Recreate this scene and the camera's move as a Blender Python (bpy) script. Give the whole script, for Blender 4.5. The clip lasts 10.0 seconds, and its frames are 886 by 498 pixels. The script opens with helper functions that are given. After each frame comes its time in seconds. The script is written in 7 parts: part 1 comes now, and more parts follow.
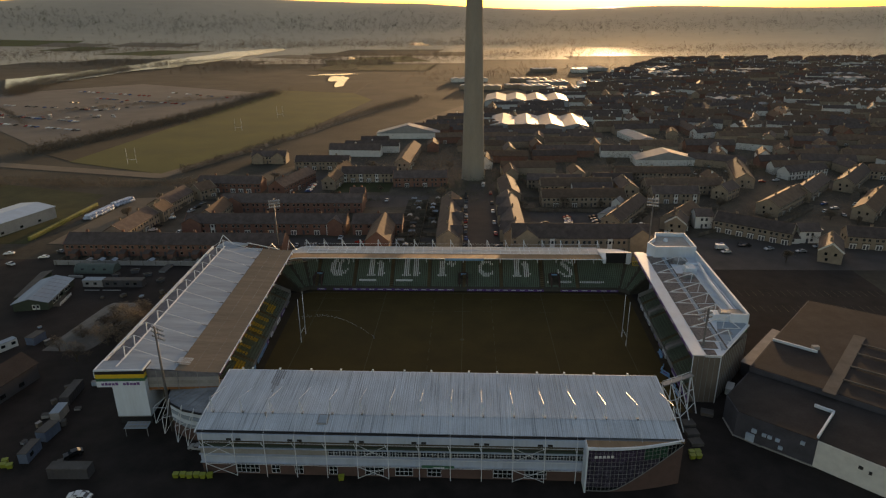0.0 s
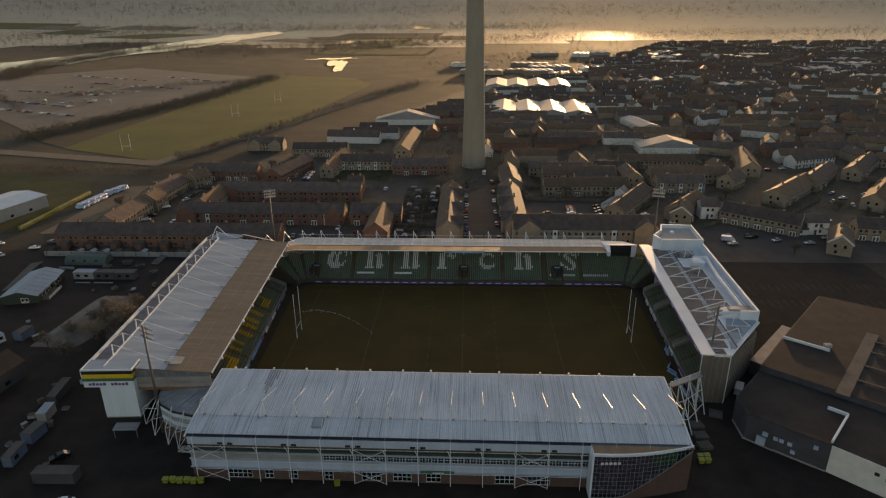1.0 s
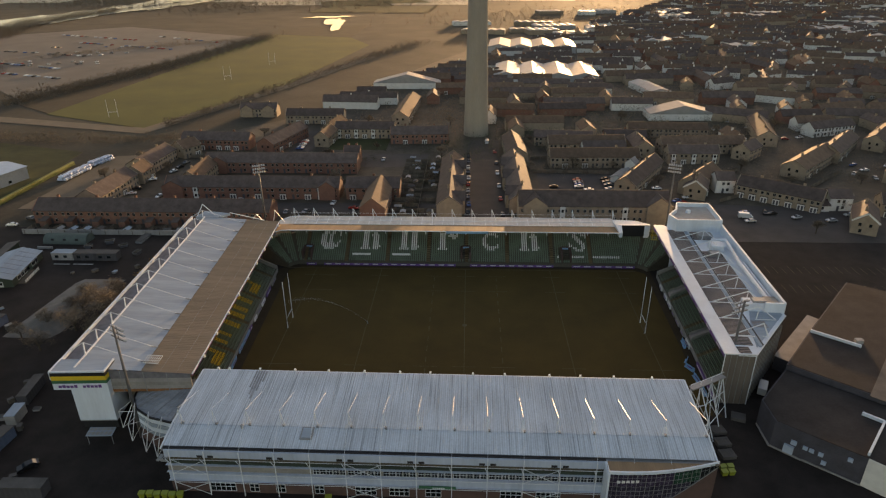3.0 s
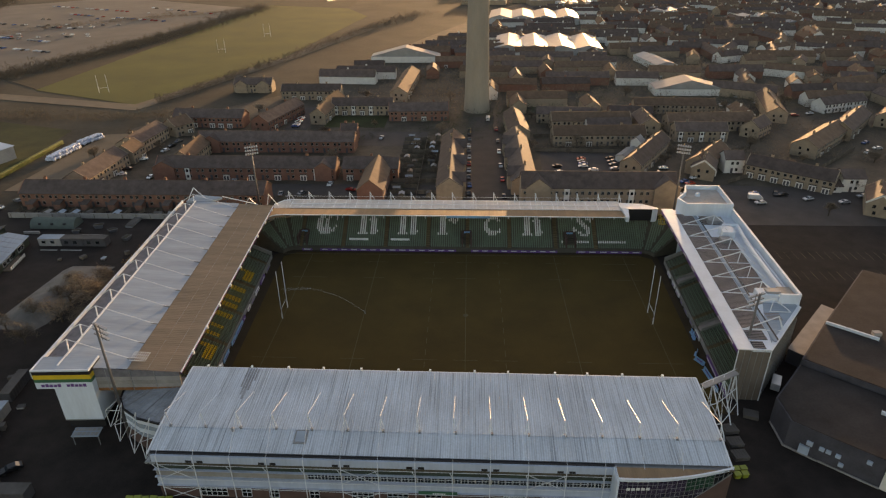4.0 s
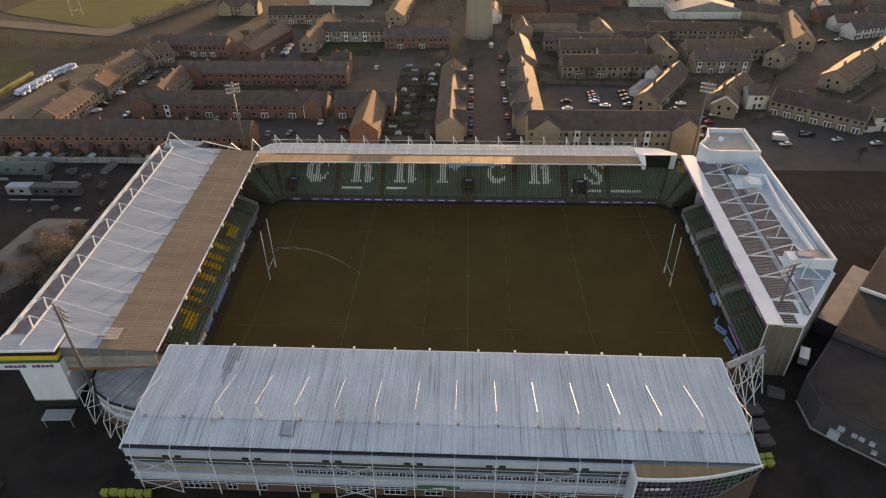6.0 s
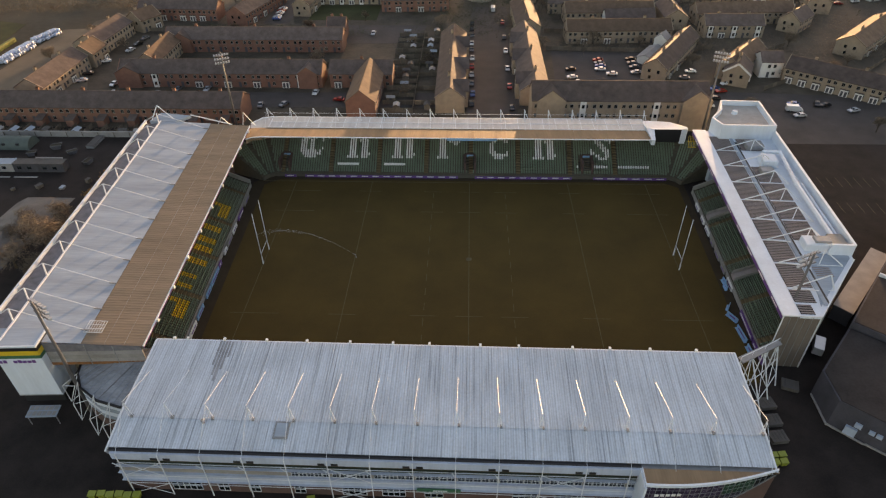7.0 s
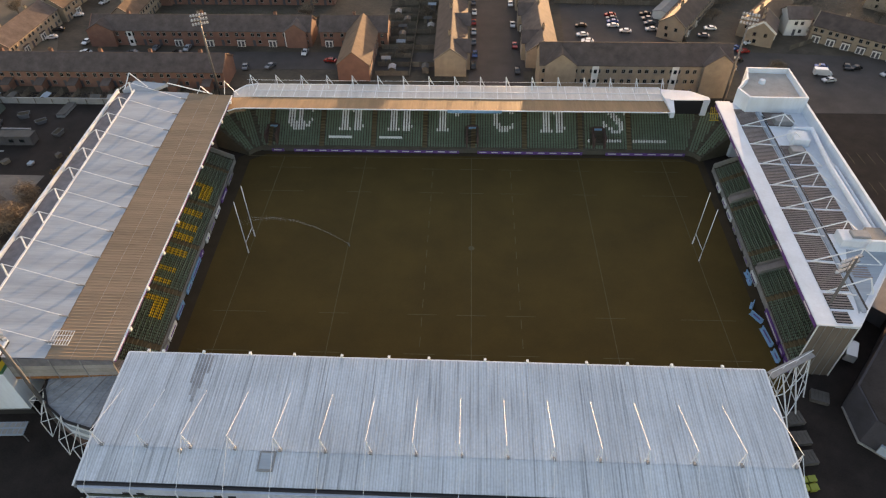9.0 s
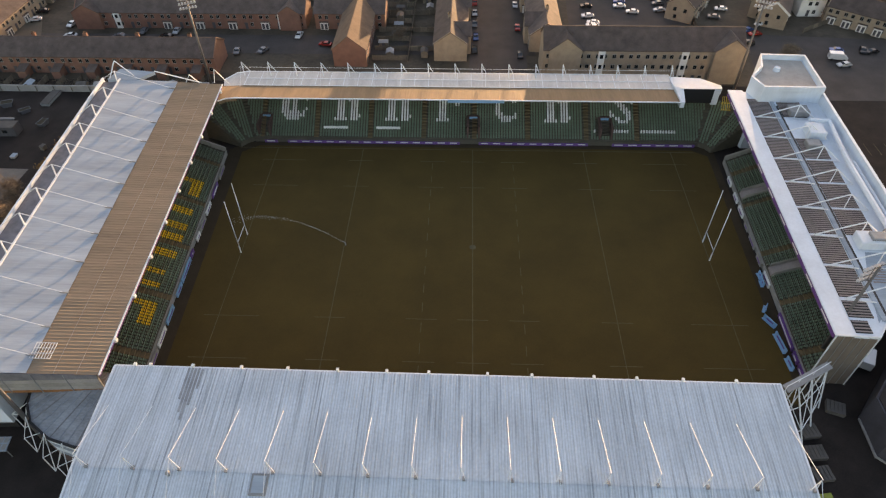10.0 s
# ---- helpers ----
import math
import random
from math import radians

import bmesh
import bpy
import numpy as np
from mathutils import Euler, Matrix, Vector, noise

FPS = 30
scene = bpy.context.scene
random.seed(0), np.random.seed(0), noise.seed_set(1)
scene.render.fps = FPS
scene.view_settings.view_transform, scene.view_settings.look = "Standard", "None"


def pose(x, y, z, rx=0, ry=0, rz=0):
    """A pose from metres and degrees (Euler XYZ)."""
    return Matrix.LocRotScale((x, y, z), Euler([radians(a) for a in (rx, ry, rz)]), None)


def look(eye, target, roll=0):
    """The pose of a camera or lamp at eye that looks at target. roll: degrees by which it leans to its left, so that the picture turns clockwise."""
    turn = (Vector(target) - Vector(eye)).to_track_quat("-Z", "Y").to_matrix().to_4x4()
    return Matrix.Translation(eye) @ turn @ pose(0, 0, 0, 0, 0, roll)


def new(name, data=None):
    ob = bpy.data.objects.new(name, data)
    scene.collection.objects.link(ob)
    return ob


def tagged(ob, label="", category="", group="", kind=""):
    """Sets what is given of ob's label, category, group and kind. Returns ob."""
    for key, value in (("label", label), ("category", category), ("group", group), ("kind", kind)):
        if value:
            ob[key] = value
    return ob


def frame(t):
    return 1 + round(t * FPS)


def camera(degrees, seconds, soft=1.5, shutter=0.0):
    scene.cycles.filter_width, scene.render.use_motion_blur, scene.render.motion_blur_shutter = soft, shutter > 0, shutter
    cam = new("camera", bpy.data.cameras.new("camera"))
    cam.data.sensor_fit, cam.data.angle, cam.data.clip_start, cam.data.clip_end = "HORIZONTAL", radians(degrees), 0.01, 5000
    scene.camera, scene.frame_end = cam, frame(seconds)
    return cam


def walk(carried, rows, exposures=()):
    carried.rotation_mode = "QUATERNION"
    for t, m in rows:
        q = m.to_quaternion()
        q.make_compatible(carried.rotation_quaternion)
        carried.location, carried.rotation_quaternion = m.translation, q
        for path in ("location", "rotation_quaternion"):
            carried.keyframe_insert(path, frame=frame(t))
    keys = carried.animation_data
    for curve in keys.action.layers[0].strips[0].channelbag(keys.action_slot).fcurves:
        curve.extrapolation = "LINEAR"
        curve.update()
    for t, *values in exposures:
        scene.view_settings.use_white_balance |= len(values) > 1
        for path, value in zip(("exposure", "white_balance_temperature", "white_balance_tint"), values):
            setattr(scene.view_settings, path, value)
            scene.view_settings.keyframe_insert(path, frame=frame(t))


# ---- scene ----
cam = camera(69.9, 10.0, soft=1.2)
PATH = [
    (0, (-1.1, -0.253, 95.189), (-1.175, 1.622, 94.498), -0.5),
    (0.5, (-1.257, 3.038, 95.255), (-1.332, 4.905, 94.543), -0.5),
    (1, (-1.428, 6.45, 95.343), (-1.502, 8.309, 94.608), -0.4),
    (1.5, (-1.606, 10.053, 95.461), (-1.68, 11.902, 94.703), -0.4),
    (2, (-1.781, 13.835, 95.604), (-1.855, 15.672, 94.818), -0.4),
    (3.5, (-2.172, 25.947, 96.344), (-2.247, 27.74, 95.462), -0.4),
    (4, (-2.373, 30.115, 96.538), (-2.447, 31.888, 95.614), -0.5),
    (4.5, (-2.607, 34.337, 96.717), (-2.679, 36.083, 95.742), -0.5),
    (5, (-2.837, 38.6, 96.893), (-2.908, 40.315, 95.866), -0.5),
    (5.5, (-3.054, 42.834, 97.036), (-3.124, 44.515, 95.956), -0.5),
    (7, (-3.52, 55.442, 97.444), (-3.588, 57.017, 96.212), -0.7),
    (7.5, (-3.774, 59.361, 97.51), (-3.839, 60.905, 96.241), -0.6),
    (8, (-4.024, 63.366, 97.552), (-4.087, 64.882, 96.249), -0.6),
    (8.5, (-4.259, 67.338, 97.647), (-4.322, 68.824, 96.31), -0.6),
    (9, (-4.519, 71.322, 97.692), (-4.579, 72.781, 96.326), -0.6),
    (9.5, (-4.718, 75.229, 97.729), (-4.776, 76.66, 96.334), -0.7),
    (10, (-4.852, 79.077, 97.739), (-4.91, 80.48, 96.315), -0.7),
]
EXPOSURES = [(0, 1.18, 7750, 21), (2, 1.58, 7900, 22), (4.5, 2.02, 8150, 25), (7, 2.38, 8150, 27), (10, 2.60, 7800, 26)]
walk(cam, [(t, look(eye, target, roll)) for t, eye, target, roll in PATH], EXPOSURES)

# ---- sky, sun, exposure ----
SUN_AZ, SUN_EL = 11.7, 3.2          # degrees to the right of +y, and above the horizon
world = bpy.data.worlds.new("sky")
scene.world = world
world.use_nodes = True
wn = world.node_tree.nodes
sky = wn.new("ShaderNodeTexSky")
sky.sky_type = "NISHITA"
sky.sun_disc = False
sky.sun_elevation = radians(SUN_EL)
sky.sun_rotation = radians(SUN_AZ)
sky.air_density, sky.dust_density, sky.ozone_density = 0.9, 1.2, 1.2
wn["Background"].inputs[1].default_value = 0.15
world.node_tree.links.new(sky.outputs[0], wn["Background"].inputs[0])

sun_data = bpy.data.lights.new("sun", "SUN")
sun_data.energy, sun_data.angle, sun_data.color = 2.3, radians(0.8), (1.0, 0.72, 0.4)
sun = new("sun", sun_data)
sun_way = Vector((math.sin(radians(SUN_AZ)) * math.cos(radians(SUN_EL)), math.cos(radians(SUN_AZ)) * math.cos(radians(SUN_EL)), math.sin(radians(SUN_EL))))
sun.matrix_world = look(sun_way * 900, (0, 0, 0))


# ---- materials ----
def material(name, base, rough=0.7, metal=0.0, vary=0.25, size=1.0, fine=12.0, bump=0.2, spec=0.5, streak=None, rand=0.0, depth=0.02, sheen=0.0):
    """A weathered surface: large stains and fine grain over one base colour, in metres. streak stretches the stains along an axis; rand varies from object to object."""
    m = bpy.data.materials.new(name)
    m.use_nodes = True
    n, link = m.node_tree.nodes, m.node_tree.links
    bsdf = n["Principled BSDF"]
    co = n.new("ShaderNodeTexCoord")
    mp = n.new("ShaderNodeMapping")
    link.new(co.outputs["Object"], mp.inputs[0])
    mp.inputs["Scale"].default_value = streak or (1, 1, 1)
    big = n.new("ShaderNodeTexNoise")
    big.inputs["Scale"].default_value, big.inputs["Detail"].default_value, big.inputs["Roughness"].default_value = 1 / size, 6, 0.6
    link.new(mp.outputs[0], big.inputs["Vector"])
    small = n.new("ShaderNodeTexNoise")
    small.inputs["Scale"].default_value, small.inputs["Detail"].default_value = fine / size, 3
    link.new(mp.outputs[0], small.inputs["Vector"])
    mix = n.new("ShaderNodeMath")
    mix.operation = "MULTIPLY_ADD"
    link.new(small.outputs[0], mix.inputs[0])
    mix.inputs[1].default_value = 0.35
    link.new(big.outputs[0], mix.inputs[2])
    ramp = n.new("ShaderNodeMapRange")
    ramp.inputs["From Min"].default_value, ramp.inputs["From Max"].default_value = 0.42, 0.93
    ramp.inputs["To Min"].default_value, ramp.inputs["To Max"].default_value = 1 - vary, 1 + vary
    link.new(mix.outputs[0], ramp.inputs["Value"])
    last = ramp.outputs[0]
    if rand:
        info = n.new("ShaderNodeObjectInfo")
        r2 = n.new("ShaderNodeMapRange")
        r2.inputs["To Min"].default_value, r2.inputs["To Max"].default_value = 1 - rand, 1 + rand
        link.new(info.outputs["Random"], r2.inputs["Value"])
        mul = n.new("ShaderNodeMath")
        mul.operation = "MULTIPLY"
        link.new(last, mul.inputs[0])
        link.new(r2.outputs[0], mul.inputs[1])
        last = mul.outputs[0]
    col = n.new("ShaderNodeVectorMath")
    col.operation = "SCALE"
    col.inputs[0].default_value = base
    link.new(last, col.inputs["Scale"])
    link.new(col.outputs[0], bsdf.inputs["Base Color"])
    rr = n.new("ShaderNodeMapRange")
    rr.inputs["To Min"].default_value, rr.inputs["To Max"].default_value = max(0.03, rough - 0.12), min(1.0, rough + 0.12)
    link.new(big.outputs[0], rr.inputs["Value"])
    link.new(rr.outputs[0], bsdf.inputs["Roughness"])
    bsdf.inputs["Metallic"].default_value = metal
    bsdf.inputs["Specular IOR Level"].default_value = spec
    if sheen:
        bsdf.inputs["Sheen Weight"].default_value, bsdf.inputs["Sheen Roughness"].default_value = sheen, 0.45
        bsdf.inputs["Sheen Tint"].default_value = (1.0, 0.93, 0.8, 1)
    if bump:
        b = n.new("ShaderNodeBump")
        b.inputs["Strength"].default_value, b.inputs["Distance"].default_value = bump, depth
        link.new(mix.outputs[0], b.inputs["Height"])
        link.new(b.outputs[0], bsdf.inputs["Normal"])
    return m


M_GROUND = material("town_ground", (0.050, 0.046, 0.037), 0.9, spec=0.1, vary=0.5, size=45, fine=18, bump=0.25, depth=0.1, sheen=0.02)
# far pasture: distance haze put into a paler base and a warm sheen
M_PASTURE = material("haze_paled_pasture", (0.108, 0.103, 0.078), 0.6, spec=0.35, vary=0.45, size=110, fine=14, bump=0.4, depth=0.3, sheen=0.2)
M_TOWN = material("gardens_and_yards", (0.070, 0.057, 0.042), 0.8, spec=0.25, vary=0.6, size=11, fine=9, bump=0.5, depth=0.15)
M_ASPHALT = material("asphalt", (0.027, 0.021, 0.019), 0.85, spec=0.15, vary=0.55, size=7, fine=30, bump=0.2)
M_ROAD = material("road_asphalt", (0.068, 0.058, 0.054), 0.8, spec=0.2, vary=0.35, size=8, fine=30, bump=0.2)
# green turf made brown: the warm haze over it is put in its colour
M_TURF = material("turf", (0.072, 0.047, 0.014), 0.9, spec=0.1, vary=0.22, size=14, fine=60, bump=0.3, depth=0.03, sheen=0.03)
M_FIELD = material("meadow_grass", (0.066, 0.074, 0.018), 0.9, spec=0.1, vary=0.3, size=35, fine=30, bump=0.3, depth=0.06, sheen=0.04)
M_MEADOW = material("wet_meadow", (0.045, 0.050, 0.022), 0.9, spec=0.1, vary=0.45, size=12, fine=20, bump=0.3, depth=0.1, sheen=0.02)
M_GRAVEL = material("gravel_lot", (0.112, 0.102, 0.093), 0.85, spec=0.2, vary=0.28, size=30, fine=30, bump=0.3, depth=0.1, sheen=0.02)
M_SCRUB = material("scrub", (0.042, 0.036, 0.026), 0.9, spec=0.1, vary=0.4, size=12, fine=20, bump=0.4, depth=0.15, sheen=0.03)
M_PATH = material("track", (0.115, 0.095, 0.072), 0.85, spec=0.2, vary=0.25, size=8, fine=20, bump=0.3, sheen=0.03)
M_LINE = material("line_paint", (0.085, 0.070, 0.034), 0.85, vary=0.5, size=2, bump=0)


def ribbed_roof(name, base, rib):
    """Painted ribbed sheet: every rib a little lighter or darker, crease shade painted along each rib, long dirt
    streaks down single ribs, broad faded patches.
    """
    m = bpy.data.materials.new(name)
    m.use_nodes = True
    n, link = m.node_tree.nodes, m.node_tree.links
    bsdf = n["Principled BSDF"]

    def op(kind, a, b=None):
        o = n.new("ShaderNodeMath")
        o.operation = kind
        for i, v in enumerate((a, b)):
            if v is None:
                continue
            if isinstance(v, (int, float)):
                o.inputs[i].default_value = v
            else:
                link.new(v, o.inputs[i])
        return o.outputs[0]

    def spread(v, lo, hi, to_lo, to_hi):
        r = n.new("ShaderNodeMapRange")
        r.interpolation_type = "SMOOTHSTEP"
        link.new(v, r.inputs["Value"])
        for key, val in (("From Min", lo), ("From Max", hi), ("To Min", to_lo), ("To Max", to_hi)):
            r.inputs[key].default_value = val
        return r.outputs[0]

    def grain(x, y, scale, detail):
        c = n.new("ShaderNodeCombineXYZ")
        link.new(x, c.inputs[0])
        link.new(y, c.inputs[1])
        t = n.new("ShaderNodeTexNoise")
        t.inputs["Scale"].default_value, t.inputs["Detail"].default_value = scale, detail
        link.new(c.outputs[0], t.inputs["Vector"])
        return t.outputs[0]

    co = n.new("ShaderNodeTexCoord")
    xyz = n.new("ShaderNodeSeparateXYZ")
    link.new(co.outputs["Object"], xyz.inputs[0])
    x, y = xyz.outputs[0], xyz.outputs[1]
    step = op("FLOOR", op("MULTIPLY", x, 1 / rib))
    one = n.new("ShaderNodeTexWhiteNoise")
    one.noise_dimensions = "1D"
    link.new(step, one.inputs["W"])
    dirt = spread(grain(op("MULTIPLY", step, 7.31), op("MULTIPLY", y, 0.06), 1.0, 4), 0.48, 0.76, 1.0, 0.55)
    # shade in the rib creases, painted as a regular darker line
    rib_shade = spread(op("PINGPONG", x, rib), 0.0, rib * 0.5, 0.80, 1.0)
    area = spread(grain(x, y, 0.09, 4), 0.3, 0.7, 0.88, 1.08)
    speck = spread(grain(x, y, 2.2, 5), 0.3, 0.7, 0.93, 1.05)
    each = op("ADD", op("MULTIPLY", one.outputs[0], 0.12), 0.94)
    total = op("MULTIPLY", op("MULTIPLY", dirt, op("MULTIPLY", area, rib_shade)), op("MULTIPLY", speck, each))
    col = n.new("ShaderNodeVectorMath")
    col.operation = "SCALE"
    col.inputs[0].default_value = base
    link.new(total, col.inputs["Scale"])
    link.new(col.outputs[0], bsdf.inputs["Base Color"])
    bsdf.inputs["Roughness"].default_value, bsdf.inputs["Specular IOR Level"].default_value = 0.55, 0.3
    return m


M_ROOF = ribbed_roof("grey_roof_sheet", (0.50, 0.56, 0.625), 0.21)
# white cladding again, darker and bluer: sky-lit shade put into the colour
M_WHITE_SHADED = material("shaded_white_cladding", (0.40, 0.46, 0.56), 0.6, spec=0.3, vary=0.14, size=4, fine=8, bump=0.05, streak=(1, 1, 0.2))
M_ROOFD = material("weathered_dark_sheet", (0.24, 0.255, 0.275), 0.6, vary=0.4, size=2.2, fine=8, bump=0.1, streak=(0.5, 0.9, 0.5))
M_ROOF_L = material("pale_roof_sheet", (0.295, 0.35, 0.41), 0.8, 0.0, spec=0.1, vary=0.22, size=4, fine=9, bump=0.06, streak=(0.14, 1.2, 0.5))
M_TAN = material("tan_roof_sheet", (0.235, 0.178, 0.128), 0.8, 0.0, spec=0.1, vary=0.22, size=4, fine=8, bump=0.1, streak=(0.2, 2.0, 0.5))
M_LOUVRE = material("brown_louvre", (0.25, 0.21, 0.20), 0.6, 0.0, spec=0.3, vary=0.2, size=3, fine=8, bump=0.1)
M_ORANGE = material("orange_brown_edge_sheet", (0.26, 0.12, 0.055), 0.8, 0.0, spec=0.1, vary=0.4, size=1.5, fine=9, bump=0.1)
M_TANF = material("tan_roof_sheet_far", (0.235, 0.165, 0.105), 0.75, 0.0, spec=0.12, vary=0.2, size=4, fine=8, bump=0.1, streak=(2.0, 0.2, 0.5))
M_BAND = material("translucent_roof_band", (0.48, 0.47, 0.46), 0.5, vary=0.2, size=3, fine=8, bump=0.05, streak=(1.5, 0.3, 0.5))
M_ENDWALL = material("brown_ribbed_panels", (0.15, 0.125, 0.105), 0.8, spec=0.2, vary=0.25, size=1.2, fine=12, bump=0.2, streak=(1, 1, 0.2))
M_RUNOFF = material("worn_track_round_pitch", (0.046, 0.034, 0.022), 0.9, spec=0.1, vary=0.3, size=5, fine=30, bump=0.3)
M_DULLBLUE = material("dull_blue_steel", (0.09, 0.12, 0.18), 0.6, vary=0.25, size=1.5, fine=10, bump=0.1)
M_GREENFILM = material("green_window_film", (0.02, 0.062, 0.04), 0.25, vary=0.5, size=0.8, fine=5, bump=0)
M_MAST = material("dark_galvanised_steel", (0.115, 0.11, 0.11), 0.55, 0.2, vary=0.25, size=1, bump=0.05)
M_HEAD = material("pale_beige_membrane", (0.42, 0.38, 0.345), 0.8, spec=0.2, vary=0.18, size=2.5, fine=9, bump=0.08)
M_FENCE = material("grey_fence_boards", (0.13, 0.105, 0.08), 0.85, vary=0.3, size=0.6, fine=9, bump=0.3, rand=0.3)
M_MESH = material("grey_walkway_mesh", (0.165, 0.16, 0.175), 0.8, spec=0.2, vary=0.35, size=1.6, fine=9, bump=0.2)
M_WHITE = material("white_cladding", (0.60, 0.665, 0.74), 0.5, vary=0.1, size=4, fine=8, bump=0.05, streak=(1, 1, 0.2))
M_STEEL = material("white_painted_steel", (0.64, 0.675, 0.71), 0.4, vary=0.12, size=1, bump=0.05)
M_GREY = material("grey_steel", (0.24, 0.245, 0.25), 0.45, 0.2, vary=0.2, size=1, bump=0.05)
# near-black: the shade inside recesses and openings, put into a colour
M_VOID_SHADE = material("void_shade", (0.018, 0.018, 0.02), 0.8, vary=0.3, size=1, bump=0.1)
M_BLACK = material("black_trim", (0.012, 0.012, 0.014), 0.5, vary=0.2, size=1, bump=0)
M_YELLOW = material("yellow_band", (0.62, 0.42, 0.03), 0.5, vary=0.1, size=2, bump=0)
M_OLIVE = material("olive_band", (0.035, 0.05, 0.035), 0.5, vary=0.2, size=2, bump=0)
M_VINYL = material("purple_window_film", (0.052, 0.038, 0.068), 0.25, vary=0.5, size=0.8, fine=5, bump=0)
M_VINYLD = material("mottled_window_film", (0.04, 0.035, 0.055), 0.25, vary=0.7, size=0.9, fine=5, bump=0)
M_RUBBLE = material("pale_rubble", (0.13, 0.12, 0.11), 0.9, vary=0.35, size=4, fine=14, bump=0.5, depth=0.1)
M_GREEN = material("green_band", (0.03, 0.13, 0.07), 0.5, vary=0.1, size=2, bump=0)
M_CONC = material("concrete", (0.26, 0.245, 0.225), 0.85, vary=0.25, size=2, fine=14, bump=0.25)
M_TOWER = material("tower_concrete", (0.30, 0.26, 0.21), 0.85, vary=0.15, size=6, fine=10, bump=0.2, streak=(1, 1, 0.25))
M_BRICK = material("red_brick", (0.21, 0.102, 0.072), 0.85, vary=0.22, size=2, fine=16, bump=0.25, rand=0.12)
M_BUFF = material("buff_brick", (0.30, 0.23, 0.165), 0.85, vary=0.2, size=2, fine=16, bump=0.25, rand=0.12)
M_SLATE = material("slate", (0.105, 0.080, 0.072), 0.8, spec=0.15, vary=0.35, size=2.5, fine=10, bump=0.35, rand=0.2)
M_TILE = material("clay_tile", (0.140, 0.094, 0.068), 0.85, spec=0.15, vary=0.3, size=2.5, fine=10, bump=0.35, rand=0.2)
M_RENDER = material("white_render", (0.66, 0.64, 0.60), 0.8, vary=0.12, size=2, bump=0.1)
M_SHED = material("shed_sheet", (0.30, 0.30, 0.30), 0.6, 0.1, vary=0.2, size=5, bump=0.05, rand=0.25)
M_SEAT_G = material("green_plastic", (0.12, 0.165, 0.115), 0.35, vary=0.25, size=3, bump=0)
M_SEAT_Y = material("yellow_plastic", (0.70, 0.42, 0.02), 0.4, vary=0.1, size=3, bump=0)
M_SEAT_W = material("white_plastic", (0.72, 0.72, 0.70), 0.4, vary=0.1, size=3, bump=0)
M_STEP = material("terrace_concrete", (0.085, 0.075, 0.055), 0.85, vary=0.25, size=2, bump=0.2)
M_AISLE = material("ochre_steps", (0.15, 0.105, 0.055), 0.85, vary=0.25, size=2, bump=0.2)
M_PURPLE = material("purple_board", (0.13, 0.05, 0.22), 0.45, vary=0.15, size=2, bump=0)
M_BLUE = material("blue_board", (0.17, 0.34, 0.52), 0.45, vary=0.15, size=2, bump=0)
M_BARK = material("bark", (0.075, 0.058, 0.042), 0.9, vary=0.3, size=0.6, bump=0.5)
M_TWIG = material("winter_twigs", (0.15, 0.11, 0.075), 0.9, vary=0.4, size=1.5, bump=0.0, rand=0.3, sheen=0.2)
M_GOLD = material("autumn_leaves", (0.20, 0.10, 0.025), 0.85, vary=0.4, size=1.5, bump=0.0)
M_EVER = material("evergreen", (0.055, 0.06, 0.028), 0.85, vary=0.4, size=1.5, bump=0.0, sheen=0.2)
M_WRAP = material("pale_blue_wrap", (0.55, 0.61, 0.74), 0.5, vary=0.25, size=0.7, bump=0.5, depth=0.1)
M_TYRE = material("rubber", (0.015, 0.015, 0.015), 0.8, vary=0.2, size=0.3, bump=0)
M_LAMP = material("lamp_glass", (0.42, 0.43, 0.45), 0.15, vary=0.1, size=0.3, bump=0)
M_BROWNBRICK = material("brown_brick", (0.095, 0.055, 0.047), 0.85, vary=0.25, size=2, fine=16, bump=0.25)
M_FELT = material("brown_roof_felt", (0.047, 0.040, 0.038), 0.9, spec=0.1, vary=0.35, size=6, fine=14, bump=0.2)
M_BLUESLATE = material("blue_grey_cladding", (0.070, 0.068, 0.080), 0.75, spec=0.2, vary=0.3, size=3, fine=12, bump=0.2)
M_FELT2 = material("grey_roof_felt", (0.095, 0.088, 0.083), 0.85, spec=0.2, vary=0.3, size=3, fine=14, bump=0.2)
M_DARKBRICK = material("dark_cladding", (0.06, 0.058, 0.065), 0.6, vary=0.25, size=3, fine=14, bump=0.15)
M_PALEROOF = material("pale_grey_sheet", (0.29, 0.275, 0.265), 0.75, spec=0.2, vary=0.2, size=3, fine=12, bump=0.1)
M_NISSEN = material("green_corrugated", (0.075, 0.098, 0.088), 0.7, vary=0.25, size=2, fine=12, bump=0.1)
M_BLUEROOF = material("pale_blue_sheet", (0.38, 0.46, 0.56), 0.45, vary=0.15, size=4, bump=0.05)
M_IVY = material("ivy_leaves", (0.15, 0.16, 0.035), 0.8, vary=0.4, size=1.5, bump=0.3)
M_LIME = material("lime_plastic", (0.22, 0.25, 0.03), 0.45, vary=0.12, size=1, bump=0)
M_SPRAY = material("water_drops", (0.75, 0.75, 0.72), 0.2, vary=0.1, size=1, bump=0)
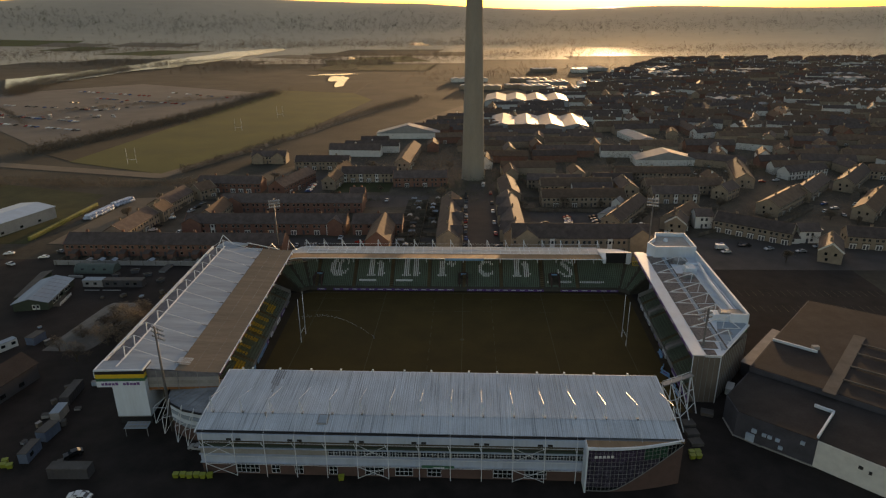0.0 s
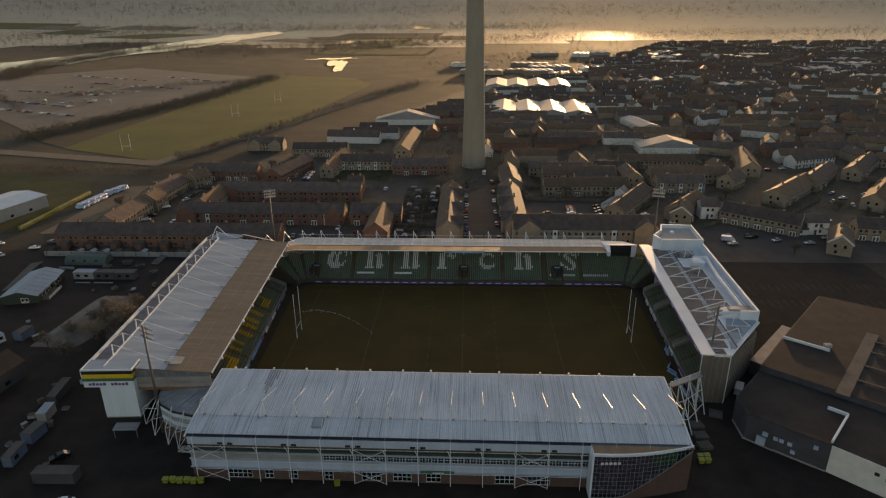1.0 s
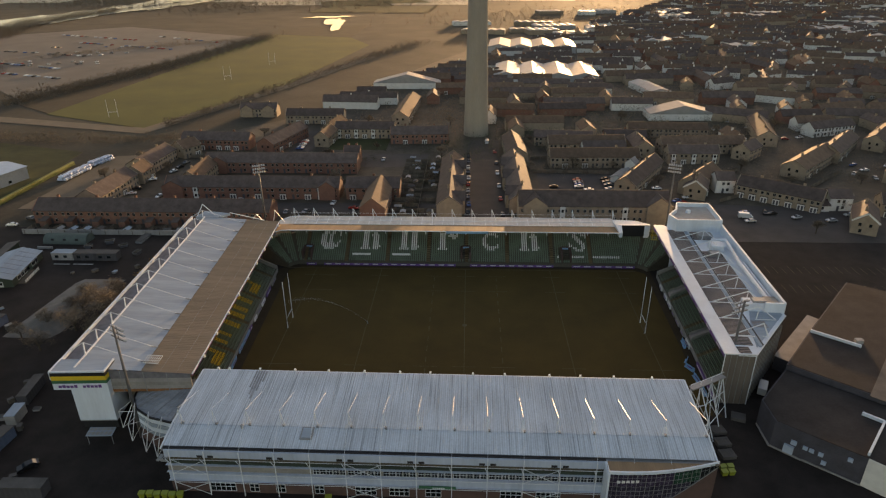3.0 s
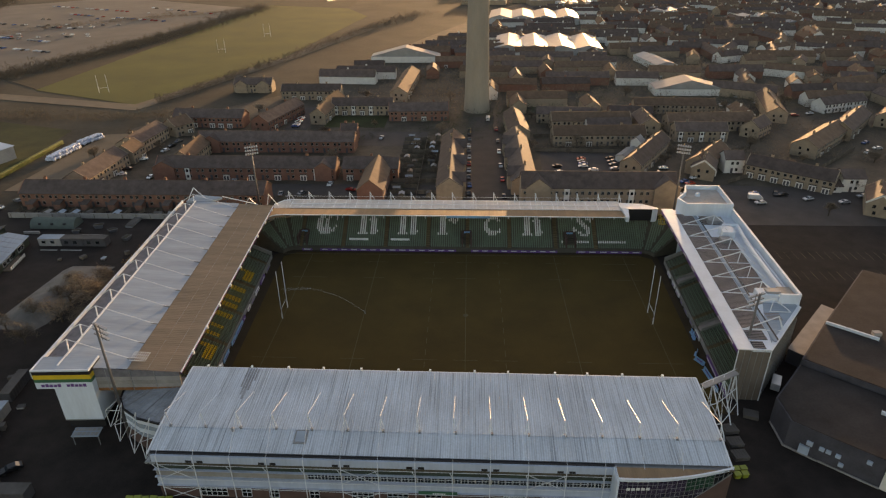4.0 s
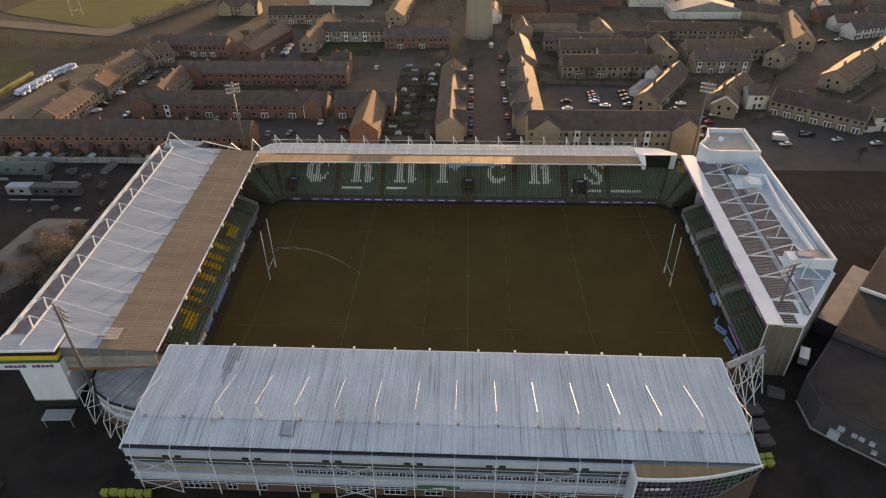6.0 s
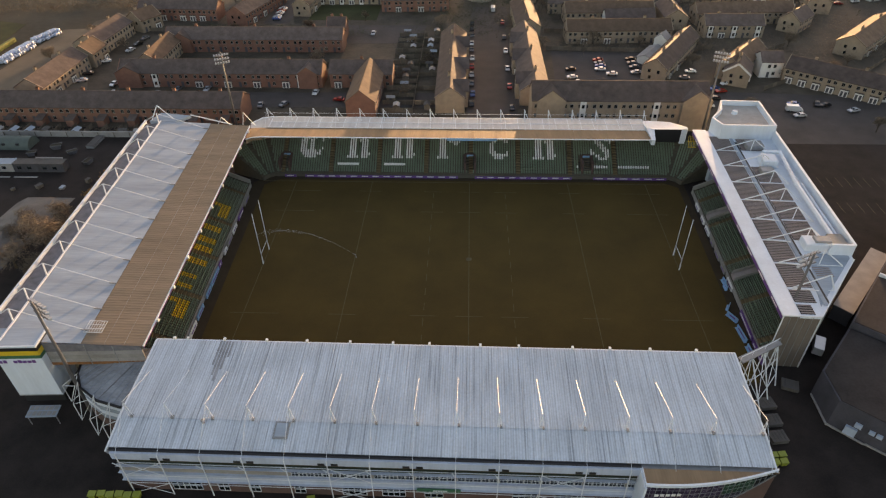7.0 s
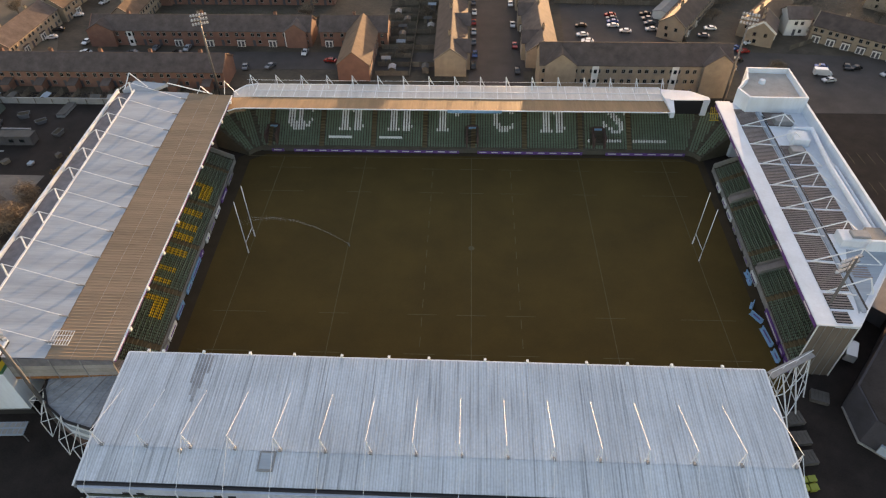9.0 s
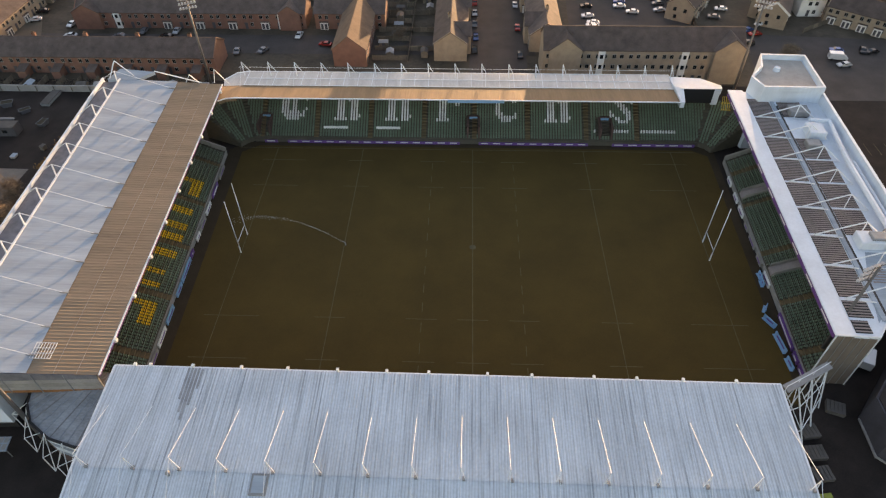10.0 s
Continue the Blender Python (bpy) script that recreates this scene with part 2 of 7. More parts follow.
CAR_PAINTS = [material(n, c, 0.18, 0.3, vary=0.06, size=1, bump=0) for n, c in (
    ("white_car_paint", (0.70, 0.70, 0.70)), ("silver_car_paint", (0.42, 0.43, 0.45)), ("black_car_paint", (0.02, 0.02, 0.022)),
    ("red_car_paint", (0.30, 0.03, 0.025)), ("blue_car_paint", (0.05, 0.10, 0.25)), ("grey_car_paint", (0.14, 0.14, 0.15)))]


def glass_material(name, tint, rough):
    m = bpy.data.materials.new(name)
    m.use_nodes = True
    b = m.node_tree.nodes["Principled BSDF"]
    b.inputs["Base Color"].default_value = (*tint, 1)
    b.inputs["Roughness"].default_value = rough
    b.inputs["Metallic"].default_value = 0.0
    b.inputs["Specular IOR Level"].default_value = 0.9
    return m


M_GLASS = glass_material("dark_window_glass", (0.012, 0.016, 0.018), 0.06)
M_WATER = glass_material("river_water", (0.03, 0.035, 0.03), 0.2)


# ---- mesh helpers ----
def box(bm, x0, x1, y0, y1, z0, z1, m=None):
    v = [bm.verts.new((x, y, z)) for z in (z0, z1) for y in (y0, y1) for x in (x0, x1)]
    for f in ((0, 2, 3, 1), (4, 5, 7, 6), (0, 1, 5, 4), (2, 6, 7, 3), (0, 4, 6, 2), (1, 3, 7, 5)):
        bm.faces.new([v[i] for i in f])
    if m is not None:
        for w in v:
            w.co = m @ w.co
    return v


def beam(bm, p, q, w, h=None, sides=4):
    """A bar from p to q, w thick."""
    p, q = Vector(p), Vector(q)
    d = (q - p).normalized()
    a = d.cross(Vector((0, 0, 1)))
    a = Vector((1, 0, 0)) if a.length < 1e-3 else a.normalized()
    b = a.cross(d)
    h = h or w
    rings = []
    for c in (p, q):
        rings.append([bm.verts.new(c + a * (w / 2 * math.cos(t) * 1.2) + b * (h / 2 * math.sin(t) * 1.2)) for t in [2 * math.pi * (k + 0.5) / sides for k in range(sides)]])
    for k in range(sides):
        j = (k + 1) % sides
        bm.faces.new((rings[0][k], rings[0][j], rings[1][j], rings[1][k]))
    bm.faces.new(rings[0][::-1])
    bm.faces.new(rings[1])


def prism(bm, pts, z0, z1):
    """A flat-topped solid over a plan outline; z0 and z1 are heights or lists of heights."""
    n = len(pts)
    lo = z0 if isinstance(z0, (list, tuple)) else [z0] * n
    hi = z1 if isinstance(z1, (list, tuple)) else [z1] * n
    a = [bm.verts.new((x, y, z)) for (x, y), z in zip(pts, lo)]
    b = [bm.verts.new((x, y, z)) for (x, y), z in zip(pts, hi)]
    bm.faces.new(b)
    bm.faces.new(a[::-1])
    for k in range(n):
        j = (k + 1) % n
        bm.faces.new((a[k], a[j], b[j], b[k]))


def tube(bm, p, q, r0, r1, sides=8):
    p, q = Vector(p), Vector(q)
    d = (q - p).normalized()
    a = d.orthogonal().normalized()
    b = d.cross(a)
    rings = [[bm.verts.new(c + (a * math.cos(t) + b * math.sin(t)) * r) for t in [2 * math.pi * k / sides for k in range(sides)]] for c, r in ((p, r0), (q, r1))]
    for k in range(sides):
        j = (k + 1) % sides
        bm.faces.new((rings[0][k], rings[0][j], rings[1][j], rings[1][k]))
    bm.faces.new(rings[1])
    bm.faces.new(rings[0][::-1])


def loft(bm, rows, closed=False):
    """Skin between rows of points, all rows of one length."""
    vs = [[bm.verts.new(p) for p in r] for r in rows]
    for a, b in zip(vs, vs[1:]):
        for k in range(len(a) - 1 + closed):
            j = (k + 1) % len(a)
            bm.faces.new((a[k], a[j], b[j], b[k]))
    return vs


def stair(bm, a, b, d0, z0, tread, riser, n, along="x", sign=1, foot=0.0):
    """A flight of steps as one solid: it runs from a to b along one axis, and climbs from d0 along the other."""
    prof = [(d0, foot)]
    for k in range(n):
        prof += [(d0 + sign * tread * k, z0 + riser * k), (d0 + sign * tread * (k + 1), z0 + riser * k)]
    prof.append((d0 + sign * tread * n, foot))
    ends = [[bm.verts.new((e, d, z) if along == "x" else (d, e, z)) for d, z in prof] for e in (a, b)]
    m = len(prof)
    for k in range(m):
        j = (k + 1) % m
        bm.faces.new((ends[0][k], ends[0][j], ends[1][j], ends[1][k]))
    bm.faces.new(ends[0][::-1])
    bm.faces.new(ends[1])


def strip_steps(bm, a, b, d0, z0, tread, riser, n, along="x", sign=1, thick=0.3):
    """A stepped aisle laid on a flight of steps."""
    up, dn = [], []
    for k in range(n):
        up += [(d0 + sign * tread * k, z0 + riser * k), (d0 + sign * tread * (k + 1), z0 + riser * k)]
    dn = [(d, z - thick) for d, z in up[::-1]]
    prof = up + dn
    ends = [[bm.verts.new((e, d, z) if along == "x" else (d, e, z)) for d, z in prof] for e in (a, b)]
    m = len(prof)
    for k in range(m):
        j = (k + 1) % m
        bm.faces.new((ends[0][k], ends[0][j], ends[1][j], ends[1][k]))
    bm.faces.new(ends[0][::-1])
    bm.faces.new(ends[1])


def mesh_of(name, bm, mat, smooth=False):
    me = bpy.data.meshes.new(name)
    bmesh.ops.recalc_face_normals(bm, faces=bm.faces)
    bm.to_mesh(me)
    bm.free()
    me.materials.append(mat)
    if smooth:
        me.polygons.foreach_set("use_smooth", [True] * len(me.polygons))
    return me


def part(name, bm, mat, parent, label="", kind="", smooth=False):
    """Links a bmesh as one mesh object under a thing or a part; its points are in the thing's own frame."""
    ob = new(name, mesh_of(name, bm, mat, smooth))
    ob.parent = parent
    return tagged(ob, label=label, kind=kind)


def piece(name, me, parent, m):
    """One more object on a shared mesh."""
    ob = new(name, me)
    ob.parent = parent
    ob.matrix_basis = m
    return ob


def thing(name, m, label, category, group="", kind=""):
    ob = new(name)
    ob.matrix_world = m
    return tagged(ob, label, category, group, kind)


def setting(name, bm, mat, label="", category="", kind="structure"):
    return tagged(new(name, mesh_of(name, bm, mat)), label, category or name.split("_")[0], kind=kind)


def fast_mesh(name, verts, faces, mat, parent=None, label="", kind="stuff"):
    me = bpy.data.meshes.new(name)
    me.from_pydata(verts, [], faces)
    me.materials.append(mat)
    ob = new(name, me)
    ob.parent = parent
    return tagged(ob, label, kind=kind)


# ---- ground and fields ----
def ground_height(x, y):
    d = math.hypot(x, y)
    s = min(1.0, max(0.0, (d - 2300) / 2300))
    side = min(1.0, max(0.0, (150 - x + 0.1 * y) / 900))
    return (150 + 85 * side) * s * s * (3 - 2 * s) * (0.8 + 0.3 * noise.noise(Vector((x / 1400, y / 1400, 0.3)))) - 0.02


bm = bmesh.new()
xs = [-4600 + 115 * k for k in range(81)]
ys = [-1500 + 107.5 * k for k in range(59)]
loft(bm, [[(x, y, ground_height(x, y)) for x in xs] for y in ys])
# faces beyond roughly y 1480 take the pasture paled for haze
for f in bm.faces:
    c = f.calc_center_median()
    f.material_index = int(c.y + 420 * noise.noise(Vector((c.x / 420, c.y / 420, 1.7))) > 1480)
land = setting("ground", bm, M_GROUND, "brown winter ground of the town and valley pasture paled for haze", "ground")
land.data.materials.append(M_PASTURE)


def sheet(name, pts, z, mat, label, category):
    bm = bmesh.new()
    prism(bm, pts, z - 0.3, z)
    return setting(name, bm, mat, label, category)


sheet("pavement_stadium", [(-215, 60), (150, 60), (150, 236.5), (60, 244), (-215, 243)], 0.03, M_ASPHALT, "dark asphalt yard round the stadium", "pavement")
sheet("ground_field_green", [(-283, 432), (-193, 393), (-150, 530), (-117, 780), (-150, 850), (-256, 886)], 0.12, M_FIELD, "green playing field beside the town", "field")
sheet("ground_field_gravel", [(-335, 480), (-262, 850), (-500, 985), (-700, 800), (-600, 690), (-440, 575)], 0.1, M_GRAVEL, "pale brown gravel overflow car park", "field")
sheet("ground_scrub_bank", [(-335, 470), (-283, 434), (-256, 886), (-150, 850), (-150, 1000), (-270, 950), (-262, 850)], 0.16, M_SCRUB, "dark scrub strip beside the playing field", "scrub")
sheet("road_track", [(-330, 418), (-193, 383), (-140, 535), (-96, 690), (-104, 692), (-150, 537), (-200, 397), (-330, 430)], 0.18, M_PATH, "pale track round the playing field", "track")
sheet("ground_yard_brown", [(-190, 262), (-140, 262), (-175, 340), (-187, 338)], 0.08, M_PATH, "bare brown yard beside the bales", "yard")
sheet("ground_lawn", [(-290, 262), (-200, 262), (-209, 345), (-290, 370)], 0.07, M_MEADOW, "rough grass beside the yard", "grass")
sheet("ground_town", [(-150, 243.5), (90, 243.5), (265, 262), (420, 470), (640, 760), (640, 980), (60, 900), (-40, 640), (-110, 430), (-178, 350), (-172, 262)], 0.02, M_TOWN, "gardens and back yards between the houses", "gardens")
sheet("road_town", [(-3.5, 246), (14, 246), (15, 372), (-2, 372)], 0.05, M_ROAD, "town street lined with parked cars", "road")
sheet("road_cross", [(-180, 259.8), (17, 259.8), (17, 272), (-180, 272)], 0.055, M_ROAD, "street behind the brick terrace", "road")
sheet("pavement_court", [(-72, 322), (-24, 322), (-22, 345), (-70, 345)], 0.045, M_ROAD, "grey parking court behind the terrace", "car park")
sheet("pavement_small_court", [(-98, 347), (-86, 347), (-86, 392), (-96, 392)], 0.047, M_ROAD, "small parking court among the terraces", "car park")
sheet("ground_green", [(-78, 352), (-46, 352), (-46, 374), (-78, 374)], 0.048, M_MEADOW, "rough grass behind the terrace", "grass")
sheet("pavement_car_park", [(29, 272), (68, 272), (70, 312), (31, 314)], 0.05, M_ROAD, "small car park between houses", "car park")
sheet("road_east", [(80, 236), (260, 236), (260, 262), (84, 275)], 0.06, M_ROAD, "wide street beside the stadium", "road")
river = [(-643, 879, -785, 1081), (-637, 1028, -740, 1201), (-633, 1161, -726, 1335), (-590, 1312, -716, 1645), (-560, 1569, -680, 1959), (-545, 2043, -600, 2152)]
bm = bmesh.new()
banks = []
for (a, b, c, d), (e, f, g, h) in zip(river, river[1:]):
    for k in range(8):
        t = k / 8
        p, q = Vector((a + (e - a) * t, b + (f - b) * t)), Vector((c + (g - c) * t, d + (h - d) * t))
        cut = [0.18 * noise.noise(Vector((p.y / 45, w, 0.5))) for w in (1.0, 7.0)]
        p, q = p + (q - p) * (0.08 + cut[0]), q + (p - q) * (0.05 + cut[1])
        banks.append([(v.x, v.y, 1.3 + ground_height(v.x, v.y) * 1.02) for v in (p, q)])
loft(bm, banks)
setting("water_river", bm, M_WATER, "silver river in the valley", "river")
for name, cx, cy, rx, ry, turn in (("water_pond_1", -203, 1035, 17, 100, 10), ("water_pond_2", -235, 1133, 52, 16, 20), ("water_pond_3", -243, 1340, 17, 70, 10), ("water_pond_4", -282, 1585, 12, 60, 10), ("water_pond_5", -172, 2330, 36, 150, 8)):
    bm = bmesh.new()
    pts = []
    for k in range(40):
        a = 2 * math.pi * k / 40
        r = 0.75 + 0.75 * noise.noise(Vector((1.6 * math.cos(a), 1.6 * math.sin(a), cx)))
        v = pose(cx, cy, 0, 0, 0, turn) @ Vector((rx * r * math.cos(a), ry * r * math.sin(a), 0))
        pts.append(bm.verts.new((v.x, v.y, 0.6 + ground_height(v.x, v.y) * 1.05)))
    bm.faces.new(pts)
    setting(name, bm, M_WATER, "small bright pond in the meadows", "pond")

# ---- pitch ----
CX, CY = -2.4, 176.0
sheet("ground_runoff", [(-62.3, 138.5), (56.6, 138.5), (58.5, 211), (56, 213.4), (-61, 213.4), (-64.8, 210)], 0.055, M_RUNOFF, "worn brown track round the pitch", "track")
sheet("ground_pitch", [(-58.8, 139), (54.6, 139), (56.6, 209.5), (53, 211.9), (-57.5, 211.9), (-61.4, 209)], 0.08, M_TURF, "rugby pitch in shade, green turf browned for haze", "pitch")
bm = bmesh.new()
Z = 0.085
for gx in (-50, -28, 0, 28, 50):
    box(bm, CX + gx - 0.07, CX + gx + 0.07, CY - 35, CY + 35, Z - 0.03, Z)
for gy in (-35, 35):
    box(bm, CX - 60, CX + 56, CY + gy - 0.07, CY + gy + 0.07, Z - 0.03, Z + 0.001)
for gx in (-10, 10):
    for k in range(-32, 33, 5):
        box(bm, CX + gx - 0.07, CX + gx + 0.07, CY + k - 1.2, CY + k + 1.2, Z - 0.03, Z)
for gx in (-50, -45, -28, -10, 0, 10, 28, 45, 50):
    for gy in (-30, -20, 20, 30):
        box(bm, CX + gx - 3, CX + gx + 3, CY + gy - 0.06, CY + gy + 0.06, Z - 0.03, Z + 0.002)
bmesh.ops.create_circle(bm, cap_ends=True, radius=0.7, segments=20, matrix=pose(CX, CY, Z + 0.004))
setting("trim_pitch_lines", bm, M_LINE, "worn white pitch markings", "marking")


def goal(x):
    g = thing("rugby_goal", pose(x, CY, 0.08), "tall white rugby goal on the dark pitch", "goal", "goals on the pitch")
    for s in (-2.8, 2.8):
        bm = bmesh.new()
        tube(bm, (0, s, 0), (0, s, 14.6), 0.09, 0.07)
        part("upright", bm, M_STEEL, g, smooth=True)
        bm = bmesh.new()
        tube(bm, (0, s, 0), (0, s, 1.9), 0.15, 0.14, 10)
        part("padding", bm, M_SEAT_W, g)
    bm = bmesh.new()
    tube(bm, (0, -2.8, 3.0), (0, 2.8, 3.0), 0.07, 0.07)
    part("crossbar", bm, M_STEEL, g, smooth=True)


goal(CX - 50)
goal(CX + 50)


# ---- stands ----
def seat_rows(parent, rows, white=None, yellow=None, steps=True):
    """rows: (start, end, normal away from the pitch, step) of each straight row; seats by colour."""
    out = {"seat_green": ([], []), "seat_yellow": ([], []), "seat_white": ([], [])}
    for k, (p, q, nrm) in enumerate(rows):
        p, q, nrm = Vector(p), Vector(q), Vector(nrm)
        along = (q - p)
        n = max(1, int(along.length / 0.7))
        along.normalize()
        for i in range(n):
            s = (i + 0.5) * 0.7
            c = p + along * s
            kind = "seat_green"
            mark = white(k, c) if white else None
            if mark == 0:
                continue
            if mark == 1:
                kind = "seat_white"
            if yellow and yellow(k, c):
                kind = "seat_yellow"
            vs, fs = out[kind]
            b = len(vs)
            h = along * 0.205
            back, fwd = nrm * 0.22, nrm * -0.20
            up = Vector((0, 0, 0.42))
            hi = Vector((0, 0, 0.74))
            vs += [c - h + fwd, c + h + fwd, c - h + fwd + up, c + h + fwd + up, c - h + back * 0.6 + up, c + h + back * 0.6 + up, c - h + back + hi, c + h + back + hi, c - h + back, c + h + back]
            fs += [(b, b + 1, b + 3, b + 2), (b + 2, b + 3, b + 5, b + 4), (b + 4, b + 5, b + 7, b + 6), (b + 6, b + 7, b + 9, b + 8)]
    mats = {"seat_green": M_SEAT_G, "seat_yellow": M_SEAT_Y, "seat_white": M_SEAT_W}
    for kind, (vs, fs) in out.items():
        if vs:
            fast_mesh(kind, vs, fs, mats[kind], parent, "rows of %s plastic seats" % kind[5:])


def corrugated(bm, x0, x1, z_of, y_list, step, h, axis="x"):
    """A ribbed sheet: ribs run along the second axis. z_of(y) is its height."""
    n = int(round(abs(x1 - x0) / step))
    rows = []
    for y in y_list:
        r = []
        for k in range(n + 1):
            x = x0 + (x1 - x0) * k / n
            e = (x1 - x0) / n
            for dx, dz in ((0, 0), (0.62, 0), (0.70, h), (0.92, h)):
                if k == n and dx > 0:
                    break
                px = x + dx * e
                r.append((px, y, z_of(y) + dz) if axis == "x" else (y, px, z_of(y) + dz))
        rows.append(r)
    loft(bm, rows)


# far stand, along the far touchline
far = thing("far_stand", pose(-2.4, 213.5, 0), "long green-seated grandstand with a tan and white roof", "grandstand", "stands round the pitch")
FL, FR = -56.6, 57.4            # straight length, in the stand's frame
FY, FZ, TR, RI = 0.7, 1.35, 0.76, 0.47   # first row, its height, tread and riser
bm = bmesh.new()
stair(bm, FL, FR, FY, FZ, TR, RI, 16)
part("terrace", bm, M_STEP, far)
AISLES = (-54.7, -40.6, -26.6, -12.7, 0.4, 14.1, 29.1, 42.0)
# blocks of white seats: upright bars on short feet
GLYPHS = {
    "A": ("0011011011", "0111011001", "1110110001", "1110110000", "1110110000", "1110110001", "1111111010", "0111111110", "0011111000"),
    "B": ("0111000000", "0111001100", "0111011110", "0111001110", "0111001110", "0111001110", "0111001110", "0111001111", "1111101110"),
    "C": ("0111001110", "0111001110", "0111001110", "0111001110", "0111001110", "0111001110", "0111001110", "0111001111", "1111101110"),
    "D": ("0000000000", "0111001101", "0111011111", "0111000110", "0111000000", "0111000000", "0111000000", "0111000000", "1111100000"),
    "E": ("0000000000", "0001111100", "0011000110", "0110000000", "0110000000", "0110000000", "0111000010", "0011111110", "0001111000"),
    "F": ("0001111010", "0011001110", "0011100010", "0001110000", "0000111000", "1000011100", "1100001100", "1011001100", "0001111000")}
WORD = (("A", -46.4), ("B", -32.6), ("C", -19.0), ("D", -5.6), ("E", 8.5), ("B", 22.0), ("F", 39.0))


def far_white(k, c):
    for a in AISLES:
        if abs(c.x - a) < 0.75:
            return 0
    for a in (-54.7, -0.3, 33.5):
        if abs(c.x - a) < 1.7 and 1 <= k <= 6:
            return 0
    for name, at in WORD:
        rows = GLYPHS[name]
        i = math.floor((c.x - FL) / 0.7) - math.floor((at - FL) / 0.7) + 5
        j = 13 - k
        if 0 <= i < 10 and 0 <= j < 9 and rows[j][i] == "1":
            return 1
    if 42.5 < c.x < 52 and k == 2 or 31 < c.x < 40 and k == 2:
        return 1
    return None


seat_rows(far, [((FL, FY + TR * k + 0.45, FZ + RI * k), (FR, FY + TR * k + 0.45, FZ + RI * k), (0, 1, 0)) for k in range(16)], white=far_white)
for a in AISLES:
    bm = bmesh.new()
    strip_steps(bm, a - 0.6, a + 0.6, FY - 0.02, FZ + 0.16, TR, RI, 16)
    part("aisle", bm, M_AISLE, far)
for a in (-54.0, 0.1, 33.9):
    bm = bmesh.new()
    box(bm, a - 1.7, a - 1.2, FY + 0.2, FY + 5.4, 0, FZ + 3.4)
    box(bm, a + 1.2, a + 1.7, FY + 0.2, FY + 5.4, 0, FZ + 3.4)
    box(bm, a - 1.2, a + 1.2, FY + 5.0, FY + 5.5, 0, FZ + 3.6)
    tunnel = part("tunnel", bm, M_BROWNBRICK, far)
    bm = bmesh.new()
    box(bm, a - 1.0, a + 1.0, FY + 4.7, FY + 4.98, FZ + 2.7, FZ + 3.3)
    part("sign", bm, M_BLUE, tunnel, "pale blue sign board")
    # solid panel, coloured as the shade inside the tunnel mouth
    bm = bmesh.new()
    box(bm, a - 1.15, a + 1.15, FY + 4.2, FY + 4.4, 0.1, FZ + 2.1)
    part("opening", bm, M_VOID_SHADE, tunnel)
for a, b in ((-38.7, -32.4), (-25.0, -18.8)):
    bm = bmesh.new()
    box(bm, a, b, FY + 1.9, FY + 2.1, FZ + 1.2, FZ + 1.95)
    part("banner", bm, M_SEAT_W, far)
for a, b in ((-54, -50.6), (-48, -3.3), (1.5, 29.5), (35.6, 56.5)):
    n = max(1, int((b - a) / 3.0))
    for k in range(n):
        s = a + (b - a) * k / n
        bm = bmesh.new()
        box(bm, s + 0.03, s + (b - a) / n - 0.03, -0.35, -0.15, 0.1, 0.85)
        board = part("perimeter_board", bm, M_PURPLE, far, "purple perimeter advertising board")
        bm = bmesh.new()
        box(bm, s + 0.6, s + (b - a) / n - 0.7, -0.37, -0.352, 0.45, 0.72)
        part("lettering", bm, M_SEAT_W, board)
bm = bmesh.new()
box(bm, FL, FR, 0.1, 0.35, 0, 1.25)
part("front_wall", bm, M_STEP, far)
bm = bmesh.new()
box(bm, FL, FR, 13.0, 13.4, 0, 10.6)
part("rear_wall", bm, M_WHITE, far)
# roof: tan sheets in front, white band behind
bm = bmesh.new()
corrugated(bm, -59.5, 50.6, lambda y: 11.9 - 0.1 * (y - 1.9), [1.9, 9.0], 1.3, 0.015)
part("roof_front", bm, M_TANF, far, "tan ribbed front roof sheets")
bm = bmesh.new()
prism(bm, [(-59.5, 9.0), (50.6, 9.0), (50.6, 15.6), (-59.5, 15.6)], [10.7, 10.7, 10.9, 10.9], [11.25, 11.25, 11.4, 11.4])
part("roof_rear", bm, M_BAND, far, "white rear roof band")
bm = bmesh.new()
for k in range(31):
    x = -59.3 + 110 * k / 30
    beam(bm, (x, 9.0, 11.29), (x, 15.6, 11.44), 0.16)
for y, z in ((9.05, 11.25), (12.3, 11.33), (15.55, 11.45)):
    beam(bm, (-59.5, y, z + 0.06), (50.6, y, z + 0.06), 0.18)
part("roof_batten", bm, M_STEEL, far)
bm = bmesh.new()
beam(bm, (-59.5, 1.85, 11.95), (50.6, 1.85, 11.95), 0.28)
part("fascia", bm, M_WHITE, far)
bm = bmesh.new()
box(bm, -6.5, 7.5, 1.5, 1.65, 11.4, 12.2)
part("banner", bm, M_BLUE, far)
for k in range(17):
    x = -60.2 + 6.93 * k
    if 44 < x < 49:
        continue
    bm = bmesh.new()
    beam(bm, (x, 13.6, 11.3), (x - 0.2, 13.8, 15.2), 0.20)
    beam(bm, (x - 0.2, 13.8, 15.2), (x + 1.2, 15.4, 11.4), 0.15)
    beam(bm, (x - 0.1, 13.8, 14.0), (x + 0.9, 15.0, 12.4), 0.10)
    beam(bm, (x - 0.2, 13.8, 15.1), (x, 8.4, 11.3), 0.07)
    part("mast", bm, M_STEEL, far)
bm = bmesh.new()
beam(bm, (-62, 15.2, 12.9), (52, 15.2, 12.9), 0.07)
part("tie_cable", bm, M_STEEL, far)
bm = bmesh.new()
for k in range(16):
    x = -56 + 7 * k
    tube(bm, (x, 10.5, 0), (x, 10.5, 10.8), 0.18, 0.18, 6)
part("roof_column", bm, M_STEEL, far)

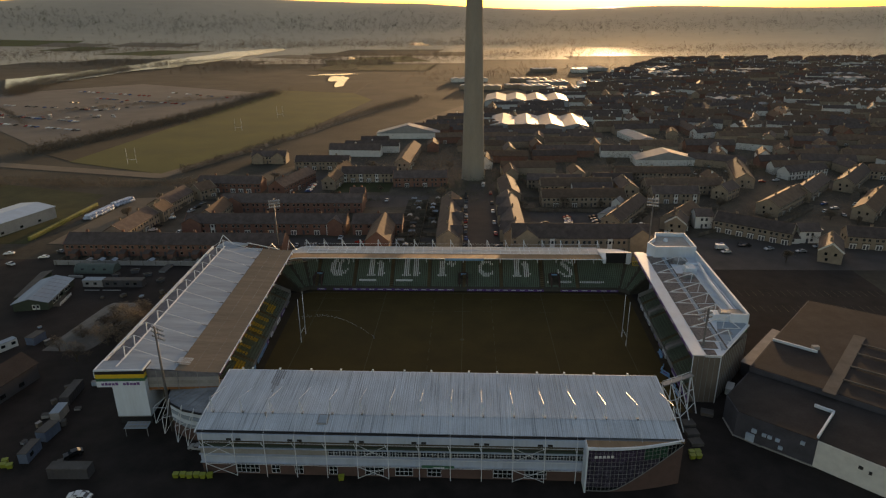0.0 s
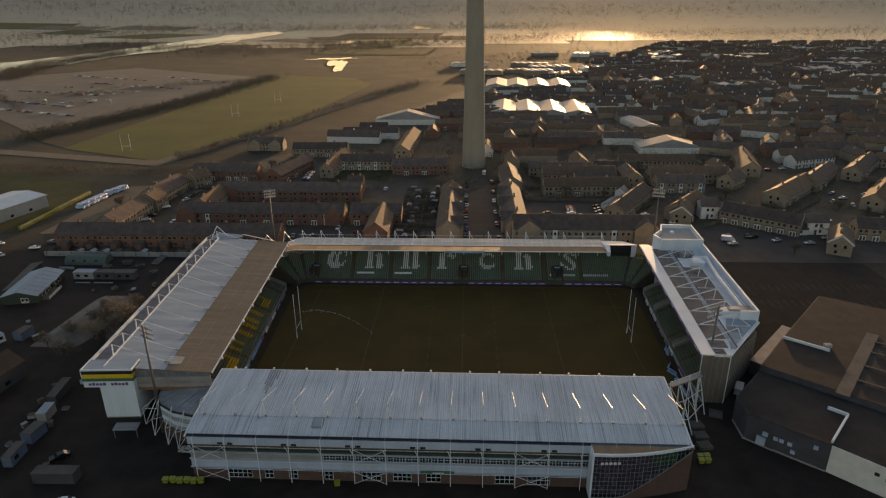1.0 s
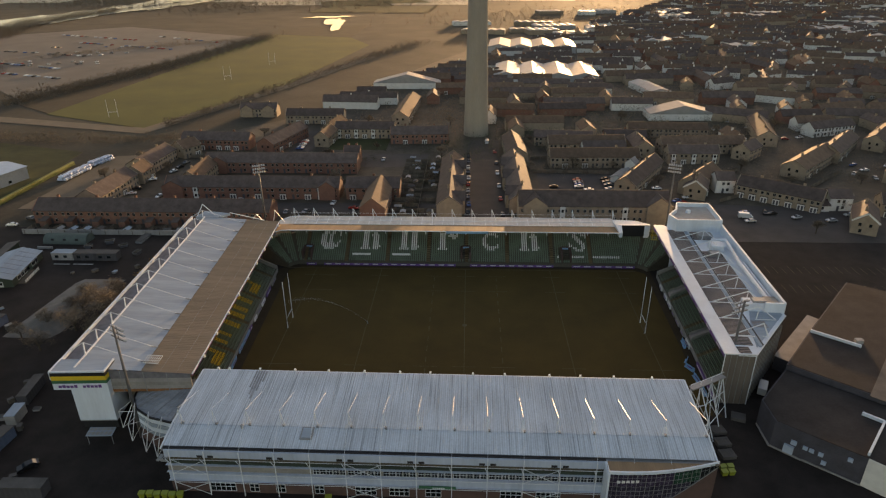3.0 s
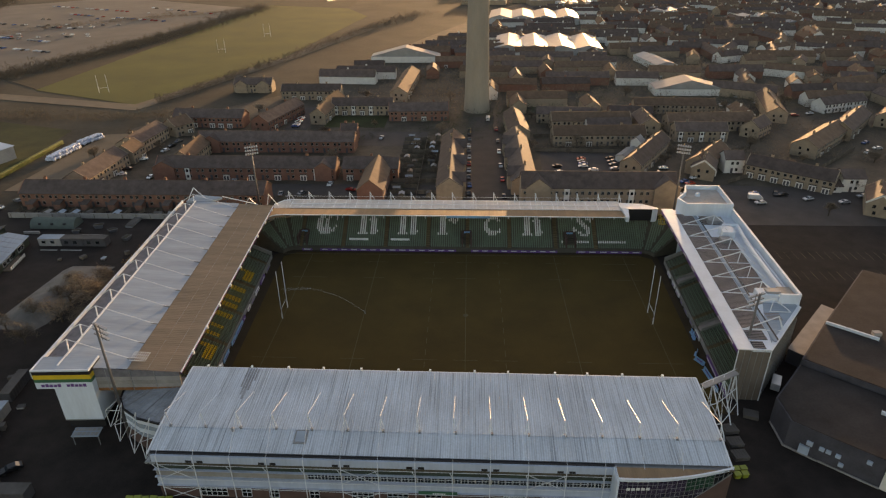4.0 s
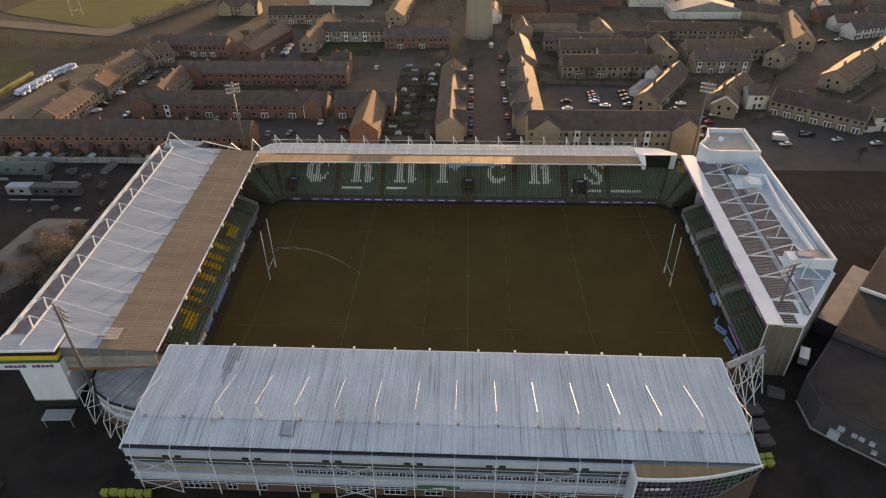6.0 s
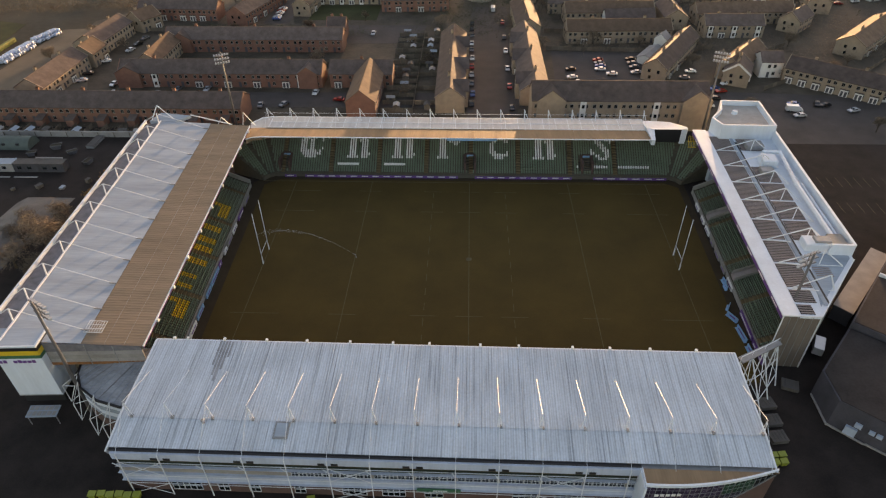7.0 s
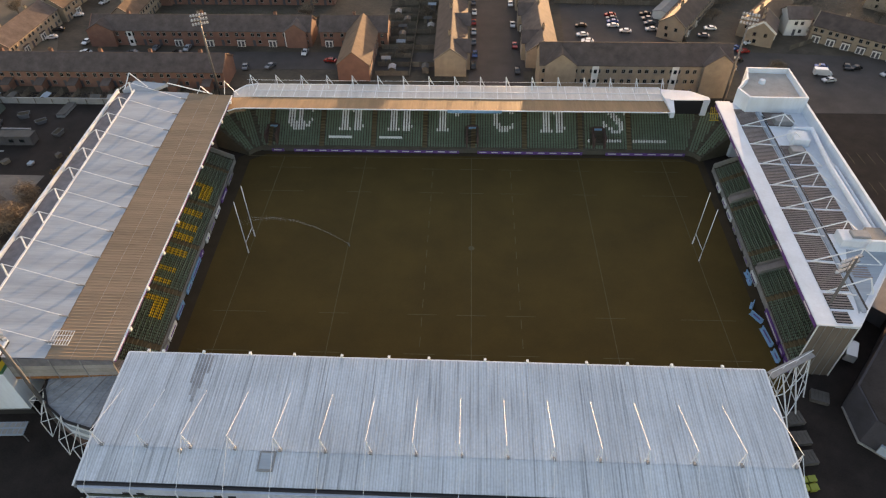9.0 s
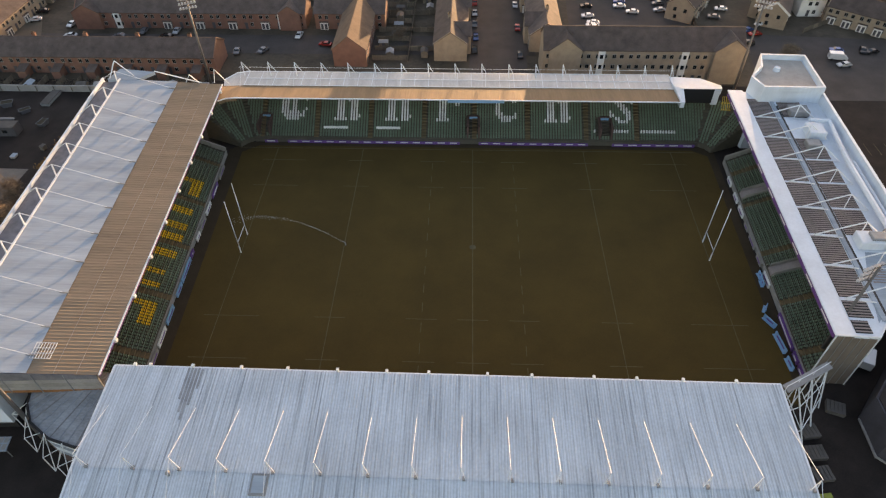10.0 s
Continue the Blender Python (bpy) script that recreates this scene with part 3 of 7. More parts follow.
# corner terraces at both ends of the far stand
for sx, cx in ((-1, -54.8), (1, 55.2)):
    rows = []
    bm = bmesh.new()
    for k in range(14):
        r = 5.2 + TR * k
        for a in range(3):
            t0, t1 = radians(22.5 * a), radians(22.5 * (a + 1))
            p = [(cx + sx * rr * math.sin(t), -4.5 + rr * math.cos(t)) for rr, t in ((r, t0), (r + TR, t0), (r + TR, t1), (r, t1))]
            prism(bm, p if sx < 0 else p[::-1], 0, FZ + RI * k)
            m = r + 0.45
            tm = (t0 + t1) / 2
            rows.append(((cx + sx * m * math.sin(t0 + 0.03), -4.5 + m * math.cos(t0 + 0.03), FZ + RI * k), (cx + sx * m * math.sin(t1 - 0.03), -4.5 + m * math.cos(t1 - 0.03), FZ + RI * k), (sx * math.sin(tm), math.cos(tm), 0)))
    part("corner_terrace", bm, M_STEP, far, kind="stuff")
    seat_rows(far, rows)
# corner roof and screen at the far right, curved link at the far left
bm = bmesh.new()
prism(bm, [(-59.5, 1.9), (-62.0, 1.5), (-63.4, 0.2), (-65.0, 4.6), (-64.4, 8.4), (-59.5, 9.0)], 11.0, [11.9, 11.9, 12.0, 11.8, 11.3, 11.2])
part("corner_roof", bm, M_TANF, far, "tan corner roof sheets")
bm = bmesh.new()
prism(bm, [(-59.5, 9.0), (-64.4, 8.4), (-65.0, 11.0), (-62.5, 14.6), (-59.5, 15.6)], 10.8, [11.25, 11.35, 11.4, 11.4, 11.4])
part("corner_roof", bm, M_BAND, far)
for p, q in (((-59.5, 1.85, 11.95), (-62.0, 1.45, 11.95)), ((-62.0, 1.45, 11.95), (-63.5, 0.1, 12.05)), ((-59.5, 15.6, 11.5), (-62.5, 14.6, 11.5)), ((-62.5, 14.6, 11.5), (-65.0, 11.0, 11.5))):
    bm = bmesh.new()
    beam(bm, p, q, 0.28)
    part("corner_fascia", bm, M_WHITE, far)
bm = bmesh.new()
prism(bm, [(52.4, 7.4), (50.6, 9.3), (50.6, 15.0), (58.5, 14.0), (62.6, 10.2), (62.0, 7.4)], 10.9, [12.4, 11.9, 11.4, 11.5, 11.8, 12.4])
part("corner_roof", bm, M_WHITE, far)
bm = bmesh.new()
box(bm, 52.4, 60.1, 7.0, 7.3, 8.6, 12.6)
screen = part("video_screen", bm, M_BLACK, far, "black video screen facing the pitch")
bm = bmesh.new()
prism(bm, [(50.7, 1.9), (51.7, 1.9), (52.4, 7.3), (50.7, 9.2)], 10.4, [12.0, 12.0, 12.7, 12.0])
prism(bm, [(60.1, 6.9), (61.6, 6.9), (62.6, 9.2), (60.1, 9.2)], 8.2, [12.7, 12.7, 12.0, 12.0])
prism(bm, [(51.6, 6.9), (61.6, 6.9), (61.8, 7.5), (51.6, 7.5)], 12.61, 12.8)
part("screen_frame", bm, M_WHITE, screen, "white steel portal round the screen")
# the sun's glow on this steel is painted with the yellow band material
bm = bmesh.new()
for k in range(5):
    beam(bm, (61.6 + 0.45 * k, 3.0, 9.2), (61.9 + 0.45 * k, 5.4, 11.6), 0.12)
beam(bm, (61.4, 3.0, 9.2), (63.8, 3.0, 9.2), 0.14)
beam(bm, (61.4, 4.2, 10.4), (63.8, 4.2, 10.4), 0.12)
part("corner_lattice", bm, M_YELLOW, far, "steel lattice at the roof corner, sunlight painted on in yellow")

# left stand: its frame starts at the inner near corner of its roof, x outward is negative
LEFT = pose(-61.6, 134.6, 0, 0, 0, 2.97)
left = thing("left_stand", LEFT, "grandstand with a grey and tan roof and white roof truss", "grandstand", "stands round the pitch")
LY = 84.8
bm = bmesh.new()
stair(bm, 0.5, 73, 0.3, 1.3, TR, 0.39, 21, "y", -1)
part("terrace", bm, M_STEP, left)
LA = (10.5, 24.5, 38.4, 52.3, 67.0)


def left_skip(k, c):
    return 0 if any(abs(c.y - a) < 0.75 for a in LA) else None


YMARK = ((17, 22.6, "hook"), (26, 31, "bracket"), (34.3, 36.4, "block"), (39.4, 41.2, "block"), (42.6, 45, "block"), (47.6, 50, "block"), (54, 59.8, "hook"))


def left_yellow(k, c):
    # blocky marks in yellow seats
    for a, b, kind in YMARK:
        if a <= c.y <= b:
            if kind == "hook":
                return 2 <= k <= 4 or 5 <= k <= 7 and c.y > b - 1.4
            if kind == "block":
                return 2 <= k <= 7
            return 7 <= k <= 8 or 3 <= k <= 6 and (c.y < a + 1.4 or c.y > b - 1.4)
    return False


seat_rows(left, [((-0.15 - TR * k, 0.7, 1.3 + 0.39 * k), (-0.15 - TR * k, 72.6, 1.3 + 0.39 * k), (-1, 0, 0)) for k in range(18)], white=left_skip, yellow=left_yellow)
for a in LA:
    bm = bmesh.new()
    strip_steps(bm, a - 0.65, a + 0.65, 0.31, 1.45, TR, 0.39, 20, "y", -1)
    part("aisle", bm, M_AISLE, left)
bm = bmesh.new()
box(bm, 0.3, 0.55, 0.5, 73, 0, 1.2)
part("front_wall", bm, M_CONC, left)
bm = bmesh.new()
prism(bm, [(-14.9, 73.0), (0.55, 73.0), (0.55, 73.4), (-14.9, 73.4)], 0, [9.7, 2.2, 2.2, 9.7])
part("side_wall", bm, M_CONC, left)
bm = bmesh.new()
beam(bm, (-14.9, 73.2, 9.75), (0.55, 73.2, 2.25), 0.3)
part("coping", bm, M_PALEROOF, left)
LSEG = [(6.5, 12.5, M_CONC), (13, 17.6, M_SEAT_W), (18.5, 23, M_BLUE), (25.5, 29, M_BLUE), (29.4, 36, M_BLUE), (36.4, 38.5, M_PURPLE), (41.5, 44, M_SEAT_W), (44.5, 49, M_CONC), (50, 54, M_SEAT_W), (56, 61, M_PURPLE), (63, 68, M_CONC)]
for a, b, mt in LSEG:
    bm = bmesh.new()
    box(bm, 0.85, 1.10, a, b, 0.1, 1.15)
    bd = part("perimeter_board", bm, mt, left)
    bm = bmesh.new()
    box(bm, 1.101, 1.12, a + 0.8, b - 0.8, 0.45, 0.8)
    part("lettering", bm, M_PURPLE if mt is not M_PURPLE else M_SEAT_W, bd)


def left_z(u):
    return 13.4 + 0.075 * u


bm = bmesh.new()
corrugated(bm, -1.5, LY, lambda u: left_z(-u), [0.0, -10.9], 0.7, 0.03, axis="y")
part("roof_inner", bm, M_TAN, left, "tan ribbed translucent roof sheets")
bm = bmesh.new()
for u in (3.4, 6.9):
    beam(bm, (-u, -1.4, left_z(u) + 0.03), (-u, LY - 0.1, left_z(u) + 0.03), 0.05)
part("roof_joint", bm, M_CONC, left)
bm = bmesh.new()
corrugated(bm, -1.5, LY, lambda u: left_z(-u) + 0.1, [-10.9, -24.8], 0.6, 0.006, axis="y")
part("roof_outer", bm, M_ROOF_L, left, "pale grey ribbed roof sheets")
bm = bmesh.new()
prism(bm, [(-24.8, -1.5), (-24.8, LY), (-29.5, LY), (-29.5, -1.5)], 14.0, [14.9, 14.9, 14.5, 14.5])
part("roof_gutter", bm, M_MESH, left, "dark grey recessed roof strip")
bm = bmesh.new()
beam(bm, (-24.95, -1.5, 15.4), (-24.95, LY, 15.4), 0.42)
part("ridge_beam", bm, M_STEEL, left)
bm = bmesh.new()
box(bm, -29.9, -29.55, -3, LY + 1, 13.3, 15.3)
part("outer_parapet", bm, M_WHITE, left)
for k in range(12):
    y0 = 3.4 if k == 0 else 1.7 + 7.4 * k
    apex = (-25.0, y0 + 0.4, 18.3)
    bm = bmesh.new()
    beam(bm, (-24.95, y0 - 0.1, 15.4), apex, 0.27)
    beam(bm, apex, (-29.6, y0 + 0.4, 15.3), 0.11)
    beam(bm, (-29.6, y0 + 2.6, 15.2), apex, 0.07)
    part("roof_truss", bm, M_STEEL, left)
    bm = bmesh.new()
    beam(bm, apex, (-11.6, y0 - 1.6, left_z(11.6) + 0.3), 0.12)
    tie = part("tie_bar", bm, M_STEEL, left)
    bm = bmesh.new()
    beam(bm, (-12.2, y0 - 1.55, left_z(12.2) + 0.3), (-10.7, y0 - 1.65, left_z(10.7) + 0.2), 0.24)
    part("bracket", bm, M_GREY, tie)
bm = bmesh.new()
beam(bm, (0.05, -1.5, 13.35), (0.05, LY, 13.35), 0.26)
fas = part("fascia", bm, M_WHITE, left)
bm = bmesh.new()
beam(bm, (-0.15, -1.2, 12.9), (-0.15, LY - 0.2, 12.9), 0.3, 0.5)
part("fascia_band", bm, M_PURPLE, fas, "purple band under the roof edge")
for k in range(9):
    bm = bmesh.new()
    box(bm, 0.15, 0.6, 5 + 9.5 * k, 5.6 + 9.5 * k, 13.0, 13.6)
    part("roof_lamp", bm, M_SEAT_W, left)
bm = bmesh.new()
for k in range(8):
    beam(bm, (-11.5 + 0.45 * k, 1.2, left_z(11.5 - 0.45 * k) + 0.22), (-11.5 + 0.45 * k, 4.3, left_z(11.5 - 0.45 * k) + 0.22), 0.09)
for k in range(4):
    beam(bm, (-11.6, 1.2 + k, left_z(11.6) + 0.24), (-8.3, 1.2 + k, left_z(8.3) + 0.24), 0.09)
part("roof_grating", bm, M_STEEL, left, "pale steel access grating on the roof")
# rear wall, near end wall, far end wall
bm = bmesh.new()
box(bm, -28.6, -28.2, 6, LY, 0, 13.4)
part("rear_wall", bm, M_DARKBRICK, left)
for z0, z1, mt in ((8.9, 9.6, M_ORANGE), (9.6, 10.5, M_PALEROOF), (10.5, 11.4, M_CONC), (11.4, 12.4, M_PALEROOF), (12.4, 13.2, M_MESH)):
    bm = bmesh.new()
    top = [z1] * 4 if z1 < 13 else [left_z(20.5) - 0.1, left_z(0.4) - 0.1, left_z(0.4) - 0.1, left_z(20.5) - 0.1]
    prism(bm, [(-20.5, -1.6), (-0.4, -1.6), (-0.4, -1.35), (-20.5, -1.35)], z0 + 0.03, top)
    part("end_panel", bm, mt, left)
bm = bmesh.new()
for x, z in ((-15.5, 14.4), (-10.5, 14.1), (-5.5, 13.7)):
    box(bm, x - 0.06, x + 0.06, -1.68, -1.6, 8.9, z)
end_post = part("end_post", bm, M_GREY, left, kind="stuff")
for y in (LY - 0.3,):
    for z0, z1, mt in ((10.2, 11.3, M_TANF), (11.3, 12.3, M_WHITE), (12.3, 13.2, M_WHITE)):
        bm = bmesh.new()
        prism(bm, [(-20.5, y), (-0.4, y), (-0.4, y + 0.25), (-20.5, y + 0.25)], z0 + 0.03, z1)
        part("end_panel", bm, mt, left)
bm = bmesh.new()
prism(bm, [(-28, LY - 0.2), (-21, LY - 0.2), (-17.5, LY + 3.5), (-26, LY + 4.0)], 14.4, [15.6, 15.2, 15.2, 16.0])
part("end_roof", bm, M_ROOF_L, left)
for p, q, w in (((-27.5, LY, 15.5), (-26, LY + 2.5, 19.0), 0.22), ((-26, LY + 2.5, 19.0), (-22, LY + 1.5, 15.4), 0.22), ((-17.5, LY + 3.5, 15.4), (-5, LY, 13.9), 0.25), ((-9, LY, 13.9), (-7.5, LY, 16.2), 0.18), ((-7.5, LY, 16.2), (-5.5, LY, 13.8), 0.18), ((-2, LY + 0.5, 13.5), (-1.2, LY + 0.5, 17.3), 0.2), ((-1.2, LY + 0.5, 17.3), (1.5, LY + 1.0, 12.8), 0.16)):
    bm = bmesh.new()
    beam(bm, p, q, w)
    part("end_strut", bm, M_STEEL, left)
# white office block with striped head at the near end
bm = bmesh.new()
prism(bm, [(-29.6, -3.1), (-17.9, -3.1), (-17.9, 1.6), (-29.6, 1.6)], 15.0, 15.45)
part("block_roof", bm, M_ROOF_L, left)
bm = bmesh.new()
box(bm, -29.7, -29.4, -3.2, 1.6, 15.2, 15.6)
box(bm, -29.4, -18.1, -3.2, -2.95, 15.2, 15.6)
box(bm, -18.1, -17.8, -3.2, 1.6, 15.2, 15.6)
part("block_parapet", bm, M_WHITE, left)
for z0, z1, mt, nm in ((14.3, 15.2, M_BLACK, "black"), (13.2, 14.3, M_YELLOW, "yellow"), (12.4, 13.2, M_GREEN, "green"), (10.8, 12.4, M_WHITE, "white")):
    bm = bmesh.new()
    box(bm, -29.6, -17.85, -3.15, 1.6, z0, z1)
    band = part("block_band", bm, mt, left, nm + " band round the block")
    if nm == "white":
        for a in (-28.4, -23.2):
            bm = bmesh.new()
            for k in range(5):
                box(bm, a + 0.84 * k, a + 0.84 * k + 0.66, -3.20, -3.152, 11.3, 11.9 + (0.15 if k in (1, 4) else 0))
            part("lettering", bm, M_PURPLE, band)
bm = bmesh.new()
prism(bm, [(-26.0, -3.1), (-17.9, -3.1), (-17.9, 6), (-26.0, 6)], 2.2, 10.8)
part("block_wall", bm, M_WHITE, left)
# shaded recess under the block, painted near-black
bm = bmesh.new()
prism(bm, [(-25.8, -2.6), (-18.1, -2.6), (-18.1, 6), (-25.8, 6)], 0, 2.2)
part("block_base", bm, M_VOID_SHADE, left)
bm = bmesh.new()
prism(bm, [(-22.3, -8.4), (-16.7, -8.4), (-16.7, -6.0), (-22.3, -6.0)], [2.4, 2.4, 2.7, 2.7], [2.55, 2.55, 2.85, 2.85])
canopy = part("canopy", bm, M_ROOF_L, left)
for k in range(6):
    for j in range(2):
        bm = bmesh.new()
        box(bm, -22.1 + 0.9 * k, -21.4 + 0.9 * k, -8.2 + 1.15 * j, -7.25 + 1.15 * j, 2.67 + 0.14 * j, 2.71 + 0.14 * j)
        part("roof_panel", bm, M_PALEROOF if (k + j) % 3 else M_GREY, canopy)
bm = bmesh.new()
box(bm, -26.0, -17.9, -3.14, -3.104, 2.2, 2.45)
part("wall_trim", bm, M_GREY, left)
for x in (-22.1, -16.9):
    bm = bmesh.new()
    beam(bm, (x, -8.1, 0), (x, -8.1, 2.45), 0.15)
    part("canopy_post", bm, M_GREY, left)

# right stand: frame at the inner near corner of its roof, x outward
RIGHT = pose(56.5, 143.6, 0, 0, 0, -2.6)
right = thing("right_stand", RIGHT, "grandstand with white roof, exposed trusses and plant", "grandstand", "stands round the pitch")
RY = 74.5
bm = bmesh.new()
stair(bm, 8.0, 63, 0.4, 1.3, TR, 0.42, 16, "y", 1)
stair(bm, 0.35, 8.0, 0.4, 1.3, TR, 0.42, 8, "y", 1)
part("terrace", bm, M_STEP, right)
RA = (5.4, 17.3, 30.7, 45.8, 57.4)
RV = (25.5, 49.3)            # sunken stairs
seat_rows(right, [((0.85 + TR * k, 0.5 if k < 8 else 8.2, 1.3 + 0.42 * k), (0.85 + TR * k, 62.6, 1.3 + 0.42 * k), (1, 0, 0)) for k in range(15)], white=lambda k, c: 0 if any(abs(c.y - a) < 0.75 for a in RA) or (k < 11 and any(abs(c.y - a) < 1.3 for a in RV)) else None)
for a in RA:
    bm = bmesh.new()
    strip_steps(bm, a - 0.65, a + 0.65, 0.39, 1.45, TR, 0.42, 15 if a > 9 else 8, "y", 1)
    part("aisle", bm, M_AISLE, right)
bm = bmesh.new()
box(bm, 0.15, 0.4, 0.3, 63, 0, 1.2)
part("front_wall", bm, M_CONC, right)
bm = bmesh.new()
prism(bm, [(0.15, 63.0), (12.6, 63.0), (12.6, 63.4), (0.15, 63.4)], 0, [2.2, 8.6, 8.6, 2.2])
part("side_wall", bm, M_CONC, right)
bm = bmesh.new()
beam(bm, (0.15, 63.2, 2.25), (12.6, 63.2, 8.65), 0.3)
part("coping", bm, M_PALEROOF, right)
for a in RV:
    bm = bmesh.new()
    for d in (-1.25, 1.15):
        prism(bm, [(0.9, a + d), (9.3, a + d), (9.3, a + d + 0.1), (0.9, a + d + 0.1)], 1.2, [2.6, 6.7, 6.7, 2.6])
    box(bm, 9.2, 9.35, a - 1.25, a + 1.25, 3.5, 6.9)
    well = part("stair_well", bm, M_CONC, right)
    bm = bmesh.new()
    prism(bm, [(0.7, a - 1.1), (9.2, a - 1.1), (9.2, a + 1.1), (0.7, a + 1.1)], 0.8, [1.75, 5.9, 5.9, 1.75])
    part("ramp", bm, M_LOUVRE, well)
bm = bmesh.new()
box(bm, -0.12, 0.0, 0.3, RY - 0.5, 12.7, 13.5)
fascia_r = part("fascia_band", bm, M_PURPLE, right, "purple band under the roof edge")
for k in range(9):
    bm = bmesh.new()
    box(bm, -0.14, -0.122, 3 + 8 * k, 6.2 + 8 * k, 12.95, 13.25)
    part("lettering", bm, M_SEAT_W, fascia_r)
RSEG = [(0, 3.0, M_PURPLE), (3.5, 6, M_PURPLE), (6.5, 15, M_PURPLE), (22, 26, M_SEAT_W), (28, 31, M_CONC), (33, 37, M_CONC), (38.5, 41, M_CONC), (43, 46.5, M_SEAT_W), (48, 51, M_SEAT_W), (54, 57, M_SEAT_W)]
for a, b, mt in RSEG:
    bm = bmesh.new()
    box(bm, -0.25, 0.05, a, b, 0.1, 1.15)
    bd = part("perimeter_board", bm, mt, right)
    bm = bmesh.new()
    box(bm, -0.27, -0.252, a + 0.6, b - 0.6, 0.4, 0.75)
    part("lettering", bm, M_SEAT_W if mt is M_PURPLE else M_PURPLE, bd)
for x, y, a, l in ((-1.4, 3.5, 5, 2.8), (-1.7, 8.2, 8, 4.6), (-2.3, 13.2, 32, 3.0), (-2.2, 16.4, -25, 2.0), (-1.0, 23.2, 0, 1.8), (-0.9, 25.3, 6, 1.8)):
    bm = bmesh.new()
    m = pose(x, y, 0, 0, 0, a)
    box(bm, -0.08, 0.08, -l / 2, l / 2, 0.08, 1.1, m)
    box(bm, -0.5, -0.08, -l / 2, l / 2, 0.08, 0.2, m)
    bd = part("perimeter_board", bm, M_BLUE, right, "pale blue advertising board standing askew")
    bm = bmesh.new()
    box(bm, -0.10, -0.082, -l / 2 + 0.7, l / 2 - 0.7, 0.4, 0.75, m)
    part("lettering", bm, M_PURPLE, bd)
bm = bmesh.new()
prism(bm, [(0, 0), (3.0, 0), (3.3, RY), (0, RY)], 13.6, [13.95, 13.95, 13.95, 13.95])
part("roof_edge", bm, M_WHITE, right, "smooth white front roof strip")
bm = bmesh.new()
prism(bm, [(3.0, 0), (6.9, 0), (20.3, 18.3), (20.3, RY), (3.3, RY)], 13.3, 13.55)
part("roof_deck", bm, M_WHITE, right)
def grille(x0, x1, y0, y1):
    bm = bmesh.new()
    # near-black plate added to paint the shade between the slats
    box(bm, x0, x1, y0, y1, 13.555, 13.575)
    slot_shade = part("roof_grille", bm, M_VOID_SHADE, right, "ribbed brown roof louvres with slot shade painted below")
    bm = bmesh.new()
    n = int((y1 - y0) / 0.55)
    for j in range(n):
        y = y0 + (y1 - y0) * (j + 0.5) / n
        box(bm, x0 + 0.05, x1 - 0.05, y - 0.15, y + 0.13, 13.62, 13.70)
    part("louvre", bm, M_LOUVRE, slot_shade, kind="stuff")


for k in range(9):
    y0 = 0.8 + 7.9 * k
    if k == 0:
        grille(3.5, 6.2, 0.9, 3.6)
        grille(3.5, 7.6, 4.2, 7.9)
    else:
        grille(3.5, 8.5, y0, y0 + 7.3)
    if k == 1:
        grille(10.6, 14.0, 12.2, 15.4)
    if 3 <= k <= 6 or k == 8:
        grille(10.2, 15.6, y0, y0 + 7.3)
bm = bmesh.new()
box(bm, 9.62, 10.05, 4.2, RY - 6, 13.56, 13.66)
part("gutter", bm, M_BLACK, right)
bm = bmesh.new()
box(bm, 8.65, 9.55, 3.6, RY - 2, 13.56, 13.80)
bmesh.ops.bevel(bm, geom=bm.edges[:], offset=0.05, segments=1, affect="EDGES")
part("gutter_beam", bm, M_ROOF_L, right, "pale blue-grey gutter casing along the roof")
for k in range(8):
    y0 = 8 + 7.9 * k
    bm = bmesh.new()
    apex = (min(13.0, 5.4 + 0.72 * y0), y0 + 1.2, 16.6)
    beam(bm, (4.0, y0, 13.9), apex, 0.22)
    beam(bm, (4.0, y0, 13.9), (9.0, y0 - 0.6, 14.0), 0.20)
    xe = min(17.0, 6.4 + 0.72 * y0)
    beam(bm, apex, (xe, y0, 13.7), 0.22)
    beam(bm, apex, (12.4, y0 + 0.3, 13.7), 0.22)
    beam(bm, (min(12.0, xe - 1), y0, 13.7), (xe, y0, 13.7), 0.16)
    part("roof_truss", bm, M_STEEL, right)
# outer parapet, stair block, head block
bm = bmesh.new()
box(bm, 20.0, 20.6, 20, RY + 10, 12.6, 16.2)
box(bm, 15.5, 20.0, 19.7, 20.2, 13.0, 16.2)
part("outer_parapet", bm, M_WHITE, right)
for z0, z1, mt in ((11.4, 12.6, M_YELLOW), (10.6, 11.4, M_GREEN)):
    bm = bmesh.new()
    box(bm, 16.0, 20.55, 20.0, RY + 10, z0, z1)
    part("block_band", bm, mt, right)
bm = bmesh.new()
prism(bm, [(6.9, 0.3), (20.2, 18.5), (20.2, RY + 9.9), (12, RY + 9.9), (12, 18), (3.0, 0.3)], 0, [13.25, 10.6, 10.6, 10.6, 13.2, 13.25])
part("rear_wall", bm, M_ENDWALL, right)
for k in range(14):
    d = Vector((13.3, 18.2)) * (k + 0.5) / 14
    bm = bmesh.new()
    beam(bm, (6.92 + d.x, 0.2 + d.y, 0), (6.92 + d.x, 0.2 + d.y, 13.2 - 2.6 * (k + 0.5) / 14), 0.12)
    part("wall_post", bm, M_GREY, right)
bm = bmesh.new()
prism(bm, [(0.2, 0.05), (6.8, 0.05), (6.8, 0.3), (0.2, 0.3)], 0, [13.6, 13.6, 13.6, 13.6])
part("end_wall", bm, M_ENDWALL, right)
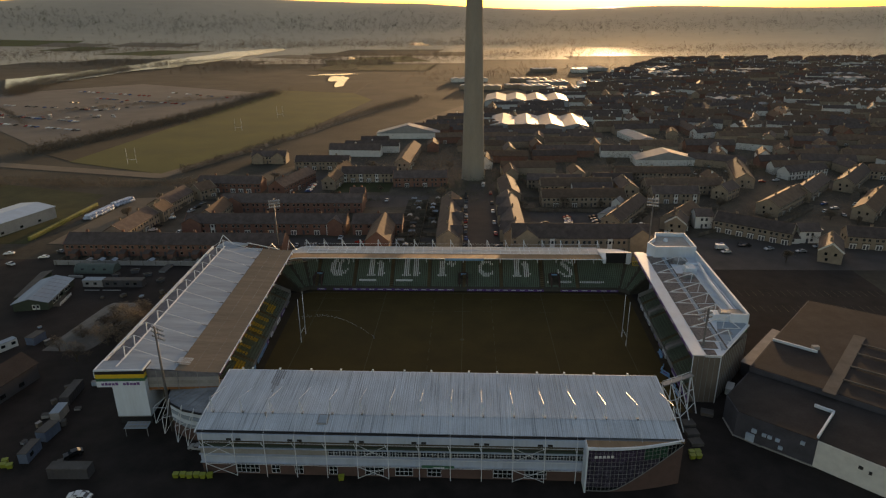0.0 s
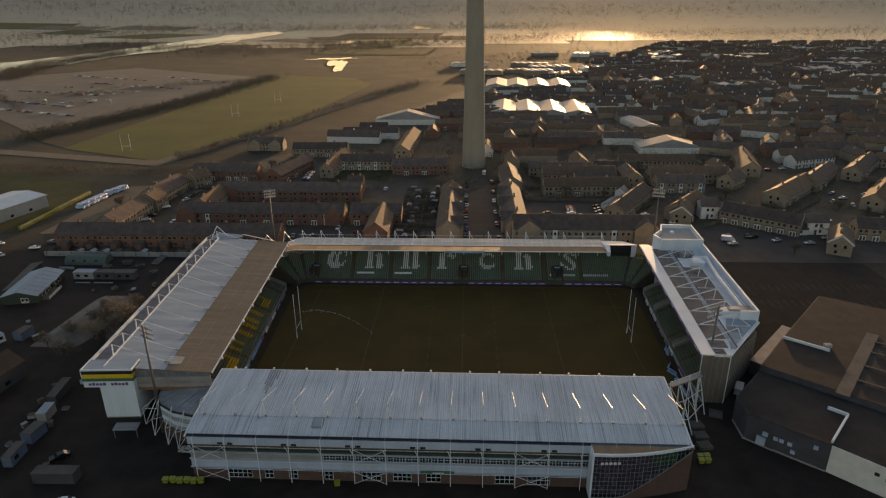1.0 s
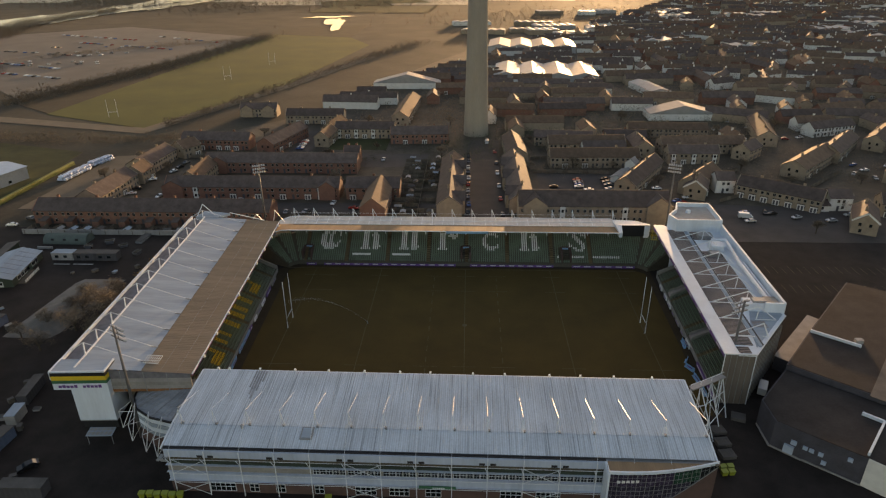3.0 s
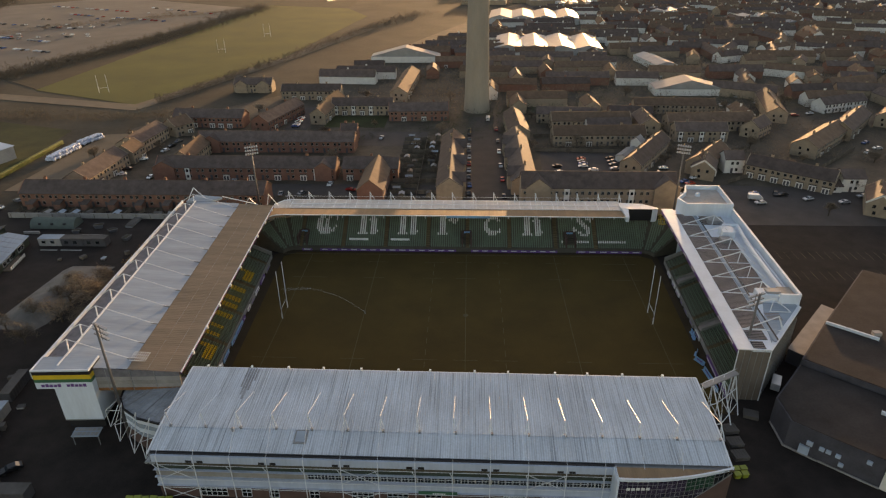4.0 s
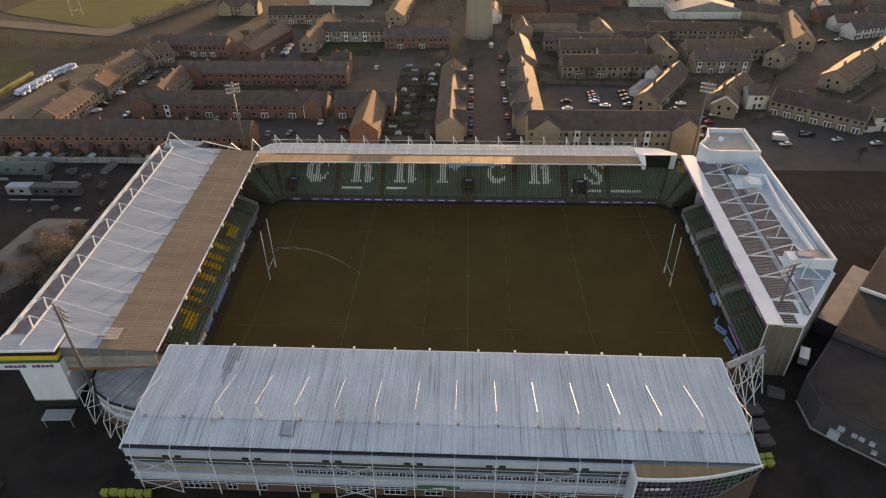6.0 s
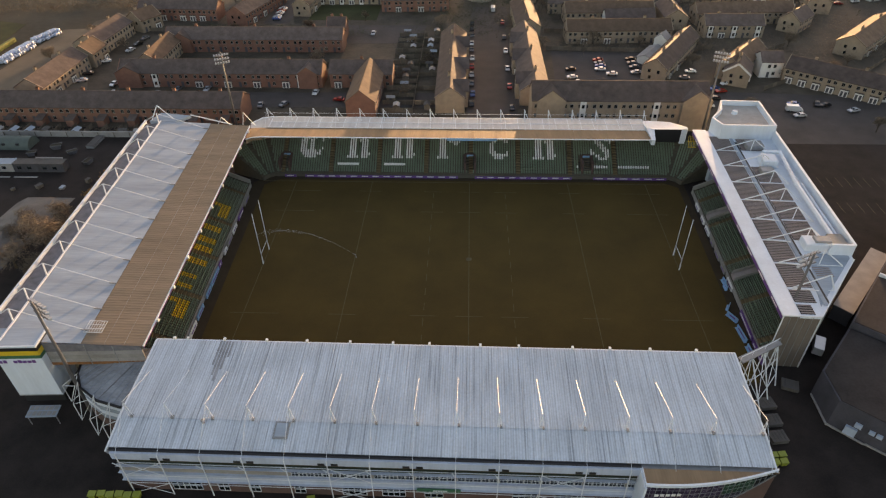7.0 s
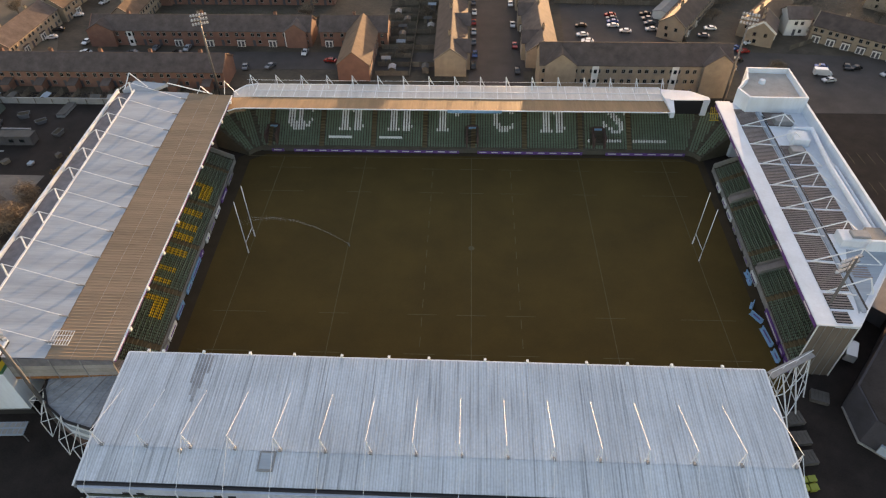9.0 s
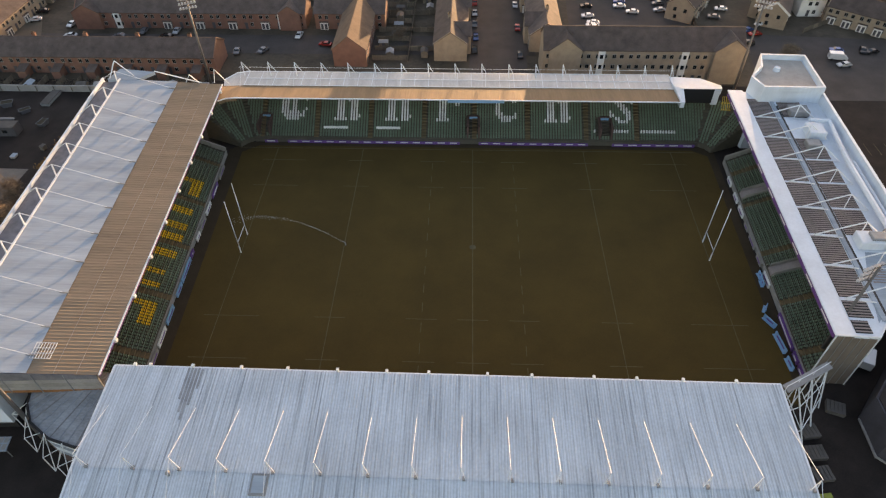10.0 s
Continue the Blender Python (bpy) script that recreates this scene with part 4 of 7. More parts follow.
for k in range(1, 5):
    bm = bmesh.new()
    beam(bm, (0.1 + 1.34 * k, 0.0, 0), (0.1 + 1.34 * k, 0.0, 13.5), 0.09)
    part("wall_post", bm, M_GREY, right)
bm = bmesh.new()
beam(bm, (0.05, 0, 0), (0.05, 0, 13.9), 0.22)
beam(bm, (6.9, 0, 0), (6.9, 0, 13.7), 0.22)
beam(bm, (0, 0, 13.85), (6.9, 0, 13.85), 0.3)
beam(bm, (6.9, 0, 13.7), (20.2, 18.3, 13.7), 0.3)
part("roof_trim", bm, M_STEEL, right)
bm = bmesh.new()
beam(bm, (-0.1, 0, 13.8), (-0.1, RY, 13.8), 0.25)
fas = part("fascia", bm, M_WHITE, right)
HB = [(6.0, 70.0), (20.3, 70.5), (20.3, 86.0), (9.4, 86.0), (7.8, 80), (4.2, 74.5)]
bm = bmesh.new()
prism(bm, HB, 0, 16.4)
part("head_block", bm, M_WHITE, right)
bm = bmesh.new()
n = len(HB)
cxy = Vector((sum(p[0] for p in HB) / n, sum(p[1] for p in HB) / n))
for k in range(n):
    p, q = Vector(HB[k]), Vector(HB[(k + 1) % n])
    pi, qi = p + (cxy - p).normalized() * 0.6, q + (cxy - q).normalized() * 0.6
    prism(bm, [p, q, qi, pi], 16.3, 17.8)
part("head_parapet", bm, M_WHITE, right)
bm = bmesh.new()
prism(bm, [tuple(Vector(p) + (cxy - Vector(p)) * 0.08) for p in HB], 16.41, 16.46)
part("head_roof", bm, M_HEAD, right)
bm = bmesh.new()
tube(bm, (12, 80, 16.4), (12, 80, 17.4), 0.9, 0.7, 12)
part("vent_dome", bm, M_WHITE, right)
# ducts and plant on the roof
bm = bmesh.new()
beam(bm, (14.2, 60.5, 15.2), (18.6, 60.5, 15.2), 0.8, sides=8)
beam(bm, (18.6, 60.8, 15.2), (17.6, 46, 15.0), 0.8, sides=8)
beam(bm, (17.6, 46, 15.0), (17.6, 24.5, 15.0), 0.9, sides=8)
beam(bm, (18.9, 46, 14.8), (18.9, 24.5, 14.8), 0.5, sides=8)
part("duct", bm, M_WHITE, right)
for x0, x1, y0, y1, z1, mt in ((12.8, 16.4, 55.0, 59.2, 15.6, M_WHITE), (11.5, 14.5, 51.5, 54.0, 14.8, M_GREY), (11.0, 17.2, 20.6, 24.0, 15.4, M_WHITE), (13.0, 16.4, 21.2, 23.4, 15.9, M_GREY), (16.4, 19.6, 21.0, 24.8, 15.5, M_CONC), (11.5, 16, 64.2, 67.5, 14.9, M_GREY)):
    bm = bmesh.new()
    box(bm, x0, x1, y0, y1, 13.5, z1)
    bmesh.ops.bevel(bm, geom=bm.edges[:], offset=0.15, segments=1, affect="EDGES")
    part("plant_unit", bm, mt, right)
bm = bmesh.new()
prism(bm, [(8.0, 3.2), (19.6, 18.8), (19.6, 20), (12, 20), (9.6, 12)], 13.56, 13.60)
part("roof_walkway", bm, M_ROOF_L, right)

# near stand, its back to the camera
near = thing("near_stand", pose(-7.4, 123.65, 0, 0, 0, -0.4), "grandstand seen from behind with a grey ribbed roof", "grandstand", "stands round the pitch")
NX0, NX1 = -52.4, 51.9


def near_z(y):
    return 11.0 + (y + 11.3) * 0.175 if y < -5.3 else 12.05 + (y + 5.3) * 0.065


bm = bmesh.new()
corrugated(bm, NX0, NX1, near_z, [-10.5, -5.3], 0.55, 0.03)
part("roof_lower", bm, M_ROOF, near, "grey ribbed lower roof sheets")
bm = bmesh.new()
corrugated(bm, NX0, NX1, lambda y: near_z(y) + 0.06, [-5.4, 2, 11.1], 0.55, 0.032)
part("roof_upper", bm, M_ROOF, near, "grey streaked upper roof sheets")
bm = bmesh.new()
prism(bm, [(NX0, -11.2), (NX1, -11.2), (NX1, 11.1), (NX0, 11.1)], [10.4, 10.4, 12.6, 12.6], [10.7, 10.7, 12.85, 12.85])
part("roof_lining", bm, M_GREY, near)
bm = bmesh.new()
beam(bm, (NX0 - 0.1, 11.15, 13.05), (NX1 + 0.1, 11.15, 13.05), 0.3)
beam(bm, (NX0 - 0.05, -11.2, 10.9), (NX0 - 0.05, -5.3, 12.05), 0.3)
beam(bm, (NX0 - 0.05, -5.3, 12.05), (NX0 - 0.05, 11.1, 13.1), 0.3)
beam(bm, (NX1 + 0.05, -11.2, 10.9), (NX1 + 0.05, -5.3, 12.05), 0.3)
beam(bm, (NX1 + 0.05, -5.3, 12.05), (NX1 + 0.05, 11.1, 13.1), 0.3)
part("roof_trim", bm, M_STEEL, near)
bm = bmesh.new()
box(bm, NX0 + 0.3, 31.6, -10.95, -10.52, 10.75, 10.95)
part("gutter", bm, M_BLACK, near)
for x in (-49.1, -46.6, -39.8, -32.0, -24.6, -16.7, -8.9, -2.3, 6.9, 13.8, 23.4, 30.0, 37.1, 45.2):
    bm = bmesh.new()
    box(bm, x - 0.2, x + 0.2, 11.05, 11.5, 13.25, 13.65)
    box(bm, x - 0.05, x + 0.05, 11.2, 11.3, 13.0, 13.25)
    part("roof_lamp", bm, M_SEAT_W, near)
for x0, y0, y1 in ((-40.5, 5.6, 11.0), (-39.95, 3.4, 11.0), (-39.4, 2.2, 10.9), (-38.85, 4.6, 11.0), (-38.3, 7.4, 10.8)):
    bm = bmesh.new()
    prism(bm, [(x0, y0), (x0 + 0.36, y0), (x0 + 0.36, y1), (x0, y1)], [near_z(y0), near_z(y0), near_z(y1), near_z(y1)], [near_z(y0) + 0.11, near_z(y0) + 0.11, near_z(y1) + 0.11, near_z(y1) + 0.11])
    part("roof_patch", bm, M_ROOFD, near, "darker stained roof sheet")
KN = [-50.7 + 6.72 * k + (1.0 if k == 15 else 0) for k in range(16)]
for i, x in enumerate(KN):
    bm = bmesh.new()
    beam(bm, (x, -5.4, 15.9), (x, 4.2, 12.85), 0.078)
    part("roof_strut", bm, M_STEEL, near)
    bm = bmesh.new()
    beam(bm, (x, -5.3, 15.6), (x - 0.15, -5.2, 12.0), 0.12)
    beam(bm, (x, -5.3, 15.6), (x + 0.6, -5.2, 12.0), 0.10)
    beam(bm, (x, -5.3, 15.6), (x, -11.6, 10.9), 0.07)
    part("strut_leg", bm, M_STEEL, near)
    bm = bmesh.new()
    box(bm, x + 0.2, x + 0.6, -5.5, -5.0, 12.0, 12.45)
    part("strut_shoe", bm, M_GREY, near)
bm = bmesh.new()
prism(bm, [(-26.3, -8.4), (-23.9, -8.4), (-23.9, -5.5), (-26.3, -5.5)], 11.2, [11.75, 11.75, 12.22, 12.22])
hatch = part("roof_hatch", bm, M_GREY, near)
bm = bmesh.new()
prism(bm, [(-26.0, -8.1), (-24.2, -8.1), (-24.2, -5.8), (-26.0, -5.8)], 11.6, [11.86, 11.86, 12.24, 12.24])
part("hatch_lid", bm, M_ROOF_L, hatch)
bm = bmesh.new()
tube(bm, (-38.2, -6, 11.8), (-38.2, -6, 12.6), 0.25, 0.22, 10)
tube(bm, (-38.2, -6, 12.55), (-38.2, -6, 12.75), 0.36, 0.2, 10)
part("roof_vent", bm, M_GREY, near)
# back facade by storeys
FACE = -11.0
# concourse storey is painted near-black for the shade of its gap
for z0, z1, y, mt, nm in ((9.1, 10.72, FACE - 0.35, M_WHITE_SHADED, "parapet_wall"), (7.6, 9.1, FACE + 1.0, M_VOID_SHADE, "concourse_wall"), (6.9, 7.6, FACE + 0.2, M_OLIVE, "green_band"), (5.3, 6.9, FACE + 0.05, M_CONC, "window_wall"), (3.2, 5.3, FACE - 0.1, M_WHITE_SHADED, "band_wall"), (0.0, 3.2, FACE + 0.1, M_BROWNBRICK, "brick_wall")):
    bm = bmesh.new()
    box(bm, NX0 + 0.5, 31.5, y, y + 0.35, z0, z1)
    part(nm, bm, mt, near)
for y0, y1, z0, z1 in ((-0.3, 1.0, 6.9, 7.0), (-0.4, 0.1, 5.2, 5.35), (-0.4, 0.1, 3.1, 3.25)):
    bm = bmesh.new()
    box(bm, NX0 + 0.3, 31.5, FACE + y0, FACE + y1, z0, z1)
    part("ledge", bm, M_WHITE_SHADED, near)
bm = bmesh.new()
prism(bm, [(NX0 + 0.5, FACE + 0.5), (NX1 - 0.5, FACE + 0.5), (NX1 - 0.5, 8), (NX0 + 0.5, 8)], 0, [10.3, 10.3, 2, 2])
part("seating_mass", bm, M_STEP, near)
for i in range(1, 14):
    x0, x1 = KN[i - 1], KN[i]
    bm = bmesh.new()
    beam(bm, (x0, FACE - 0.75, 0), (x0, FACE - 0.75, 11.0), 0.16)
    beam(bm, (x0, FACE - 0.75, 7.6), (x0 - 0.5, FACE - 1.4, 9.6), 0.14)
    part("steel_column", bm, M_STEEL, near)
    for z in (8.9, 5.3, 3.2):
        bm = bmesh.new()
        beam(bm, (x0, FACE - 0.75, z), (x1, FACE - 0.75, z), 0.08)
        part("steel_rail", bm, M_STEEL, near)
    if i in (1, 6, 11):
        bm = bmesh.new()
        for za, zb in ((0.2, 3.2), (5.3, 8.9)):
            beam(bm, (x0, FACE - 0.75, za), (x1, FACE - 0.75, zb), 0.10)
            beam(bm, (x0, FACE - 0.75, zb), (x1, FACE - 0.75, za), 0.10)
        part("cross_brace", bm, M_STEEL, near)
    if i % 2 == 0:
        for xv in (x0 - 1.6, x0 + 0.5):
            bm = bmesh.new()
            box(bm, xv, xv + 1.1, FACE - 0.42, FACE - 0.33, 9.2, 9.7)
            part("vent_slot", bm, M_BLACK, near)
    if i >= 5:
        for j in range(5):
            xa = x0 + 0.35 + 1.28 * j
            bm = bmesh.new()
            box(bm, xa, xa + 1.1, FACE - 0.0, FACE + 0.04, 5.45, 6.75)
            pane = part("window", bm, M_GLASS, near)
            bm = bmesh.new()
            for xb in (xa, xa + 0.55, xa + 1.1):
                beam(bm, (xb, FACE - 0.02, 5.45), (xb, FACE - 0.02, 6.75), 0.06)
            for z in (5.45, 6.2, 6.75):
                beam(bm, (xa, FACE - 0.02, z), (xa + 1.1, FACE - 0.02, z), 0.06)
            part("window_frame", bm, M_STEEL, pane)
for x0, x1 in ((-44.2, -39.2), (-36.4, -34.6), (-31.2, -29.4), (-23.6, -21.8), (-15.6, -11.6), (-9.0, -5.2), (-2.0, 1.0), (12.4, 16.4), (19.2, 23.8)):
    bm = bmesh.new()
    box(bm, x0, x1, FACE + 0.02, FACE + 0.08, 0.5, 2.6)
    pane = part("window", bm, M_GLASS, near)
    bm = bmesh.new()
    n = max(2, int((x1 - x0) / 0.9))
    for k in range(n + 1):
        xb = x0 + (x1 - x0) * k / n
        beam(bm, (xb, FACE - 0.0, 0.5), (xb, FACE - 0.0, 2.6), 0.09)
    for z in (0.5, 1.6, 2.6):
        beam(bm, (x0, FACE - 0.0, z), (x1, FACE - 0.0, z), 0.09)
    part("window_frame", bm, M_STEEL, pane)
bm = bmesh.new()
box(bm, -3.2, 3.9, FACE - 0.5, FACE - 0.3, 2.9, 3.6)
door_head = part("entrance_sign", bm, M_GREEN, near, "dark green sign board over the entrance")
bm = bmesh.new()
for k in range(6):
    box(bm, -0.6 + 0.4 * k, -0.3 + 0.4 * k, FACE - 0.53, FACE - 0.502, 3.05, 3.4)
part("lettering", bm, M_SEAT_W, door_head)
# glazed corner with raking sill
CURVE = [(31.6 + 20.6 * t, -14.0 + 3.2 * t ** 1.6 - 0.5 * math.sin(math.pi * t)) for t in [k / 12 for k in range(13)]]
bm = bmesh.new()
prism(bm, CURVE + [(52.3, -11.2), (31.6, -11.2)], 10.6, 10.95)
part("corner_roof", bm, M_TANF, near, "tan flat roof over the glazed corner")
bm = bmesh.new()
rim = [(31.6, -11.2)] + CURVE
loft(bm, [[(x + dx, y + dy, z) for x, y in rim] for dx, dy, z in ((0, -0.16, 10.65), (0, -0.16, 11.25), (0.1, 0.16, 11.25), (0.1, 0.16, 10.65))])
part("corner_fascia", bm, M_WHITE, near)


def sill(t):
    return 0.3 if t < 0.3 else 0.3 + (t - 0.3) / 0.7 * 9.6


for k in range(12):
    (xa, ya), (xb, yb) = CURVE[k], CURVE[k + 1]
    ta, tb = k / 12, (k + 1) / 12
    bm = bmesh.new()
    prism(bm, [(xa, ya), (xb, yb), (xb, yb + 0.12), (xa, ya + 0.12)], [sill(ta), sill(tb), sill(tb), sill(ta)], 10.7)
    pane = part("glazing", bm, M_GLASS, near)
    bm = bmesh.new()
    if k < 10:
        za = max(sill(ta), 7.6)
        prism(bm, [(xa + 0.1, ya - 0.03), (xb - 0.1, yb - 0.03), (xb - 0.1, yb - 0.004), (xa + 0.1, ya - 0.004)], [max(sill(ta), 7.7), max(sill(tb), 7.7), max(sill(tb), 7.7), max(sill(ta), 7.7)], 10.3)
        part("vinyl", bm, M_VINYL if k < 7 else M_GREENFILM, pane, "purple and green film on the glass")
        bm = bmesh.new()
        za, zb = max(sill(ta), 1.2), max(sill(tb), 1.2)
        if zb < 7.0:
            prism(bm, [(xa + 0.1, ya - 0.03), (xb - 0.1, yb - 0.03), (xb - 0.1, yb - 0.004), (xa + 0.1, ya - 0.004)], [za, zb, zb, za], 7.6)
            part("vinyl", bm, M_VINYLD, pane, "dark mottled film on the glass")
        else:
            bm.free()
    bm = bmesh.new()
    beam(bm, (xa, ya - 0.05, sill(ta)), (xa, ya - 0.05, 10.8), 0.10)
    xm, ym, zm = (xa + xb) / 2, (ya + yb) / 2, (sill(ta) + sill(tb)) / 2
    beam(bm, (xm, ym - 0.05, zm), (xm, ym - 0.05, 10.7), 0.05)
    for j in range(1, 10):
        z = 0.3 + 1.05 * j
        if z > sill(ta) and z > sill(tb):
            beam(bm, (xa, ya - 0.05, z), (xb, yb - 0.05, z), 0.08 if j % 2 == 0 else 0.045)
    beam(bm, (xa, ya - 0.06, sill(ta)), (xb, yb - 0.06, sill(tb)), 0.16)
    part("mullion", bm, M_GREY, pane)
    bm = bmesh.new()
    if tb > 0.3:
        prism(bm, [(xa, ya), (xb, yb), (xb, yb + 0.3), (xa, ya + 0.3)], 0, [sill(ta) - 0.02, sill(tb) - 0.02] + [sill(tb) - 0.02, sill(ta) - 0.02])
        part("brick_wall", bm, M_BROWNBRICK, near)
    else:
        bm.free()
bm = bmesh.new()
for k in range(5):
    box(bm, 33.0 + 0.85 * k, 33.6 + 0.85 * k, -14.75 + 0.05 * k, -14.70 + 0.05 * k, 9.1, 9.7)
part("lettering", bm, M_SEAT_W, near)
bm = bmesh.new()
box(bm, 31.4, 31.75, -14.5, -11.0, 0, 10.8)
part("corner_fin", bm, M_WHITE, near)
# low fan-shaped roof and curved wall at the corner between the near and left stands
corner = thing("corner_stand", pose(-64, 130, 0), "low corner stand with a dark fan-shaped roof", "grandstand", "stands round the pitch")
RIM = [(-12.2, 6.2), (-11.3, 4.7), (-10.4, 0.8), (-8.3, -2.4), (-4.1, -5.1), (0.6, -6.4), (3.9, -6.4)]
HUB = [(-11.5, 6.6), (-8, 6.4), (-4, 6.2), (-1, 6.0), (1.6, 5.8), (3.2, 5.6), (3.9, 5.5)]
bm = bmesh.new()
loft(bm, [[(x, y, 8.0) for x, y in RIM], [((a + c) / 2, (b + d) / 2, 8.9) for (a, b), (c, d) in zip(RIM, HUB)], [(x, y, 9.9) for x, y in HUB]])
fan = part("roof", bm, M_ROOFD, corner, "grey fan of streaked roof sheets")
for k in range(6):
    for j in range(3):
        w = j / 3
        a, b = (RIM[k][i] * (1 - w) + RIM[k + 1][i] * w for i in (0, 1))
        c, d = (HUB[k][i] * (1 - w) + HUB[k + 1][i] * w for i in (0, 1))
        bm = bmesh.new()
        beam(bm, (a, b, 8.05), (c, d, 9.95), 0.11 if j == 0 else 0.06)
        part("roof_rib", bm, M_GREY if j == 0 else M_ROOF_L, fan)
bm = bmesh.new()
for p, q in zip(RIM, RIM[1:]):
    beam(bm, (*p, 8.02), (*q, 8.02), 0.42)
part("gutter", bm, M_BLACK, corner)
for z0, z1, mt, nm in ((6.7, 7.8, M_WHITE, "wall_band"), (5.6, 6.55, M_ROOF_L, "wall_band"), (4.4, 5.45, M_WHITE, "wall_band"), (3.3, 4.25, M_ROOF_L, "wall_band"), (0, 3.2, M_BROWNBRICK, "brick_wall")):
    bm = bmesh.new()
    for p, q in zip(RIM[1:], RIM[2:]):
        prism(bm, [p, q, (q[0] + 0.3, q[1] + 0.4), (p[0] + 0.3, p[1] + 0.4)], z0, z1)
    part(nm, bm, mt, corner)
bm = bmesh.new()
prism(bm, [(x * 0.96 + 0.2, y * 0.9 + 0.6) for x, y in RIM[1:]] + [(3.9, 5.4), (-10.8, 6.2)], 0, 7.9)
part("inner_wall", bm, M_CONC, corner)
for p, foot, top in (((-10.4, 0.8), (-14.6, 0.8, 0), 8.2), ((-8.3, -2.4), (-10.4, -3.4, 0), 9.6), ((-4.1, -5.1), (-5.8, -6.6, 0), 9.6), ((-0.6, -6.6), (-2.8, -8.0, 0), 9.6)):
    bm = bmesh.new()
    beam(bm, foot, (p[0], p[1], top), 0.16)
    beam(bm, foot, (p[0] + 0.6, p[1] - 0.2, 4.4), 0.10)
    beam(bm, (foot[0], foot[1], 4.6), (p[0], p[1], top), 0.12)
    beam(bm, (foot[0], foot[1], 0), (foot[0], foot[1], 4.6), 0.14)
    beam(bm, (foot[0], foot[1], 4.6), (p[0], p[1], 4.6), 0.12)
    part("steel_prop", bm, M_STEEL, corner)
# latticed steel frame between the near and right stands
lattice = thing("steel_frame", pose(51, 136, 0), "open steel lattice frame with a grey mesh top", "steel frame")
bm = bmesh.new()
prism(bm, [(-4.4, 0.2), (4.4, 4.9), (4.9, 3.7), (-3.9, -1.2)], 10.0, 10.25)
part("walkway", bm, M_GREY, lattice)
TOPS = [(-4.2, -0.6), (-1.6, 0.8), (1.2, 2.3), (4.4, 4.2)]
FEET = [(-2.6, -6.0), (0.6, -5.6), (3.2, -2.0), (6.2, 2.4)]
for (a, b), (c, d) in zip(TOPS, FEET):
    bm = bmesh.new()
    beam(bm, (a, b, 10), (c, d, 0), 0.22)
    part("post", bm, M_STEEL, lattice)
    bm = bmesh.new()
    beam(bm, (a, b, 10), (a, b, 0), 0.18)
    part("post", bm, M_STEEL, lattice)
for i in range(3):
    (a, b), (c, d) = TOPS[i], TOPS[i + 1]
    (e, f), (g, h) = FEET[i], FEET[i + 1]
    bm = bmesh.new()
    for z, w in ((10, 0), (6.5, 0.35), (3, 0.7)):
        beam(bm, (a + (e - a) * w, b + (f - b) * w, z), (c + (g - c) * w, d + (h - d) * w, z), 0.15)
    beam(bm, (a, b, 10), (c + (g - c) * 0.7, d + (h - d) * 0.7, 3), 0.12)
    beam(bm, (c, d, 10), (a + (e - a) * 0.7, b + (f - b) * 0.7, 3), 0.12)
    part("brace", bm, M_STEEL, lattice)
bm = bmesh.new()
for (a, b), (c, d) in zip(TOPS, TOPS[1:]):
    beam(bm, (a, b, 11.2), (c, d, 11.2), 0.12)
    beam(bm, (a, b, 10), (a, b, 11.2), 0.1)
part("handrail", bm, M_STEEL, lattice)


# ---- tower ----
TOWER_X, TOWER_Y = 2.6, 386.0
tower = thing("lift_tower", pose(TOWER_X, TOWER_Y, 0), "tall tapering pale concrete lift tower", "tower")
bm = bmesh.new()
rows = []
for k in range(25):
    z = 127 * k / 24
    r = 7.3 - 3.05 * (z / 127) ** 0.75
    rows.append([(r * math.cos(a), r * math.sin(a), z) for a in [2 * math.pi * j / 40 for j in range(40)]])
loft(bm, rows, closed=True)
part("shaft", bm, M_TOWER, tower, smooth=True)
for z in (24, 46, 68, 90, 112):
    bm = bmesh.new()
    r = 7.3 - 3.05 * (z / 127) ** 0.75
    for k in range(32):
        a, b = 2 * math.pi * k / 32, 2 * math.pi * (k + 1) / 32
        beam(bm, ((r + .03) * math.cos(a), (r + .03) * math.sin(a), z), ((r + .03) * math.cos(b), (r + .03) * math.sin(b), z), 0.12)
    part("joint_ring", bm, M_CONC, tower)
for k in range(6):
    a = 2 * math.pi * k / 6
    bm = bmesh.new()
    box(bm, -0.6, 0.6, -0.2, 0.2, 112.5, 126, pose(4.35 * math.cos(a), 4.35 * math.sin(a), 0, 0, 0, math.degrees(a) + 90))
    part("slot", bm, M_VOID_SHADE, tower)

# ---- floodlights ----
def floodlight(x, y, h, turn):
    f = thing("floodlight_mast", pose(x, y, 0, 0, 0, turn), "tall slim floodlight mast with a rack of lamps", "floodlight", "floodlights round the pitch")
    bm = bmesh.new()
    tube(bm, (0, 0, 0), (0, 0, h), 0.42, 0.2, 8)
    part("mast", bm, M_MAST, f, smooth=True)
    bm = bmesh.new()
    for z in (h - 3, h - 1.8, h - 0.6):
        beam(bm, (-2.1, -0.3, z), (2.1, -0.3, z), 0.12)
    beam(bm, (-0.7, -0.25, h - 3.4), (-0.7, -0.25, h), 0.1)
    beam(bm, (0.7, -0.25, h - 3.4), (0.7, -0.25, h), 0.1)
    rack = part("lamp_rack", bm, M_MAST, f)
    for z in (h - 3, h - 1.8, h - 0.6):
        for xx in (-1.9, -1.15, -0.4, 0.4, 1.15, 1.9):
            bm = bmesh.new()
            tube(bm, (xx, -0.35, z), (xx, -0.85, z - 0.25), 0.2, 0.36, 8)
            part("lamp", bm, M_LAMP, rack)


floodlight(-77.1, 237.5, 28.3, 25)
